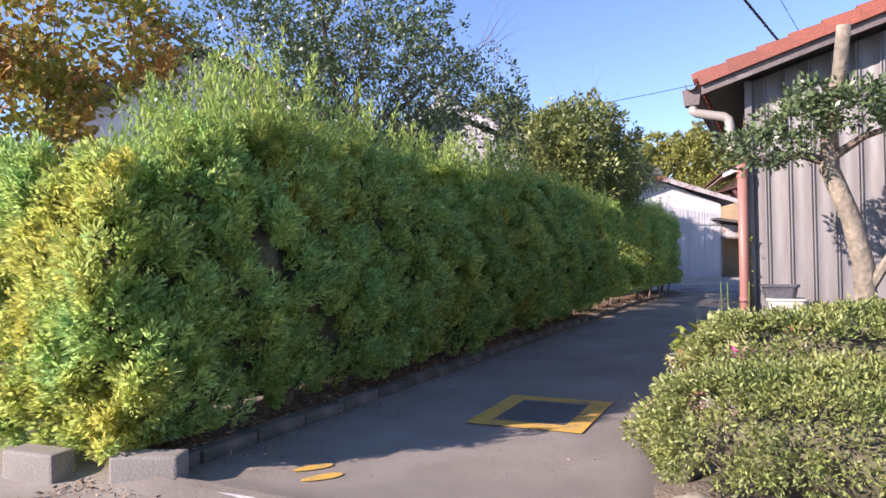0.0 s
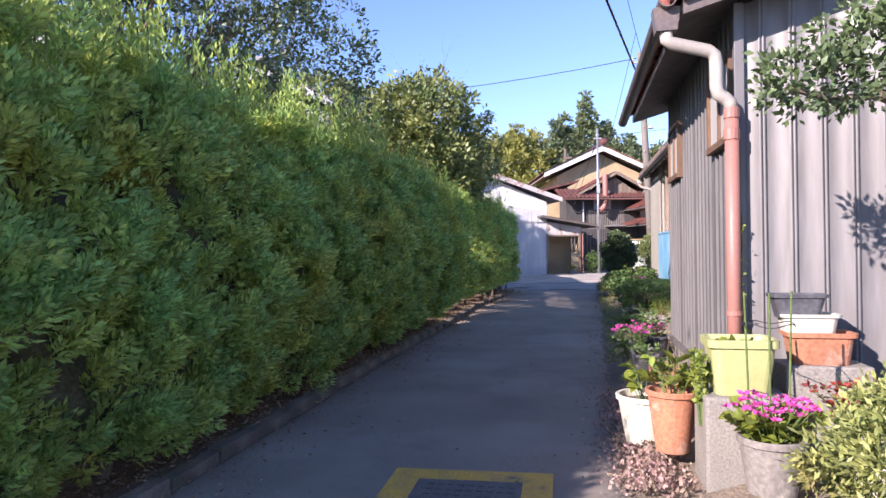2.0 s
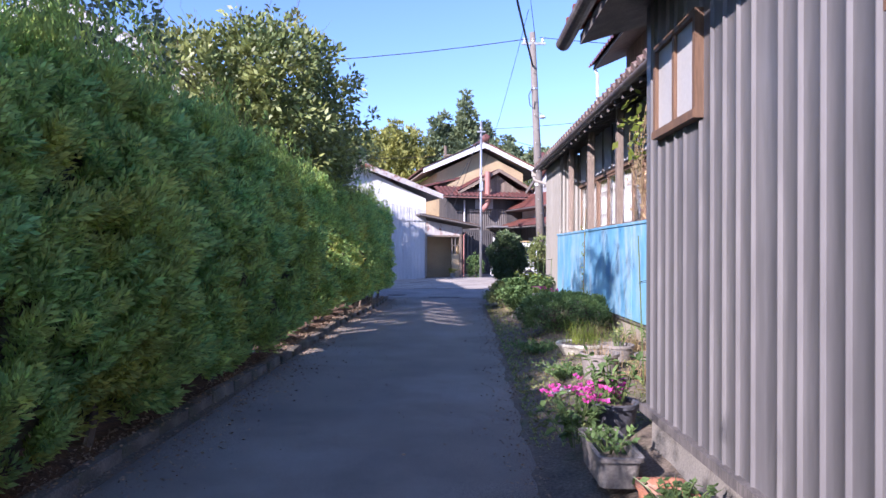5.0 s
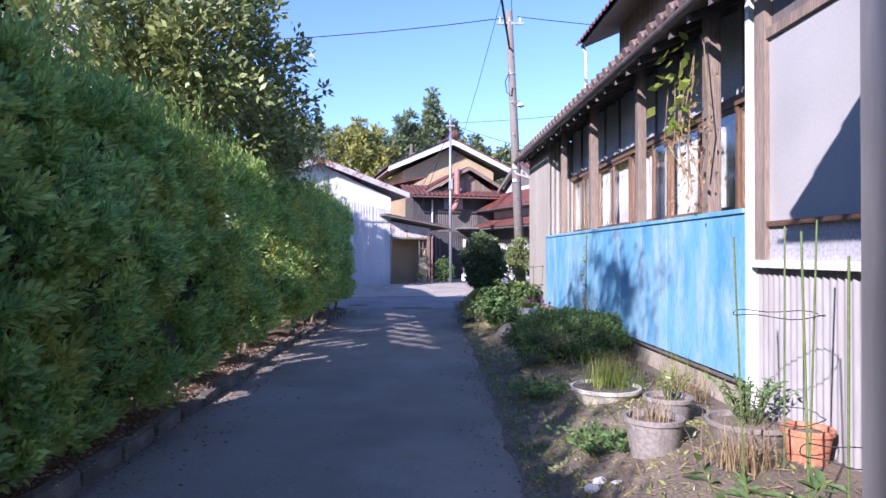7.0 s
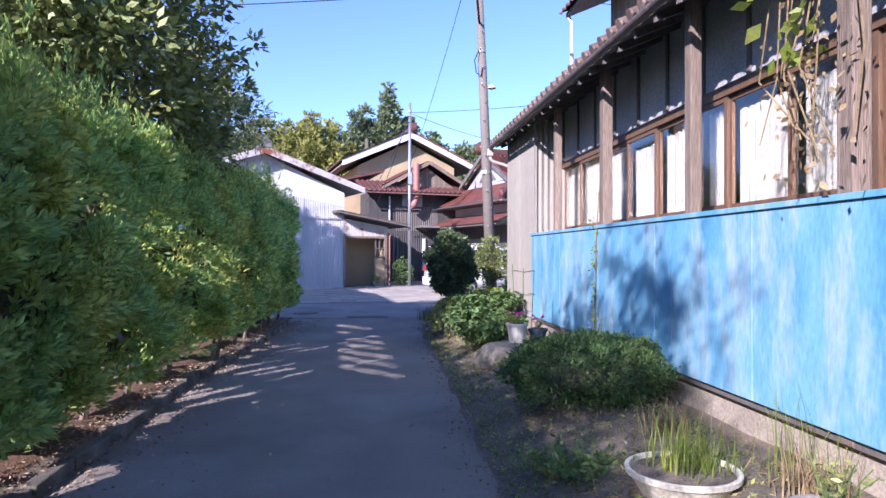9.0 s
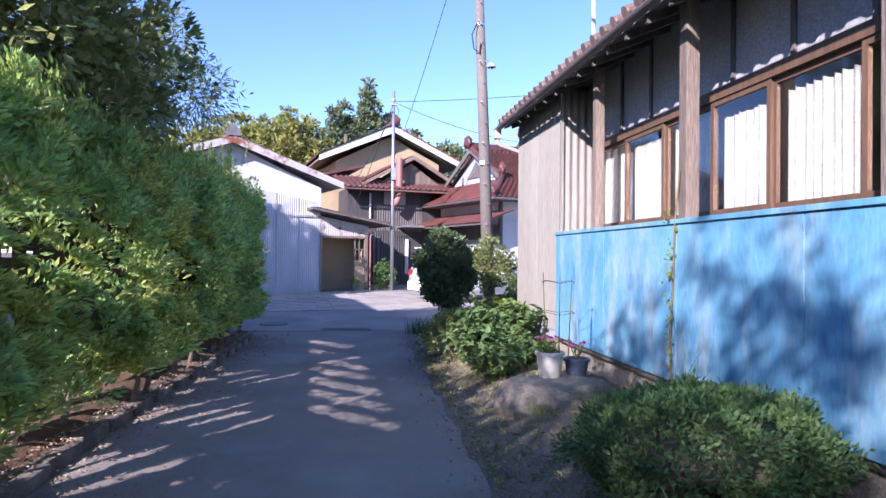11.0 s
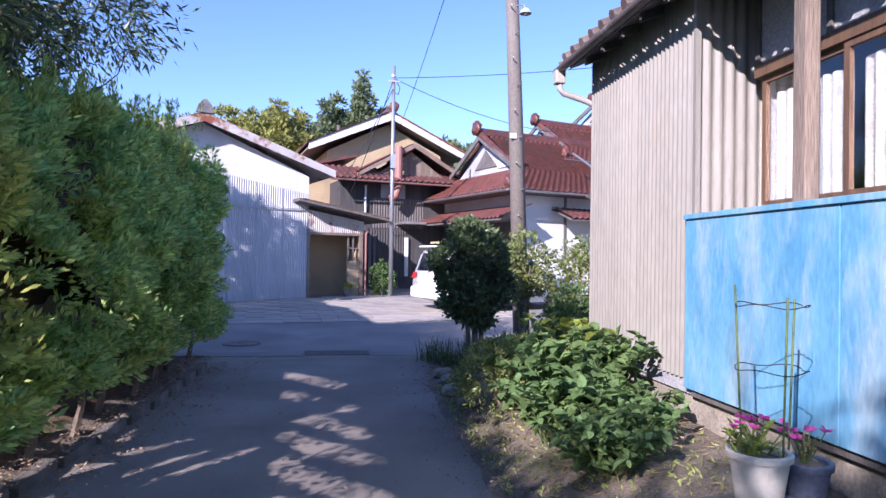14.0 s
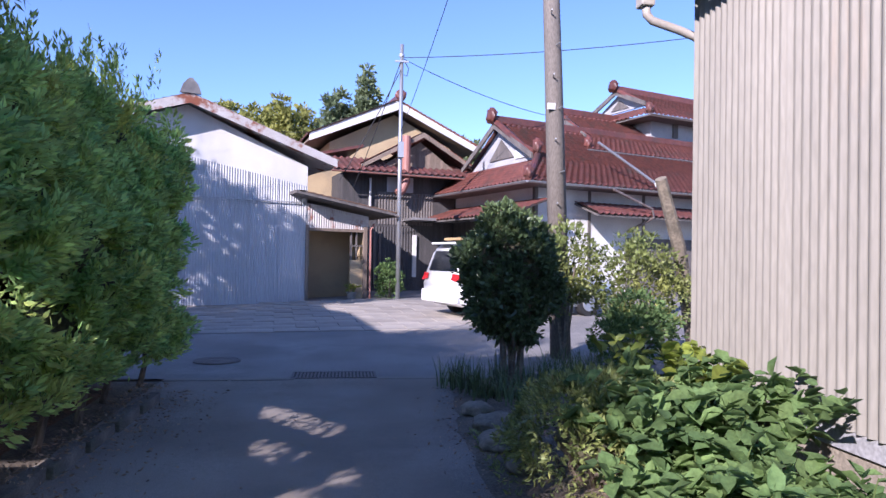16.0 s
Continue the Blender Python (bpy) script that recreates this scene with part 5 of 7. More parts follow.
# pent roofs below the eaves
part("pent_deck", prism(bmesh.new(), [(-0.5, -0.3, 2.85), (0.9, 0.9, 3.35), (0.9, 7.2, 3.35), (-0.5, 7.2, 2.85)], (0, 0, 0.06)), DARKWOOD, red)
tiled("pent_slope", (-0.55, 7.2, 2.93), (0, -1, 0), Vector((1, 0, 0.36)), 7.5, 1.5, REDTILE, red, wave=0.035)
part("pent_deck", prism(bmesh.new(), [(2.6, -0.3, 2.95), (13, -0.3, 2.95), (13, 0.9, 3.4), (2.6, 0.9, 3.4)], (0, 0, 0.06)), DARKWOOD, red)
tiled("pent_slope", (2.55, -0.35, 3.03), (1, 0, 0), Vector((0, 1, 0.36)), 10.5, 1.3, REDTILE, red, wave=0.035)
part("roof_downpipe", tube(bmesh.new(), [(3.2, 0.4, 5.6), (5.2, -0.3, 4.25), (5.25, -0.35, 4.1)], 0.05, 8), STEEL, red)
part("roof_downpipe", tube(bmesh.new(), [(3.4, -0.2, 3.9), (5.0, -0.4, 3.3), (5.1, -0.4, 3.0), (4.7, 0.5, 2.5)], 0.05, 8), BROWNPIPE, red)


def upper_block(u0, u1, v0, v1, ez, rz, wz):
    hw = (v1 - v0) / 2
    kk = (rz - ez) / hw
    vm = v0 + hw
    local_box("upper_wall", GREYBOARD, red, (u0 + 0.9, u1, v0 + 0.8, v1 - 0.8, wz, ez + 0.1))
    local_box("upper_window", DARKWOOD, red, (u0 + 2.2, u0 + 2.5, v0 + 0.74, v0 + 0.8, wz + 0.4, ez - 0.05), (u0 + 4.2, u0 + 4.4, v0 + 0.74, v0 + 0.8, wz + 0.4, ez - 0.05))
    part("roof_deck", prism(bmesh.new(), [(u0, v0, ez - 0.08), (u1, v0, ez - 0.08), (u1, v1, ez - 0.08), (u0, v1, ez - 0.08)], (0, 0, 0.07)), DARKWOOD, red)
    L = math.hypot(hw, rz - ez)
    tiled("tile_slope", (u0 - 0.05, v0 - 0.05, ez), (1, 0, 0), Vector((0, 1, kk)), u1 - u0, L, REDTILE, red, wave=0.035, trim=lambda s: (min(s * 0.8, 0.95), u1 - u0))
    tiled("tile_slope", (u0 - 0.05, v1, ez), (0, -1, 0), Vector((1, 0, kk)), v1 - v0, 1.15, REDTILE, red, wave=0.035, trim=lambda s: (s * 0.8, v1 - v0 - s * 0.8))
    part("gable", prism(bmesh.new(), [(u0 + 0.95, v0 + 1.2, ez + 0.7), (u0 + 0.95, v1 - 1.2, ez + 0.7), (u0 + 0.95, vm, rz)], (0.1, 0, 0)), GREYBOARD, red)
    part("gable_lattice", prism(bmesh.new(), [(u0 + 0.9, vm - 0.6, ez + 0.8), (u0 + 0.9, vm + 0.6, ez + 0.8), (u0 + 0.9, vm, rz - 0.35)], (0.04, 0, 0)), DARKWOOD, red)
    for sg in (-1, 1):
        part("bargeboard", prism(bmesh.new(), [(u0 + 0.6, vm + sg * (hw - 0.9), ez + 0.6), (u0 + 0.6, vm + sg * (hw - 0.9), ez + 0.8), (u0 + 0.6, vm, rz + 0.06), (u0 + 0.6, vm, rz - 0.16)], (0.08, 0, 0)), DARKWOOD, red)
    part("ridge", boxes((u0 + 0.5, u1, vm - 0.15, vm + 0.15, rz - 0.02, rz + 0.28), bevel=0.06), REDTILE, red)
    blob("ridge_end_tile", (u0 + 0.5, vm, rz + 0.26), (0.14, 0.28, 0.28), REDTILE, red, rough=0.35)
    part("hip_ridge", tube(bmesh.new(), [(u0, v0, ez + 0.08), (u0 + 0.8, v0 + 0.85, ez + 0.6), (u0 + 0.65, vm, rz + 0.1)], 0.11, 8), REDTILE, red)
    blob("hip_end_tile", (u0 + 0.05, v0 + 0.05, ez + 0.26), (0.15, 0.15, 0.24), REDTILE, red, rough=0.4)
    gutter("gutter", (u0 - 0.1, v0 - 0.12, ez - 0.02), (u1, v0 - 0.12, ez - 0.02), 0.06, STEEL, red)


upper_block(4.4, 15.5, 2.4, 8.2, 5.75, 7.75, 4.8)
upper_block(8.2, 16.0, 3.0, 8.6, 7.7, 9.3, 6.6)

# house behind the hedge
hh = thing("house_behind_hedge", "white plastered house with a grey tiled gable behind the hedge", "house", (-8.2, 20.5, 0), 8)
part("wall", prism(bmesh.new(), [(-4, 0, -1), (1.0, 0, -1), (1.0, 0, 5.2), (-1.5, 0, 6.4), (-4, 0, 5.2)], (0, 7, 0)), GREYBOARD, hh)
for sgn, e in ((1, 1.7), (-1, -4.7)):
    tiled("tile_slope", (e, -0.7 if sgn < 0 else 7.4, 5.2), (0, 1 if sgn < 0 else -1, 0), Vector((-sgn, 0, 0.5)), 8.1, 3.6, GREYTILE, hh)
    part("bargeboard", prism(bmesh.new(), [(e, -0.7, 5.0), (e, -0.7, 5.2), (-1.5, -0.7, 6.85), (-1.5, -0.7, 6.6)], (0, 0.06, 0)), GREYBOARD, hh)
part("ridge", boxes((-1.68, -1.32, -0.8, 7.4, 6.78, 7.1), bevel=0.06), GREYTILE, hh)
wh = thing("white_house", "white plastered house with tiled roof far behind the hedge", "house", (-14.5, 14.0, 0), 30)
part("wall", prism(bmesh.new(), [(-4, 0, 0), (4, 0, 0), (4, 0, 5.6), (0, 0, 7.6), (-4, 0, 5.6)], (0, 8, 0)), PLASTER, wh)
for sgn, e in ((1, 4.8), (-1, -4.8)):
    tiled("tile_slope", (e, -0.8 if sgn < 0 else 8.4, 5.3), (0, 1 if sgn < 0 else -1, 0), Vector((-sgn, 0, 0.5)), 9.2, 5.4, GREYTILE, wh)

# ---------- poles and cables ----------
pole = thing("utility_pole", "tall weathered concrete utility pole with step bolts", "utility pole", (2.06, 29.7, 0.0))
part("shaft", tube(bmesh.new(), [(0, 0, -0.05), (-0.19, 0, 4.5), (-0.41, 0, 9.4)], [0.165, 0.14, 0.105], 16), POLECON, pole, smooth=True)
for i in range(12):
    z, sd = 2.4 + i * 0.5, 1 if i % 2 else -1
    x = -0.44 * z / 9.4
    part("step_bolt", tube(bmesh.new(), [(x, 0, z), (x + sd * 0.06, -0.26, z + 0.03)], 0.011, 6), STEEL, pole)
part("plate", boxes((-0.33, -0.2, -0.16, -0.14, 3.9, 4.0)), PLASTER, pole)
part("band", tube(bmesh.new(), [(-0.33, 0, 7.35), (-0.333, 0, 7.42)], 0.135, 14), STEEL, pole)
part("cable_loop", tube(bmesh.new(), [(-0.42, -0.14, 7.4), (-0.55, -0.16, 7.1), (-0.50, -0.16, 6.75), (-0.36, -0.15, 6.65), (-0.33, -0.15, 6.9)], 0.016, 6), BLACK, pole)
part("cross_arm", boxes((-0.8, 0.05, -0.1, -0.04, 8.95, 9.03)), STEEL, pole)
for x in (-0.7, -0.4, -0.05):
    part("insulator", lathe(bmesh.new(), [(0.03, 9.03), (0.05, 9.08), (0.03, 9.13), (0.05, 9.17), (0.001, 9.2)], 10, Matrix.Translation((x, -0.07, 0))), PLASTER, pole)
lamp = part("lamp_arm", tube(bmesh.new(), [(-0.28, -0.1, 6.45), (-0.1, -0.12, 6.5), (-0.05, -0.12, 6.42)], 0.016, 6), STEEL, pole)
part("lamp_shade", lathe(bmesh.new(), [(0.02, 0.10), (0.07, 0.08), (0.12, 0.0), (0.115, -0.01), (0.05, 0.05)], 14, Matrix.Translation((-0.05, -0.12, 6.33))), WHITEPOT, pole)
part("bulb", lathe(bmesh.new(), [(0.001, -0.06), (0.03, -0.045), (0.035, -0.01), (0.02, 0.03)], 10, Matrix.Translation((-0.05, -0.12, 6.33))), PLASTER, pole)
slim = thing("steel_service_pole", "slim galvanised steel service pole beside the storehouse", "pole", (0.33, 40.79, 0.15))
part("shaft", tube(bmesh.new(), [(0, 0, -0.1), (0, 0, 8.3)], [0.075, 0.06], 12), STEEL, slim, smooth=True)
part("clamp", tube(bmesh.new(), [(0, 0, 7.9), (0, 0, 7.98)], 0.09, 12), STEEL, slim)
part("bracket", boxes((-0.22, 0.22, -0.1, -0.06, 7.7, 7.76)), STEEL, slim)
part("cable_coil", tube(bmesh.new(), [(0.1, -0.1, 7.7), (0.22, -0.1, 7.5), (0.16, -0.1, 7.25), (0.06, -0.1, 7.3)], 0.014, 6), BLACK, slim)
part("tin_hood", boxes((-0.08, 0.10, -0.25, 0.0, 4.6, 5.1)), STEEL, slim)
wood = thing("wooden_pole", "old wooden utility pole behind the storehouse", "utility pole", (-1.8, 67, 0))
part("shaft", tube(bmesh.new(), [(0, 0, 0), (0, 0, 11.4)], [0.19, 0.15], 10), BARK, wood)
part("cross_arm", boxes((-0.2, 0.6, -0.2, -0.1, 10.4, 10.6)), BARK, wood)


def cable(name, a, b, sag, r, label):
    a, b = Vector(a), Vector(b)
    pts = [a.lerp(b, i / 14) - Vector((0, 0, sag * 4 * (i / 14) * (1 - i / 14))) for i in range(15)]
    return tagged(part(name, tube(bmesh.new(), pts, r, 6), BLACK), label, "cable", "overhead cables")


cable("overhead_cable", (1.5, 29.6, 9.15), (-26, 31, 9.6), 1.0, 0.014, "thin black overhead cable sagging from the pole")
cable("overhead_cable", (1.65, 29.6, 8.2), (-6.1, -10.0, 9.4), 0.2, 0.035, "thick lashed overhead cable rising from the pole")
cable("overhead_cable", (1.75, 29.6, 9.1), (-5.0, -10.0, 10.6), 0.2, 0.01, "thin black overhead cable over the lane")
for i in range(46):
    t = i / 46
    p = Vector((1.65, 29.6, 8.2)).lerp(Vector((-6.1, -10.0, 9.4)), t) - Vector((0, 0, 0.8 * t * (1 - t)))
    if i == 0:
        ring0 = tagged(part("cable_tie", tube(bmesh.new(), [(-0.03, 0, 0.06), (0.0, 0.02, -0.1), (0.03, 0.04, 0.06)], 0.009, 4), BLACK), "black spiral tie on the lashed cable", "cable tie", "cable ties")
        ring0.location = p
    elif i < 30:
        o = new("cable_tie", ring0.data)
        tagged(o, "black spiral tie on the lashed cable", "cable tie", "cable ties")
        o.location = p
cable("overhead_cable", (0.4, 40.7, 8.0), (14, 36.5, 9.0), 0.3, 0.012, "thin black cable from the steel pole")
cable("overhead_cable", (0.4, 40.7, 7.95), (7.5, 45.0, 7.2), 0.25, 0.012, "thin black cable from the steel pole")
cable("overhead_cable", (0.3, 40.7, 7.9), (-1.1, 43.6, 4.1), 0.1, 0.014, "thin black cable from the steel pole")
cable("overhead_cable", (0.3, 40.7, 7.6), (-1.6, 40.4, 3.9), 0.1, 0.014, "thin black cable from the steel pole")
cable("overhead_cable", (0.33, 40.79, 5.6), (1.5, 29.6, 10.2), 0.3, 0.009, "thin black cable between the poles")
cable("overhead_cable", (1.9, 29.6, 9.2), (16, 31, 9.4), 0.3, 0.012, "thin black overhead cable beyond the house")
cable("overhead_cable", (-1.98, 66.85, 10.5), (-14, 66, 10.4), 0.3, 0.02, "thin black cable behind the storehouse")

# ---------- white minivan ----------
car = thing("white_minivan", "white minivan parked in the yard, rear lamps red", "car", (1.86, 35.6, court_z(1.86, 35.6)), 20)
side = [(-1.0, 0.42), (-1.04, 0.75), (-0.98, 1.02), (-0.80, 1.62), (-0.55, 1.80), (0.6, 1.84), (1.7, 1.78), (2.75, 1.12), (3.5, 0.98), (3.78, 0.75), (3.8, 0.38), (3.3, 0.24), (-0.6, 0.24)]
bm = bmesh.new()
prism(bm, [(x, -0.89, z) for x, z in side], (0, 1.78, 0))
for v in bm.verts:
    if v.co.z > 1.0:
        v.co.y *= 1 - 0.17 * (v.co.z - 1.0) / 0.84
bmesh.ops.bevel(bm, geom=list(bm.edges), offset=0.06, segments=3, affect="EDGES")
part("body", bm, CARWHITE, car, smooth=True)
def glass_pane(name, pts, push):
    part(name, prism(bmesh.new(), pts, push), CARGLASS, car, "dark tinted glass")
def yside(z):
    return -0.89 * (1 - 0.17 * max(0, z - 1.0) / 0.84) - 0.006
glass_pane("rear_side_window", [(-0.62, yside(1.12), 1.12), (0.35, yside(1.10), 1.10), (0.35, yside(1.66), 1.66), (-0.42, yside(1.66), 1.66)], (0, 0.012, 0))
glass_pane("side_window", [(0.43, yside(1.10), 1.10), (1.35, yside(1.08), 1.08), (1.35, yside(1.66), 1.66), (0.43, yside(1.66), 1.66)], (0, 0.012, 0))
glass_pane("front_window", [(1.43, yside(1.08), 1.08), (2.45, yside(1.06), 1.06), (1.75, yside(1.62), 1.62), (1.43, yside(1.64), 1.64)], (0, 0.012, 0))
glass_pane("rear_window", [(-0.985, -0.62, 1.12), (-0.985, 0.62, 1.12), (-0.835, 0.55, 1.60), (-0.835, -0.55, 1.60)], (-0.012, 0, 0))
for s in (-1, 1):
    part("tail_lamp", prism(bmesh.new(), [(-1.035, s * 0.60, 0.92), (-1.035, s * 0.88, 0.88), (-0.95, s * 0.905, 1.06), (-1.0, s * 0.62, 1.06)], (-0.02, 0, 0.0)), TAILRED, car, "red lens")
    part("tail_lamp", prism(bmesh.new(), [(-1.0, s * 0.885, 0.90), (-0.55, s * 0.902, 1.02), (-0.55, s * 0.902, 1.08), (-0.98, s * 0.885, 1.07)], (0, s * 0.015, 0)), TAILRED, car, "red lens")
part("bumper", boxes((-1.09, -0.95, -0.86, 0.86, 0.36, 0.66), bevel=0.05), CARWHITE, car)
part("number_plate", boxes((-1.06, -1.045, -0.17, 0.17, 0.74, 0.9), bevel=0.003), PLASTER, car)
part("roof_spoiler", boxes((-0.92, -0.55, -0.66, 0.66, 1.76, 1.81), bevel=0.02), CARWHITE, car)
wheel = None
for x, y in ((0, -0.82), (2.85, -0.82), (0, 0.82), (2.85, 0.82)):
    w = part("wheel", tube(bmesh.new(), [(x, y - 0.1, 0.325), (x, y + 0.1, 0.325)], 0.325, 24), RUBBER, car, "black tyre")
    part("rim", lathe(bmesh.new(), [(0.215, -0.01), (0.2, 0.015), (0.05, 0.005), (0.001, 0.02)], 20, Matrix.Translation((x, y - 0.102 * (1 if y < 0 else -1), 0.325)) @ Matrix.Rotation(math.pi / 2 * (1 if y < 0 else -1), 4, "X")), STEEL, w)
part("roof_board", boxes((-0.75, 0.2, -0.5, 0.3, 1.86, 1.92), bevel=0.004), BRASS, car, "ochre board on the roof")

# ---------- woods behind ----------
def far_trees(name, spots, mat, label, size, per=90, seed=2, group=""):
    for i, (x, y, r, h) in enumerate(spots):
        ob = thing(name, label, "tree", (x, y, 0), group=group)
        part("trunk", tube(bmesh.new(), [(0, 0, 0), (0.2, 0, h * 0.6)], [0.3, 0.15], 7), BARK, ob)
        m = 260
        d = unit(RNG.normal(0, 1, (m, 3)))
        P = d * RNG.uniform(0.6, 1.05, (m, 1)) * np.array([r, r, h * 0.36]) * (1 + 0.2 * np.sin(d[:, :1] * 6 + i) * np.sin(d[:, 2:] * 7)) + np.array([0, 0, h * 0.66])
        if name == "far_cedar":
            P[:, :2] *= np.clip(1.25 - (P[:, 2:] / h), 0.06, 1) * 1.4
        p, dd = puffs(P, d, RNG.uniform(0.5, 1.0, m), per // 2, size_up=0.1)
        leaves("crown", p, dd, size, 0.5, mat, ob, 0.5)


far_trees("bamboo_clump", [(-24, 94, 5, 15), (-18, 95, 5, 16.5), (-12.5, 95, 4.5, 18), (-8.5, 93, 4.5, 18.2), (-5.5, 96, 4, 17), (5, 97, 4, 16), (9.5, 96, 4.5, 14.5), (14, 96, 5, 13.5), (-30, 95, 6, 14)], BAMBOO, "yellow-green bamboo crowns on the far slope", 0.5, group="far woods")
far_trees("far_tree", [(-2.5, 94, 2.4, 19.5), (-31, 90, 5, 15), (6, 94, 3, 16), (11, 93, 3.5, 15)], FARGREEN, "dark green crowns on the far slope", 0.5, group="far woods")
far_trees("far_cedar", [(0.6, 94, 2.4, 21.5), (3.2, 95, 2.2, 18)], FARGREEN, "tall pointed cedar on the far slope", 0.5, group="far woods")

# ---------- garden things along the lane ----------
shrub("clipped_azalea", (0.92, 4.5, 0.06), (1.28, 0.46, 0.41), 46000, 0.034, 0.38, AZALEA, "low clipped azalea with yellow-green leaves above garden stones", 2, 6, 24, 0.075, "clipped azaleas")
shrub("clipped_azalea", (1.02, 5.02, 0.46), (1.18, 0.36, 0.345), 32000, 0.034, 0.38, AZALEA, "clipped azalea with browned tips in front of the grey shed", 5, 6, 24, 0.075, "clipped azaleas")
for x, y, r, s in ((0.0, 4.16, (0.2, 0.16, 0.15), 1), (0.45, 4.0, (0.26, 0.18, 0.15), 2), (1.1, 3.96, (0.3, 0.2, 0.15), 3), (1.75, 4.0, (0.3, 0.2, 0.16), 4), (-0.22, 5.1, (0.14, 0.2, 0.1), 5), (-0.42, 5.7, (0.13, 0.2, 0.08), 6)):
    st = blob("garden_stone", (0, 0, 0), r, STONE, None, rough=0.22, seed=s, flat=-0.06)
    st.location = (x, y, 0.04)
    tagged(st, "rounded pale garden stone edging the azalea bed", "stone", "edging stones")

# cloud-pruned tree by the shed
holly = thing("cloud_pruned_tree", "small cloud-pruned evergreen with a pale cut trunk", "tree", (1.03, 6.42, 0.3))
part("trunk", tube(bmesh.new(), [(0.02, 0, -0.05), (0.0, 0.03, 0.5), (-0.02, 0.04, 1.1), (-0.10, 0.06, 1.5), (-0.24, 0.06, 1.9), (-0.24, 0.0, 2.2), (-0.17, -0.2, 2.6), (-0.14, -0.3, 2.95)], [0.10, 0.085, 0.08, 0.075, 0.075, 0.06, 0.055, 0.05], 10), PALEBARK, holly, smooth=True)
part("limb", tube(bmesh.new(), [(-0.24, 0.05, 1.95), (-0.45, 0.0, 2.02), (-0.65, -0.06, 1.98), (-0.9, -0.1, 2.05)], [0.045, 0.03, 0.025, 0.012], 7), BARK, holly)
part("limb", tube(bmesh.new(), [(-0.22, 0.04, 1.98), (0.0, -0.06, 2.12), (0.3, -0.1, 2.2)], [0.04, 0.03, 0.012], 7), BARK, holly)
part("limb", tube(bmesh.new(), [(0.0, 0.03, 0.9), (0.16, -0.02, 1.2), (0.24, -0.06, 1.55)], [0.045, 0.035, 0.02], 7), PALEBARK, holly)
P, Nm = [], []
for c, r, m in (((-0.72, -0.1, 2.08), (0.34, 0.3, 0.16), 80), ((-0.45, -0.05, 2.28), (0.30, 0.3, 0.16), 70), ((-0.05, -0.15, 2.35), (0.34, 0.3, 0.18), 75), ((0.35, -0.1, 2.35), (0.35, 0.3, 0.2), 75), ((0.6, 0, 2.1), (0.3, 0.3, 0.18), 50), ((-0.3, -0.1, 2.48), (0.24, 0.22, 0.10), 36), ((0.35, -0.1, 1.7), (0.2, 0.2, 0.1), 16)):
    d = unit(RNG.normal(0, 1, (m, 3)))
    P.append(np.array(c) + d * np.array(r) * RNG.uniform(0.4, 1.05, (m, 1)))
    Nm.append(d)
p, d = puffs(np.concatenate(P), np.concatenate(Nm), RNG.uniform(0.06, 0.12, sum(len(q) for q in P)), 16)
leaves("crown", p, d, 0.05, 0.5, HOLLY, holly, 0.5)


# ---------- pots ----------
def pot(name, at, r0, r1, h, mat, label, rim=0.02, square=None, plant=None, sides=40, group="flower pots", tilt=0.0, soil=0.85):
    ob = thing(name, label, "flower pot", at, group=group)
    if square:
        a, b = square
        bm = bmesh.new()
        def ring(k, z, inset=0.0):
            pts = []
            for sx, sy in ((1, 1), (-1, 1), (-1, -1), (1, -1)):
                for q in range(5):
                    ang = math.atan2(sy, sx) - math.pi / 4 + q * math.pi / 8
                    cr = 0.05
                    pts.append(bm.verts.new((sx * (a * k - inset - cr) + cr * math.cos(ang), sy * (b * k - inset - cr) + cr * math.sin(ang), z)))
            return pts
        rings = [ring(r0 / r1, 0.0), ring(0.97, h * 0.84), ring(1.07, h * 0.86), ring(1.08, h), ring(1.08, h, 0.025), ring(0.96, h * 0.86, 0.02), ring(0.9, h * 0.4, 0.02)]
        n = len(rings[0])
        for p0, p1 in zip(rings, rings[1:]):
            for i in range(n):
                bm.faces.new((p0[i], p0[(i + 1) % n], p1[(i + 1) % n], p1[i]))
        bm.faces.new(rings[0][::-1])
        part("body", bm, mat, ob)
        part("potting_soil", boxes((-a * 0.78, a * 0.78, -b * 0.78, b * 0.78, h * 0.55, h * 0.7)), SOIL, ob)
    else:
        w = 0.014
        prof = [(0.001, 0.0), (r0, 0.0), (r1 * 0.98, h - rim * 2), (r1 + rim * 0.6, h - rim * 1.8), (r1 + rim * 0.7, h - rim * 0.3), (r1 + rim * 0.3, h), (r1 - w, h - 0.004), (r1 - w - 0.01, h * soil - 0.02)]
        part("body", lathe(bmesh.new(), prof, sides), mat, ob, smooth=False)
        part("potting_soil", lathe(bmesh.new(), [(r1 - w, h * soil), (r1 * 0.5, h * soil + 0.01), (0.001, h * soil + 0.014)], 16), SOIL, ob)
    return ob


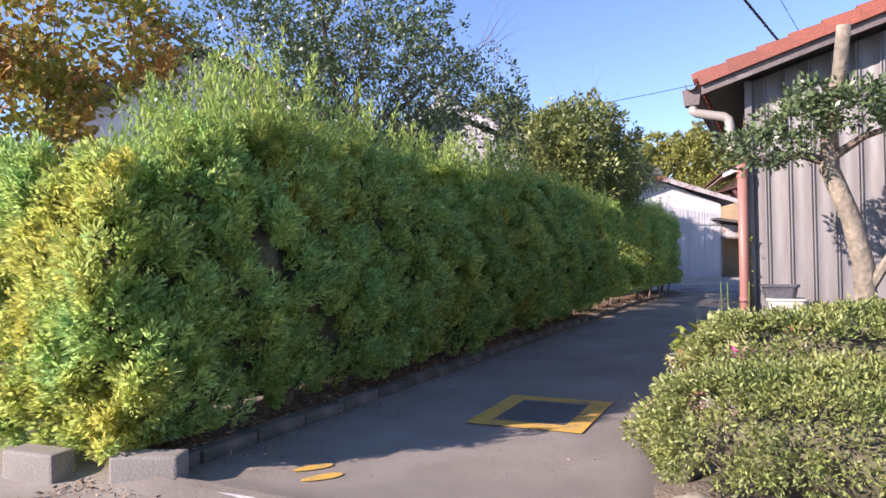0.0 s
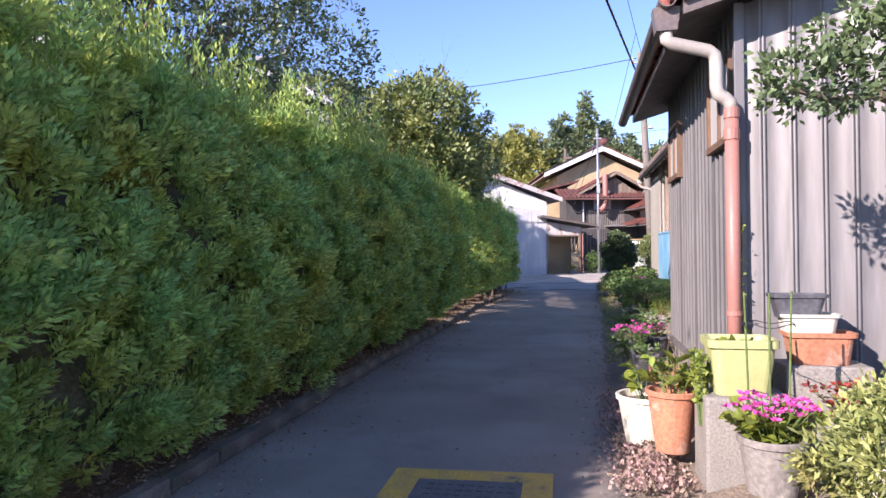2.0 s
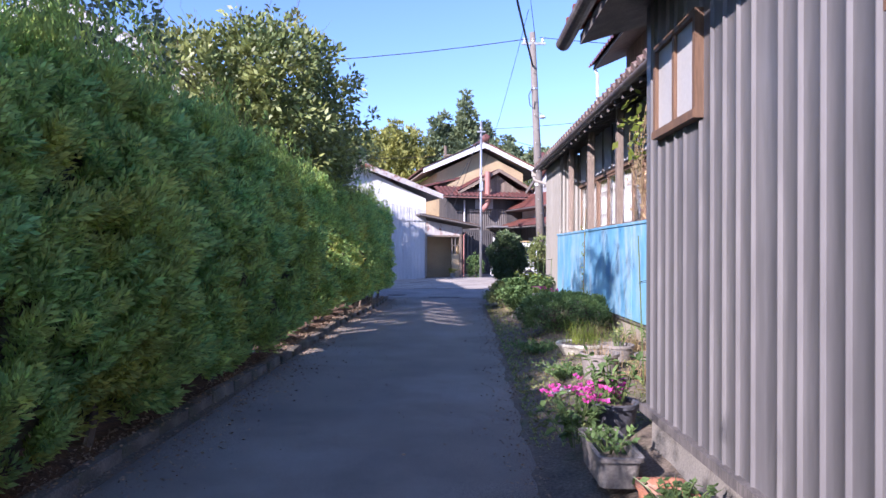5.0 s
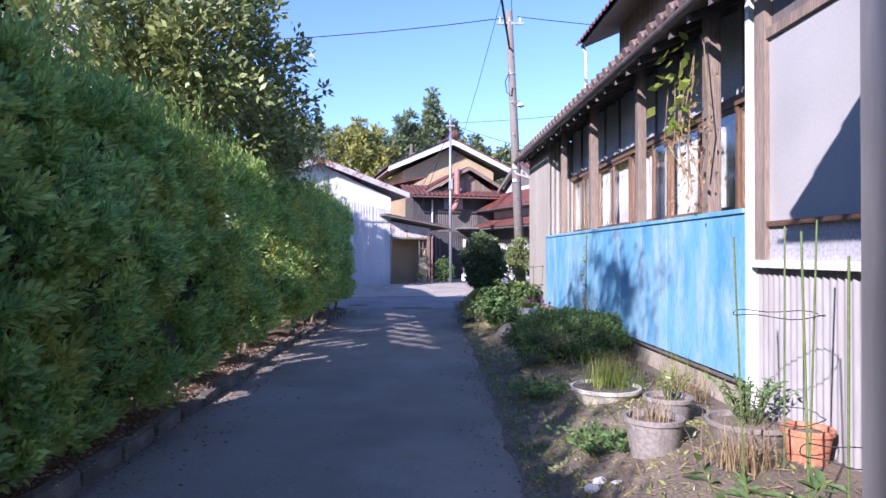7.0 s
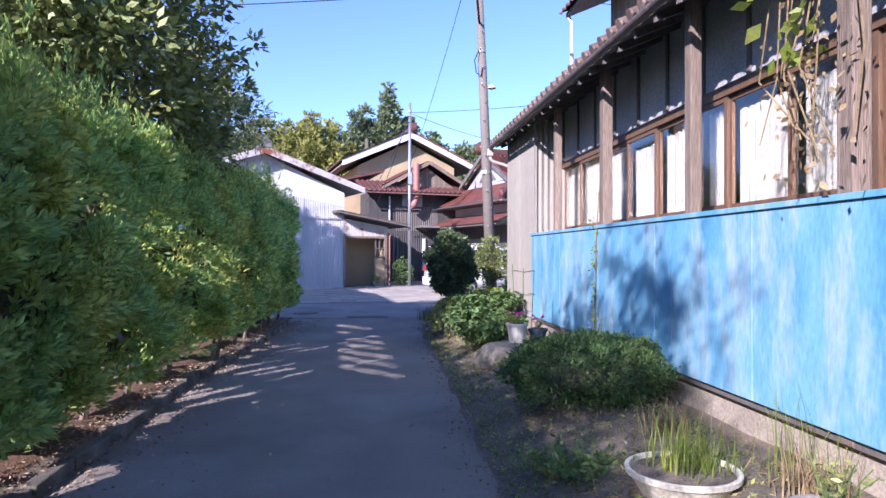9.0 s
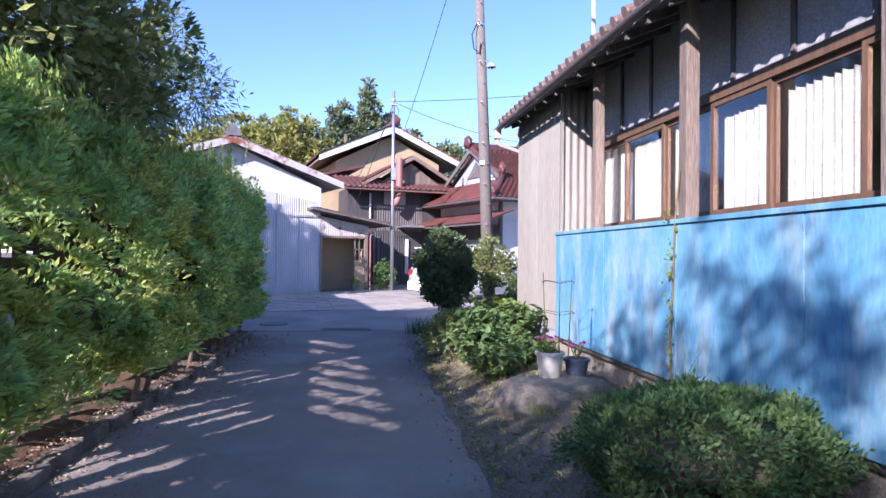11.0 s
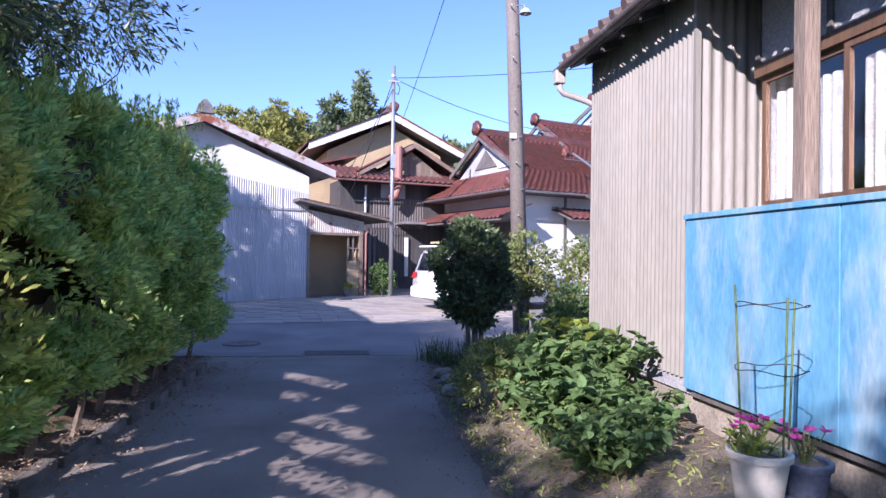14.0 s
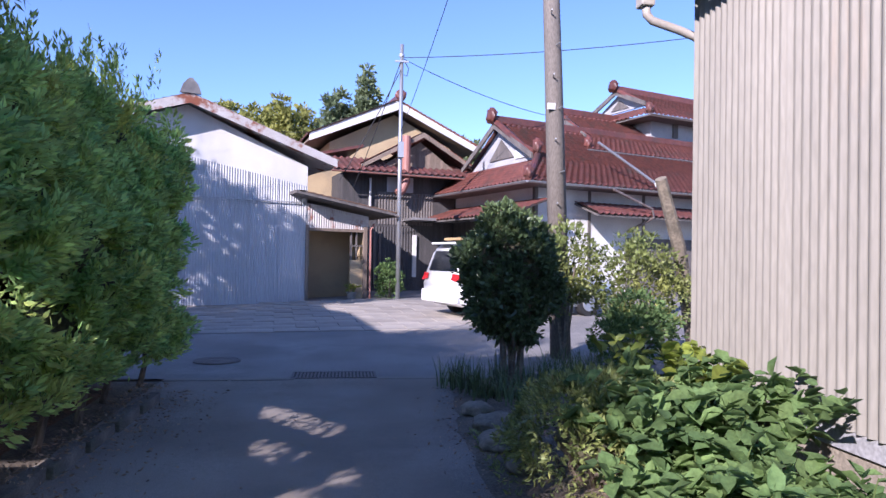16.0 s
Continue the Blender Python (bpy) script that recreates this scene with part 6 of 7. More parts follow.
def plant(name, at, spread, height, count, size, aspect, mat, label, stalks=8, stalk_mat=None, droop=0.0, cat="plant", group="", flowers=None, ball=True):
    """Stalks fanning from a foot, with leaves along their upper halves; flowers: (material, count, size)."""
    ob = thing(name, label, cat, at, group=group)
    P, D, tops = [], [], []
    bm = bmesh.new()
    for i in range(stalks):
        a = RNG.uniform(0, math.tau)
        q = spread * math.sqrt(RNG.uniform(0.02, 1))
        top = Vector((q * math.cos(a), q * math.sin(a), height * RNG.uniform(0.65, 1.05) - droop * q))
        foot_p = Vector((top.x * 0.25, top.y * 0.25, 0))
        mid = foot_p.lerp(top, 0.55) + Vector((0, 0, height * 0.12))
        tube(bm, [foot_p, mid, top], [0.005, 0.004, 0.0025], 4, cap=False)
        tops.append(top)
        m = max(1, count // stalks)
        t = RNG.uniform(0.25, 1.02, m)
        for tt in t:
            b = foot_p.lerp(mid, min(1, tt / 0.55)) if tt < 0.55 else mid.lerp(top, (tt - 0.55) / 0.45)
            P.append(tuple(b))
            D.append((RNG.normal(0, 1), RNG.normal(0, 1), RNG.normal(0.25, 0.4)))
    part("stalk_growth", bm, stalk_mat or STAKE, ob)
    tagged(ob.children[-1], kind="stuff")
    if P:
        leaves("leaves", np.array(P), np.array(D), size, aspect, mat, ob, 0.3, oval=size > 0.065)
    if flowers:
        fm, fn, fs = flowers
        for i in range(fn):
            a, q = RNG.uniform(0, math.tau), spread * math.sqrt(RNG.uniform(0, 1)) * 0.9
            z = height * RNG.uniform(1.0, 1.35)
            m = 7
            c = np.tile((q * math.cos(a), q * math.sin(a), z), (m, 1))
            part("flower_stem", tube(bmesh.new(), [(q * 0.4 * math.cos(a), q * 0.4 * math.sin(a), height * 0.4), tuple(c[0])], 0.003, 4), STAKE, ob)
            ang = np.arange(m) * math.tau / m
            leaves("flower", c, np.stack([np.cos(ang), np.sin(ang), np.full(m, 0.5)], 1), fs, 0.75, fm, ob, 0.2, kind="")
    return ob


def tuft(name, at, spread, height, count, mat, label, width=0.012, droop=0.5, cat="grass"):
    """A tuft of arching blades."""
    V, Fc = [], []
    for i in range(count):
        a = RNG.uniform(0, math.tau)
        fx, fy = RNG.normal(0, spread * 0.35, 2)
        L, out = height * RNG.uniform(0.5, 1.15), RNG.uniform(0.1, 1.0) * droop
        dx, dy = math.cos(a), math.sin(a)
        b = len(V)
        for k in range(5):
            t = k / 4
            r, z = out * L * t * t * 1.1, L * (t - 0.45 * out * t * t)
            w = width * (1 - t * 0.9) * 0.5
            V += [(fx + dx * r - dy * w, fy + dy * r + dx * w, z), (fx + dx * r + dy * w, fy + dy * r - dx * w, z)]
        for k in range(4):
            Fc.append((b + 2 * k, b + 2 * k + 1, b + 2 * k + 3, b + 2 * k + 2))
    ob = mesh(name, V, Fc, mat)
    ob.location = at
    return tagged(ob, label, cat, kind="stuff")


def stakes(name, at, r, height, rings, label, n=3, phase=0.3):
    ob = thing(name, label, "plant support", at)
    for i in range(n):
        a = phase + i * math.tau / n
        part("stake", tube(bmesh.new(), [(r * 0.8 * math.cos(a), r * 0.8 * math.sin(a), -0.05), (r * 1.05 * math.cos(a), r * 1.05 * math.sin(a), height * RNG.uniform(0.94, 1.04))], 0.006, 7), STAKE, ob)
    for z in rings:
        pts = [(r * 1.02 * math.cos(k * math.tau / 24), r * 1.02 * math.sin(k * math.tau / 24), z + 0.01 * math.sin(k)) for k in range(25)]
        part("wire_ring", tube(bmesh.new(), pts, 0.003, 5, cap=False), BLACK, ob)
    return ob


GZ = ground_z
blk = part("concrete_block", boxes((-0.24, 0.26, -0.2, 0.2, -0.1, 0.52), bevel=0.02), CONCRETE)
blk.location = (0.02, 6.97, 0.1)
tagged(blk, "mossy concrete block under the yellow planter", "block")
pot("square_planter", (0.01, 6.95, 0.622), 0.8, 1.0, 0.34, LIMEPOT, "pale yellow square plastic planter on a concrete block", square=(0.19, 0.155))
plant("planter_weed", (0.01, 6.95, 0.84), 0.12, 0.12, 60, 0.06, 0.7, LIMELEAF, "small green seedlings inside the yellow planter", 6)
plant("trailing_creeper", (-0.22, 6.9, 0.42), 0.08, 0.5, 420, 0.035, 0.8, LIMELEAF, "yellow-green creeper hanging beside the yellow planter", 14, droop=0.4)
pot("terracotta_trough", (0.53, 7.16, 0.78), 0.85, 1.0, 0.2, TERRA, "terracotta rectangular trough below a stack of planters", square=(0.19, 0.12))
pot("white_trough", (0.47, 7.16, 0.955), 0.85, 1.0, 0.14, WHITEPOT, "white plastic trough stacked on a terracotta one", square=(0.165, 0.11))
pot("dark_trough", (0.41, 7.16, 1.07), 0.8, 1.0, 0.15, DARKPOT, "dark grey plastic trough on top of the stack", square=(0.155, 0.1))
blk2 = part("concrete_block", boxes((-0.25, 0.25, -0.15, 0.15, -0.1, 0.52), bevel=0.015), CONCRETE)
blk2.location = (0.55, 7.16, 0.26)
tagged(blk2, "concrete block under the stacked troughs", "block")
pot("terracotta_pot", (-0.34, 7.3, 0.14), 0.11, 0.165, 0.42, TERRA, "weathered terracotta pot with yellowing plants")
plant("potted_plant", (-0.34, 7.3, 0.5), 0.22, 0.34, 46, 0.11, 0.6, LIMELEAF, "yellow and green broad leaves in a terracotta pot", 12)
tuft("dry_stalks", (-0.26, 7.34, 0.5), 0.2, 0.42, 40, DRYGRASS, "dry straw stalks in the terracotta pot", 0.006, 0.4)
pot("cream_pot", (-0.48, 7.68, 0.08), 0.14, 0.2, 0.36, CREAMPOT, "cracked cream pot beside the terracotta one")
plant("potted_plant", (-0.48, 7.68, 0.4), 0.2, 0.26, 30, 0.1, 0.6, LIMELEAF, "yellow broad leaves in a cream pot", 8)
pot("grey_pot", (0.03, 6.35, 0.22), 0.12, 0.16, 0.3, GREYPOT, "grey pot overflowing with pink flowers")
plant("pink_flower_plant", (0.03, 6.35, 0.45), 0.25, 0.2, 240, 0.075, 0.85, LIMELEAF, "bright green round leaves with pink blossoms", 30, flowers=(PINKFLOWER, 40, 0.032))
stakes("plant_stakes", (0.05, 6.45, 0.3), 0.13, 0.95, (0.4, 0.8), "three green stakes with wire rings in the flower pot")
plant("red_leaved_plant", (0.62, 6.72, 0.42), 0.3, 0.34, 420, 0.045, 0.6, REDLEAF, "low plant with dense dark red leaves", 26)
pot("cream_pot", (0.62, 6.35, 0.18), 0.16, 0.2, 0.32, CREAMPOT, "weathered cream pot of grassy herbs")
tuft("herb_tuft", (0.62, 6.35, 0.45), 0.22, 0.22, 120, BROADLEAF, "fine green herb blades in a cream pot", 0.006, 0.7)
# pinkish ground cover beside the lane
n = 5200
px_, py_ = RNG.normal(0, 0.13, n), RNG.uniform(6.7, 9.6, n)
ex = np.array([curve(RIGHT, v) for v in py_]) + 0.14 + px_
PALEPINK = material("stonecrop_leaf", (0.42, 0.26, 0.24), (0.28, 0.22, 0.16), 9, 0.8, island=0.45, thin=0.2)
g = leaves("stonecrop", np.stack([ex, py_, np.full(n, 0.02) + np.clip(0.12 - np.abs(px_) * 0.4, 0, 1) * RNG.uniform(0, 1, n)], 1), np.stack([RNG.normal(0, 1, n), RNG.normal(0, 1, n), np.full(n, 0.9)], 1), 0.035, 0.6, PALEPINK)
tagged(g, "pinkish stonecrop creeping over the lane edge", "ground cover")
# troughs along the shed wall
for i, (x, y, m, c) in enumerate(((-0.1, 8.75, WHITEPOT, LIMELEAF), (-0.1, 9.6, TERRA, BROADLEAF), (-0.2, 10.6, GREYPOT, BROADLEAF))):
    pot("trough", (x, y, 0.12), 0.88, 1.0, 0.2, m, "long plastic trough of seedlings along the shed", square=(0.13, 0.32), group="troughs by the shed")
    plant("seedlings", (x, y, 0.26), 0.24, 0.14, 160, 0.05, 0.5, c, "short green seedlings in a trough", 20)
plant("pink_flower_plant", (-0.3, 11.2, 0.12), 0.34, 0.34, 160, 0.08, 0.5, BROADLEAF, "leggy plant with pink flowers beside the lane", 18, flowers=(PINKFLOWER, 30, 0.034))
pot("dark_pot", (0.02, 11.4, 0.15), 0.14, 0.19, 0.26, DARKPOT, "dark plastic pot of mixed leaves by the shed corner")
plant("mixed_plant", (0.02, 11.4, 0.35), 0.25, 0.4, 120, 0.08, 0.4, BROADLEAF, "upright green leaves in a dark pot", 16)
# pots and plants in front of the veranda
pot("grey_pot", (0.42, 13.6, 0.1), 0.16, 0.205, 0.34, GREYPOT, "grey ceramic pot of withered stems")
tuft("dry_stalks", (0.42, 13.6, 0.38), 0.25, 0.28, 50, DRYGRASS, "withered stems in a grey pot", 0.007, 0.5)
pot("grey_pot", (0.78, 14.25, 0.14), 0.14, 0.19, 0.3, GREYPOT, "grey pot of bare stalks behind another")
plant("bare_plant", (0.78, 14.25, 0.4), 0.2, 0.3, 60, 0.05, 0.4, AZALEA, "sparse small leaves in a grey pot", 12)
pot("bowl_pot", (0.55, 15.25, 0.12), 0.22, 0.33, 0.2, CREAMPOT, "wide shallow cream bowl of yellow grass")
tuft("yellow_grass", (0.62, 15.3, 0.28), 0.34, 0.4, 170, LIMELEAF, "yellow-green grass in a shallow bowl", 0.01, 0.8)
pot("bowl_pot", (1.1, 13.55, 0.14), 0.18, 0.29, 0.28, GREYPOT, "round grey-green bowl with a leafy shrub")
plant("leafy_plant", (1.1, 13.55, 0.38), 0.3, 0.36, 380, 0.05, 0.35, BROADLEAF, "fine-leaved green plant in a bowl", 26)
stakes("plant_stakes", (0.86, 12.75, 0.15), 0.24, 1.62, (0.5, 1.1), "three tall green stakes tied with wire", phase=0.9)
stakes("plant_stakes", (0.58, 11.75, 0.12), 0.16, 1.55, (0.6,), "tall green stakes beside the shed corner", phase=0.1)
plant("pink_flower_plant", (-0.02, 11.55, 0.08), 0.25, 0.34, 90, 0.08, 0.5, BROADLEAF, "pink flowers above sparse leaves near the lane", 14, flowers=(PINKFLOWER, 26, 0.04))
pot("terracotta_pot", (1.25, 13.1, 0.2), 0.11, 0.15, 0.28, TERRA, "terracotta pot by the white bay")
for x, y, s in ((0.75, 13.0, 0.3), (1.15, 14.9, 0.28), (0.9, 16.2, 0.3), (1.25, 19.3, 0.42), (1.2, 18.7, 0.34)):
    tuft("dry_grass", (x, y, GZ(x, y)), s, 0.34 if y < 19 else 0.45, 150, DRYGRASS, "clump of dry straw-coloured grass on the soil", 0.008, 0.9)
tuft("arching_grass", (1.2, 18.6, GZ(1.2, 18.6)), 0.25, 0.75, 60, BROADLEAF, "long arching green blades against the blue boards", 0.012, 0.9)
tuft("tall_weed", (1.28, 15.2, GZ(1.28, 15.2)), 0.4, 0.6, 60, LIMELEAF, "thin yellow-green weeds below the blue boards", 0.006, 0.5)
tuft("dry_grass", (0.4, 19.9, GZ(0.4, 19.9)), 0.2, 0.22, 70, LIMELEAF, "yellow grass beside the flat rock", 0.008, 0.8)
shrub("low_shrub", (0.72, 17.55, GZ(0.72, 17.55) - 0.05), (0.72, 0.62, 0.30), 20000, 0.042, 0.42, BROADLEAF, "low spreading dark green shrub on the bank", 4, 5, 24, 0.09)
plant("ground_cover", (0.05, 15.9, 0.03), 0.42, 0.2, 700, 0.055, 0.45, BROADLEAF, "low leafy ground cover at the lane edge", 60)
plant("ground_cover", (0.12, 13.9, 0.05), 0.38, 0.2, 650, 0.055, 0.42, BROADLEAF, "low leafy ground cover beside the pots", 60)
for x, y in ((-0.05, 13.33), (-0.14, 13.2), (0.05, 13.26)):
    s = blob("white_stone", (0, 0, 0), (0.05, 0.04, 0.035), PLASTER, None, rough=0.3, seed=x * 9)
    s.location = (x, y, 0.06)
    tagged(s, "small white stone on the soil", "stone", "white stones")
rock = blob("flat_rock", (0, 0, 0), (0.66, 0.5, 0.34), STONE, None, rough=0.16, seed=3.3, flat=-0.25)
for v in rock.data.vertices:
    v.co.z = min(v.co.z, 0.2)
rock.location = (0.72, 20.3, 0.18)
tagged(rock, "flat-topped grey rock that carries two pots", "rock")
pot("white_pot", (0.70, 20.5, 0.36), 0.105, 0.145, 0.29, WHITEPOT, "white plastic pot standing on a flat rock")
plant("pink_flower_plant", (0.70, 20.5, 0.60), 0.2, 0.14, 90, 0.07, 0.3, LIMELEAF, "green leaves and pink flowers in a white pot", 18, flowers=(PINKFLOWER, 7, 0.036))
stakes("plant_stakes", (0.80, 20.55, 0.6), 0.17, 0.85, (0.45, 0.78), "green stakes with wire rings above the white pot")
pot("dark_pot", (1.03, 20.6, 0.36), 0.1, 0.13, 0.2, NAVYPOT, "dark blue plastic pot on the flat rock")
plant("pink_flower_plant", (1.03, 20.6, 0.52), 0.12, 0.16, 20, 0.05, 0.3, DRYGRASS, "withered stems with a few pink flowers", 10, flowers=(PINKFLOWER, 5, 0.04))
# vines
vine = thing("climbing_vine", "yellowing creeper climbing a board seam", "vine", (1.39, 19.2, 0.4))
part("stem", tube(bmesh.new(), [(0, -0.02, 0), (-0.01, 0.02, 0.5), (0.0, -0.01, 1.0), (0.0, -0.04, 1.55), (0.02, -0.08, 2.0)], 0.009, 6), DRYGRASS, vine)
t = RNG.uniform(0, 1, 60)
leaves("leaves", np.stack([RNG.normal(-0.02, 0.015, 60), RNG.normal(0, 0.035, 60), t * 1.7], 1), np.stack([np.full(60, -0.6), RNG.normal(0, 1, 60), RNG.normal(-0.3, 0.5, 60)], 1), 0.05, 0.7, LIMELEAF, vine, 0.3)
vine = thing("hanging_vine", "withered creeper hanging round a veranda post", "vine", (1.36, 15.1, 1.9))
for i in range(9):
    y0 = RNG.normal(0, 0.22)
    part("stem", tube(bmesh.new(), [(RNG.normal(0, 0.04), y0, RNG.uniform(1.3, 1.7)), (RNG.normal(-0.05, 0.05), y0 + RNG.normal(0, 0.1), 0.9), (RNG.normal(0, 0.05), y0 + RNG.normal(0, 0.15), RNG.uniform(0.1, 0.5))], 0.006, 5), DRYGRASS, vine)
t = RNG.uniform(0.9, 1.75, 60)
leaves("leaves", np.stack([RNG.normal(-0.08, 0.08, 60), RNG.normal(0.1, 0.16, 60), t], 1), np.stack([np.full(60, -0.5), RNG.normal(0, 1, 60), RNG.normal(-0.5, 0.5, 60)], 1), 0.12, 0.6, LIMELEAF, vine, 0.3)
leaves("dry_leaves", np.stack([RNG.normal(-0.04, 0.08, 160), RNG.normal(0, 0.22, 160), RNG.uniform(0.15, 1.4, 160)], 1), np.stack([np.full(160, -0.3), RNG.normal(0, 1, 160), RNG.normal(-0.8, 0.5, 160)], 1), 0.06, 0.5, DRYGRASS, vine, 0.3)

# plants at the lane mouth
plant("hydrangea", (0.45, 21.75, 0.08), 0.5, 0.46, 850, 0.09, 0.6, BROADLEAF, "dark leafy bush beside the flat rock", 44, cat="shrub")
plant("hydrangea", (0.85, 22.3, 0.12), 0.5, 0.5, 700, 0.10, 0.65, BROADLEAF, "broad-leaved bush below the blue boards", 36, cat="shrub")
hyd = plant("hydrangea", (0.75, 23.3, 0.15), 0.85, 0.72, 1500, 0.115, 0.7, BROADLEAF, "broad-leaved hydrangea bush below the corrugated wall", 60, cat="shrub")
plant("hydrangea", (0.35, 22.6, 0.1), 0.6, 0.58, 1100, 0.10, 0.65, BROADLEAF, "dark leafy bush spreading over the lane edge", 46, cat="shrub")
plant("hydrangea", (1.0, 24.2, 0.15), 0.6, 0.8, 650, 0.12, 0.7, LIMELEAF, "sunlit yellow-green broad leaves by the wall", 34, cat="shrub")
shrub("fine_leaved_shrub", (0.35, 23.9, 0.05), (0.55, 0.6, 0.34), 9000, 0.05, 0.35, AZALEA, "loose fine-leaved shrub at the lane edge", 7, 5, 24, 0.1, core=0.5)
cam_tree = thing("clipped_camellia", "clipped round camellia on several pale stems", "shrub", (0.62, 27.25, 0.0))
for i in range(6):
    a = i * 1.05
    part("stem", tube(bmesh.new(), [(0.10 * math.cos(a), 0.10 * math.sin(a), -0.03), (0.12 * math.cos(a + 0.5), 0.12 * math.sin(a + 0.5), 0.5), (0.3 * math.cos(a), 0.3 * math.sin(a), 1.15)], [0.04, 0.03, 0.018], 7), PALEBARK if i % 2 else BARK, cam_tree)
# dark blob in place of the camellia's inner shade
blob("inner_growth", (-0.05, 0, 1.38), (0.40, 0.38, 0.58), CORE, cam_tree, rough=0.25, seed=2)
d = unit(RNG.normal(0, 1, (700, 3)))
P = d * np.array([0.56, 0.54, 0.80]) * RNG.uniform(0.75, 1.0, (700, 1)) * (1 + 0.12 * np.sin(d[:, :1] * 5) * np.sin(d[:, 2:] * 6)) + np.array([-0.05, 0, 1.36])
p, dd = puffs(P, d, RNG.uniform(0.06, 0.12, 700), 20)
leaves("foliage", p, dd, 0.075, 0.5, HOLLY, cam_tree, 0.5)
def loose(name, at, c, r, m, mat, label, stems, size=0.07):
    ob = thing(name, label, "shrub", at)
    for i in range(stems):
        a = i * 2.4
        part("stem", tube(bmesh.new(), [(0, 0, 0), (0.12 * math.cos(a), 0.12 * math.sin(a), c[2] * 0.6), (0.35 * math.cos(a), 0.35 * math.sin(a), c[2])], [0.028, 0.02, 0.01], 6), PALEBARK, ob)
    d = unit(RNG.normal(0, 1, (m, 3)))
    P = np.array(c) + d * np.array(r) * RNG.uniform(0.4, 1.05, (m, 1))
    p, dd = puffs(P, d, RNG.uniform(0.07, 0.13, m), 18)
    leaves("foliage", p, dd, size, 0.5, mat, ob, 0.5)
loose("camellia", (1.9, 29.1, 0.0), (0, 0, 1.45), (0.55, 0.5, 0.62), 210, OLIVE, "loose camellia with pale stems beside the pole", 5)
loose("garden_shrub", (3.0, 28.9, 0.0), (0, 0, 1.1), (0.7, 0.6, 0.85), 330, OLIVE, "yellowing garden shrub behind the house corner", 5)
loose("garden_shrub", (2.3, 27.6, 0.0), (0, 0, 0.6), (0.5, 0.5, 0.5), 180, BROADLEAF, "low green shrub by the house corner", 4)
loose("weed_bush", (0.05, 41.0, 0.2), (0, 0, 0.6), (0.45, 0.3, 0.6), 110, BROADLEAF, "sunlit weeds at the foot of the steel pole", 4, 0.1)
stump = part("pruned_trunk", tube(bmesh.new(), [(4.3, 29.6, 0), (3.6, 28.9, 1.8), (3.15, 28.6, 2.75)], [0.12, 0.1, 0.085], 9), PALEBARK)
tagged(stump, "leaning pruned trunk with a cut top", "tree trunk")
for x, y, h in ((0.25, 26.9, 0.45), (0.1, 27.5, 0.4), (0.9, 26.5, 0.5), (1.2, 26.9, 0.45), (0.5, 26.2, 0.35), (1.7, 27.4, 0.5), (0.8, 27.9, 0.4), (2.4, 28.4, 0.5)):
    tuft("lilyturf", (x, y, GZ(x, y)), 0.38, h, 130, HOLLY, "clump of dark strap-leaved lilyturf", 0.02, 0.9)
for x, y, r in ((0.0, 26.2, 0.16), (0.05, 25.6, 0.2), (-0.05, 25.0, 0.18), (0.35, 25.5, 0.2), (0.0, 24.4, 0.15), (0.3, 24.9, 0.14)):
    s = blob("edging_stone", (0, 0, 0), (r, r * 1.3, r * 0.5), STONE, None, rough=0.3, seed=y)
    s.location = (x, y, 0.03)
    tagged(s, "flat mossy edging stone at the lane mouth", "stone", "lane edging stones")
n = 8000
py_ = RNG.uniform(11.5, 25.5, n)
px_ = np.array([curve(RIGHT, v) for v in py_]) + RNG.uniform(0.0, 1.45, n) ** 1.4
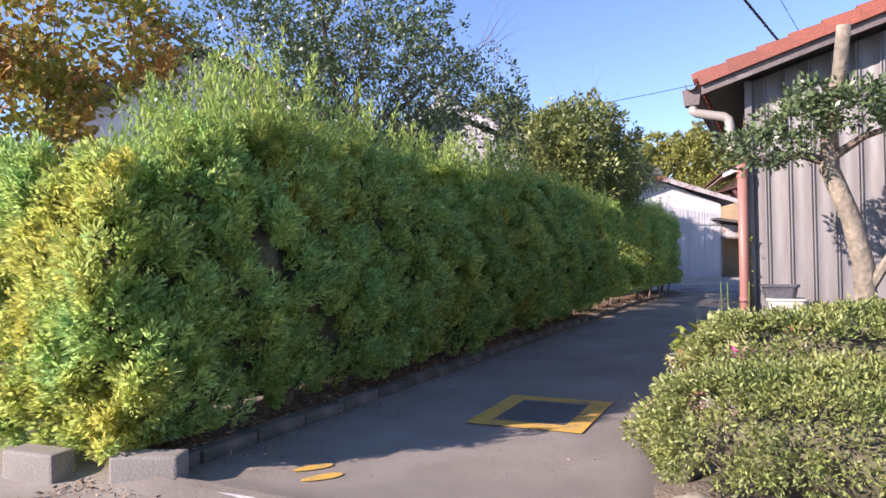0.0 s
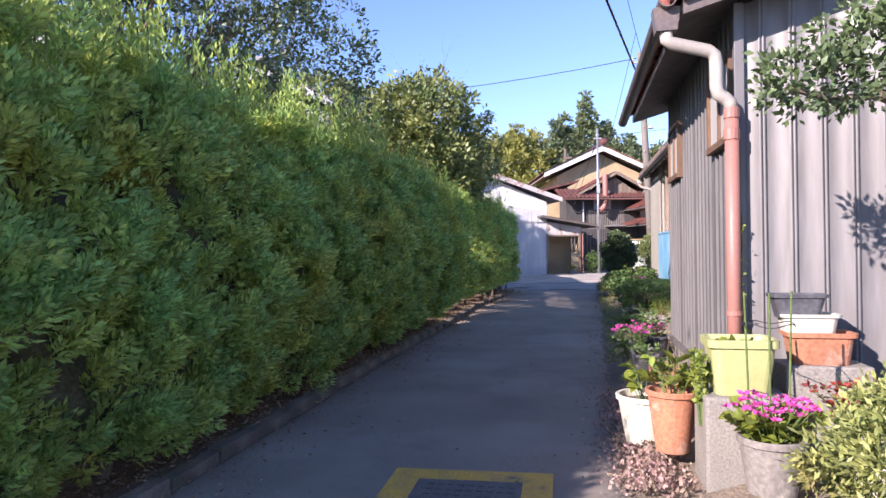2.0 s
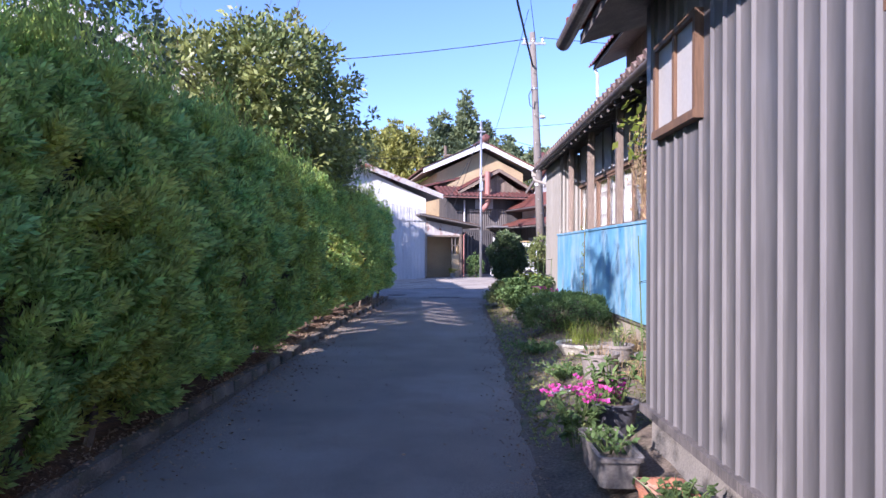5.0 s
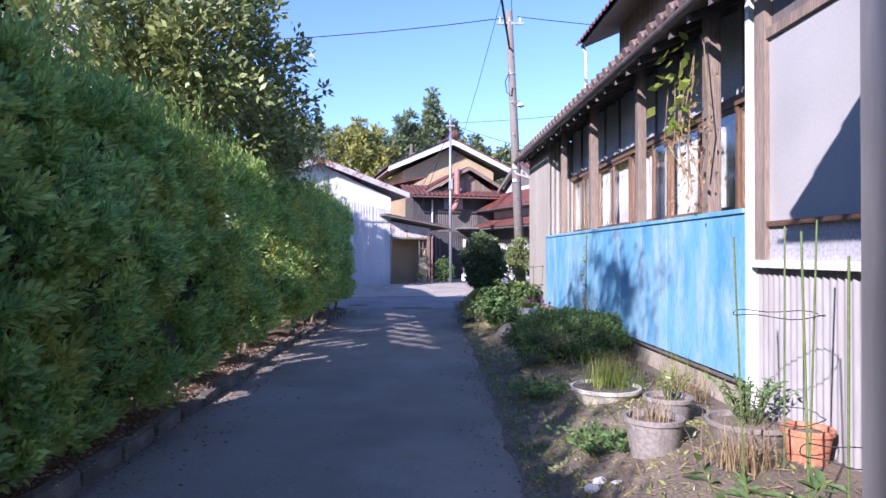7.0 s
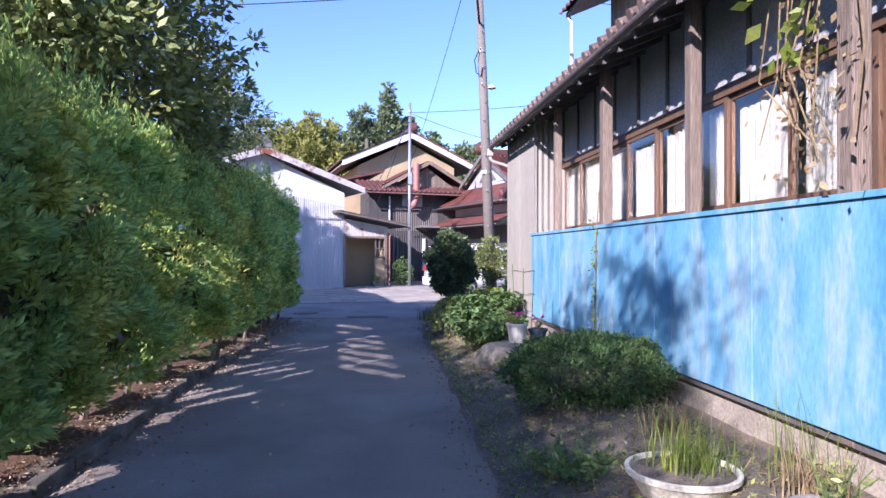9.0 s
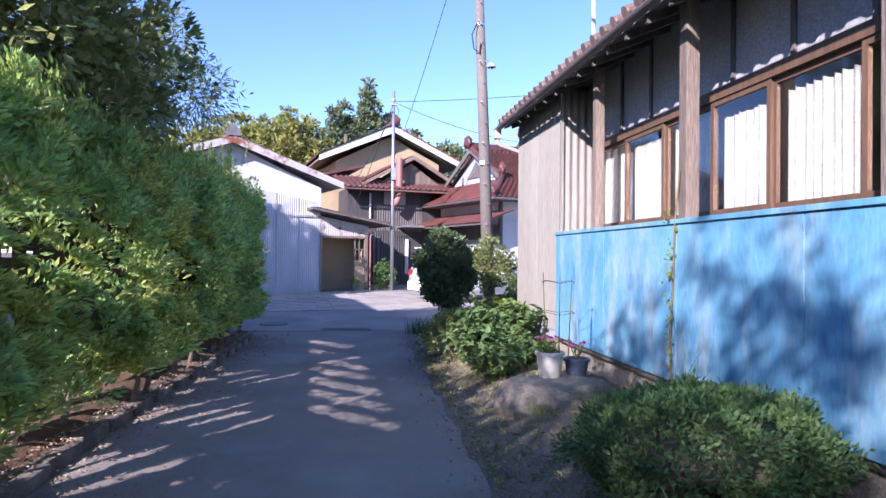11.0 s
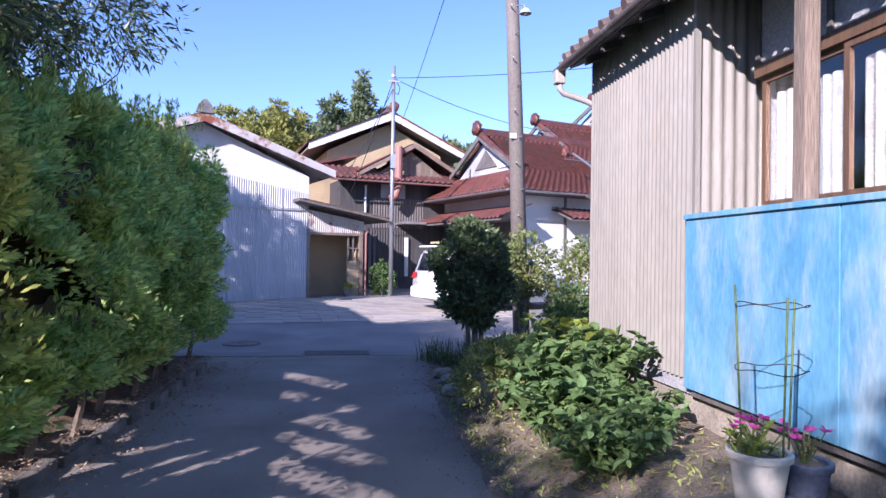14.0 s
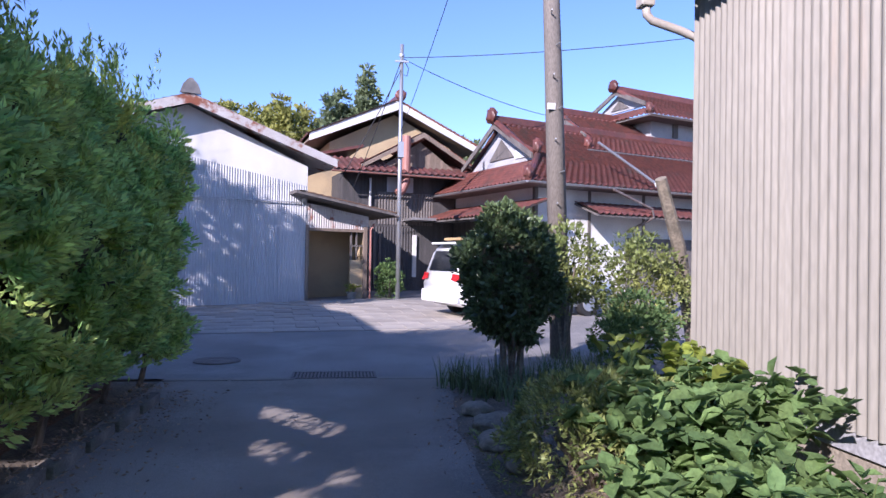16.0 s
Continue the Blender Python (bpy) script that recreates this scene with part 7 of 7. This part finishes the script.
pz = np.array([GZ(a, b) for a, b in zip(px_, py_)])
w = leaves("ground_weeds", np.stack([px_, py_, pz], 1), np.stack([RNG.normal(0, 1, n), RNG.normal(0, 1, n), RNG.uniform(0.1, 1.2, n)], 1), 0.045, 0.4, AZALEA)
tagged(w, "scattered weeds and clover on the bank", "weeds")
n = 3600
py_ = RNG.uniform(11.5, 25.5, n)
px_ = np.array([curve(RIGHT, v) for v in py_]) + RNG.uniform(0.0, 1.75, n)
pz = np.array([GZ(a, b) for a, b in zip(px_, py_)]) + 0.012
w = leaves("straw_litter", np.stack([px_, py_, pz], 1), np.stack([RNG.normal(0, 1, n), RNG.normal(0, 1, n), RNG.uniform(-0.05, 0.15, n)], 1), 0.11, 0.07, DRYGRASS)
tagged(w, "dry straw and twigs on the bank", "straw")
pot("small_pot", (-1.15, 40.55, 0.2), 0.12, 0.16, 0.22, GREYPOT, "small grey pot in the porch entrance")
plant("porch_plant", (-1.15, 40.55, 0.38), 0.25, 0.3, 60, 0.12, 0.5, LIMELEAF, "dry pale plant in the porch pot", 10)

# paving slabs in the sunny part of the yard
paving = thing("yard_paving", "pale weathered concrete slabs laid in the yard", "paving", (0, 0, 0), kind="structure")
slab = part("slab", boxes((-0.445, 0.445, -0.295, 0.295, -0.03, 0.012), bevel=0.006), PAVER, paving)
slab.matrix_basis = pose(-2.3, 33.2, court_z(-2.3, 33.2) + 0.004, 0, 0, 6)
u20 = Matrix.Rotation(radians(6), 4, "Z")
for i in range(-3, 7):
    for j in range(0, 13):
        q = u20 @ Vector((i * 0.9 + (0.45 if j % 2 else 0), j * 0.6, 0)) + Vector((-2.3, 33.2, 0))
        if i == 0 and j == 0 or q.y > 40.0 or q.x > 3:
            continue
        o = new("slab", slab.data)
        o.parent = paving
        h0 = court_z(q.x, q.y)
        tilt = (court_z(q.x, q.y + 0.3) - court_z(q.x, q.y - 0.3)) / 0.6
        o.matrix_basis = pose(q.x, q.y, h0 + 0.004, math.degrees(math.atan(tilt)), 0, 6)
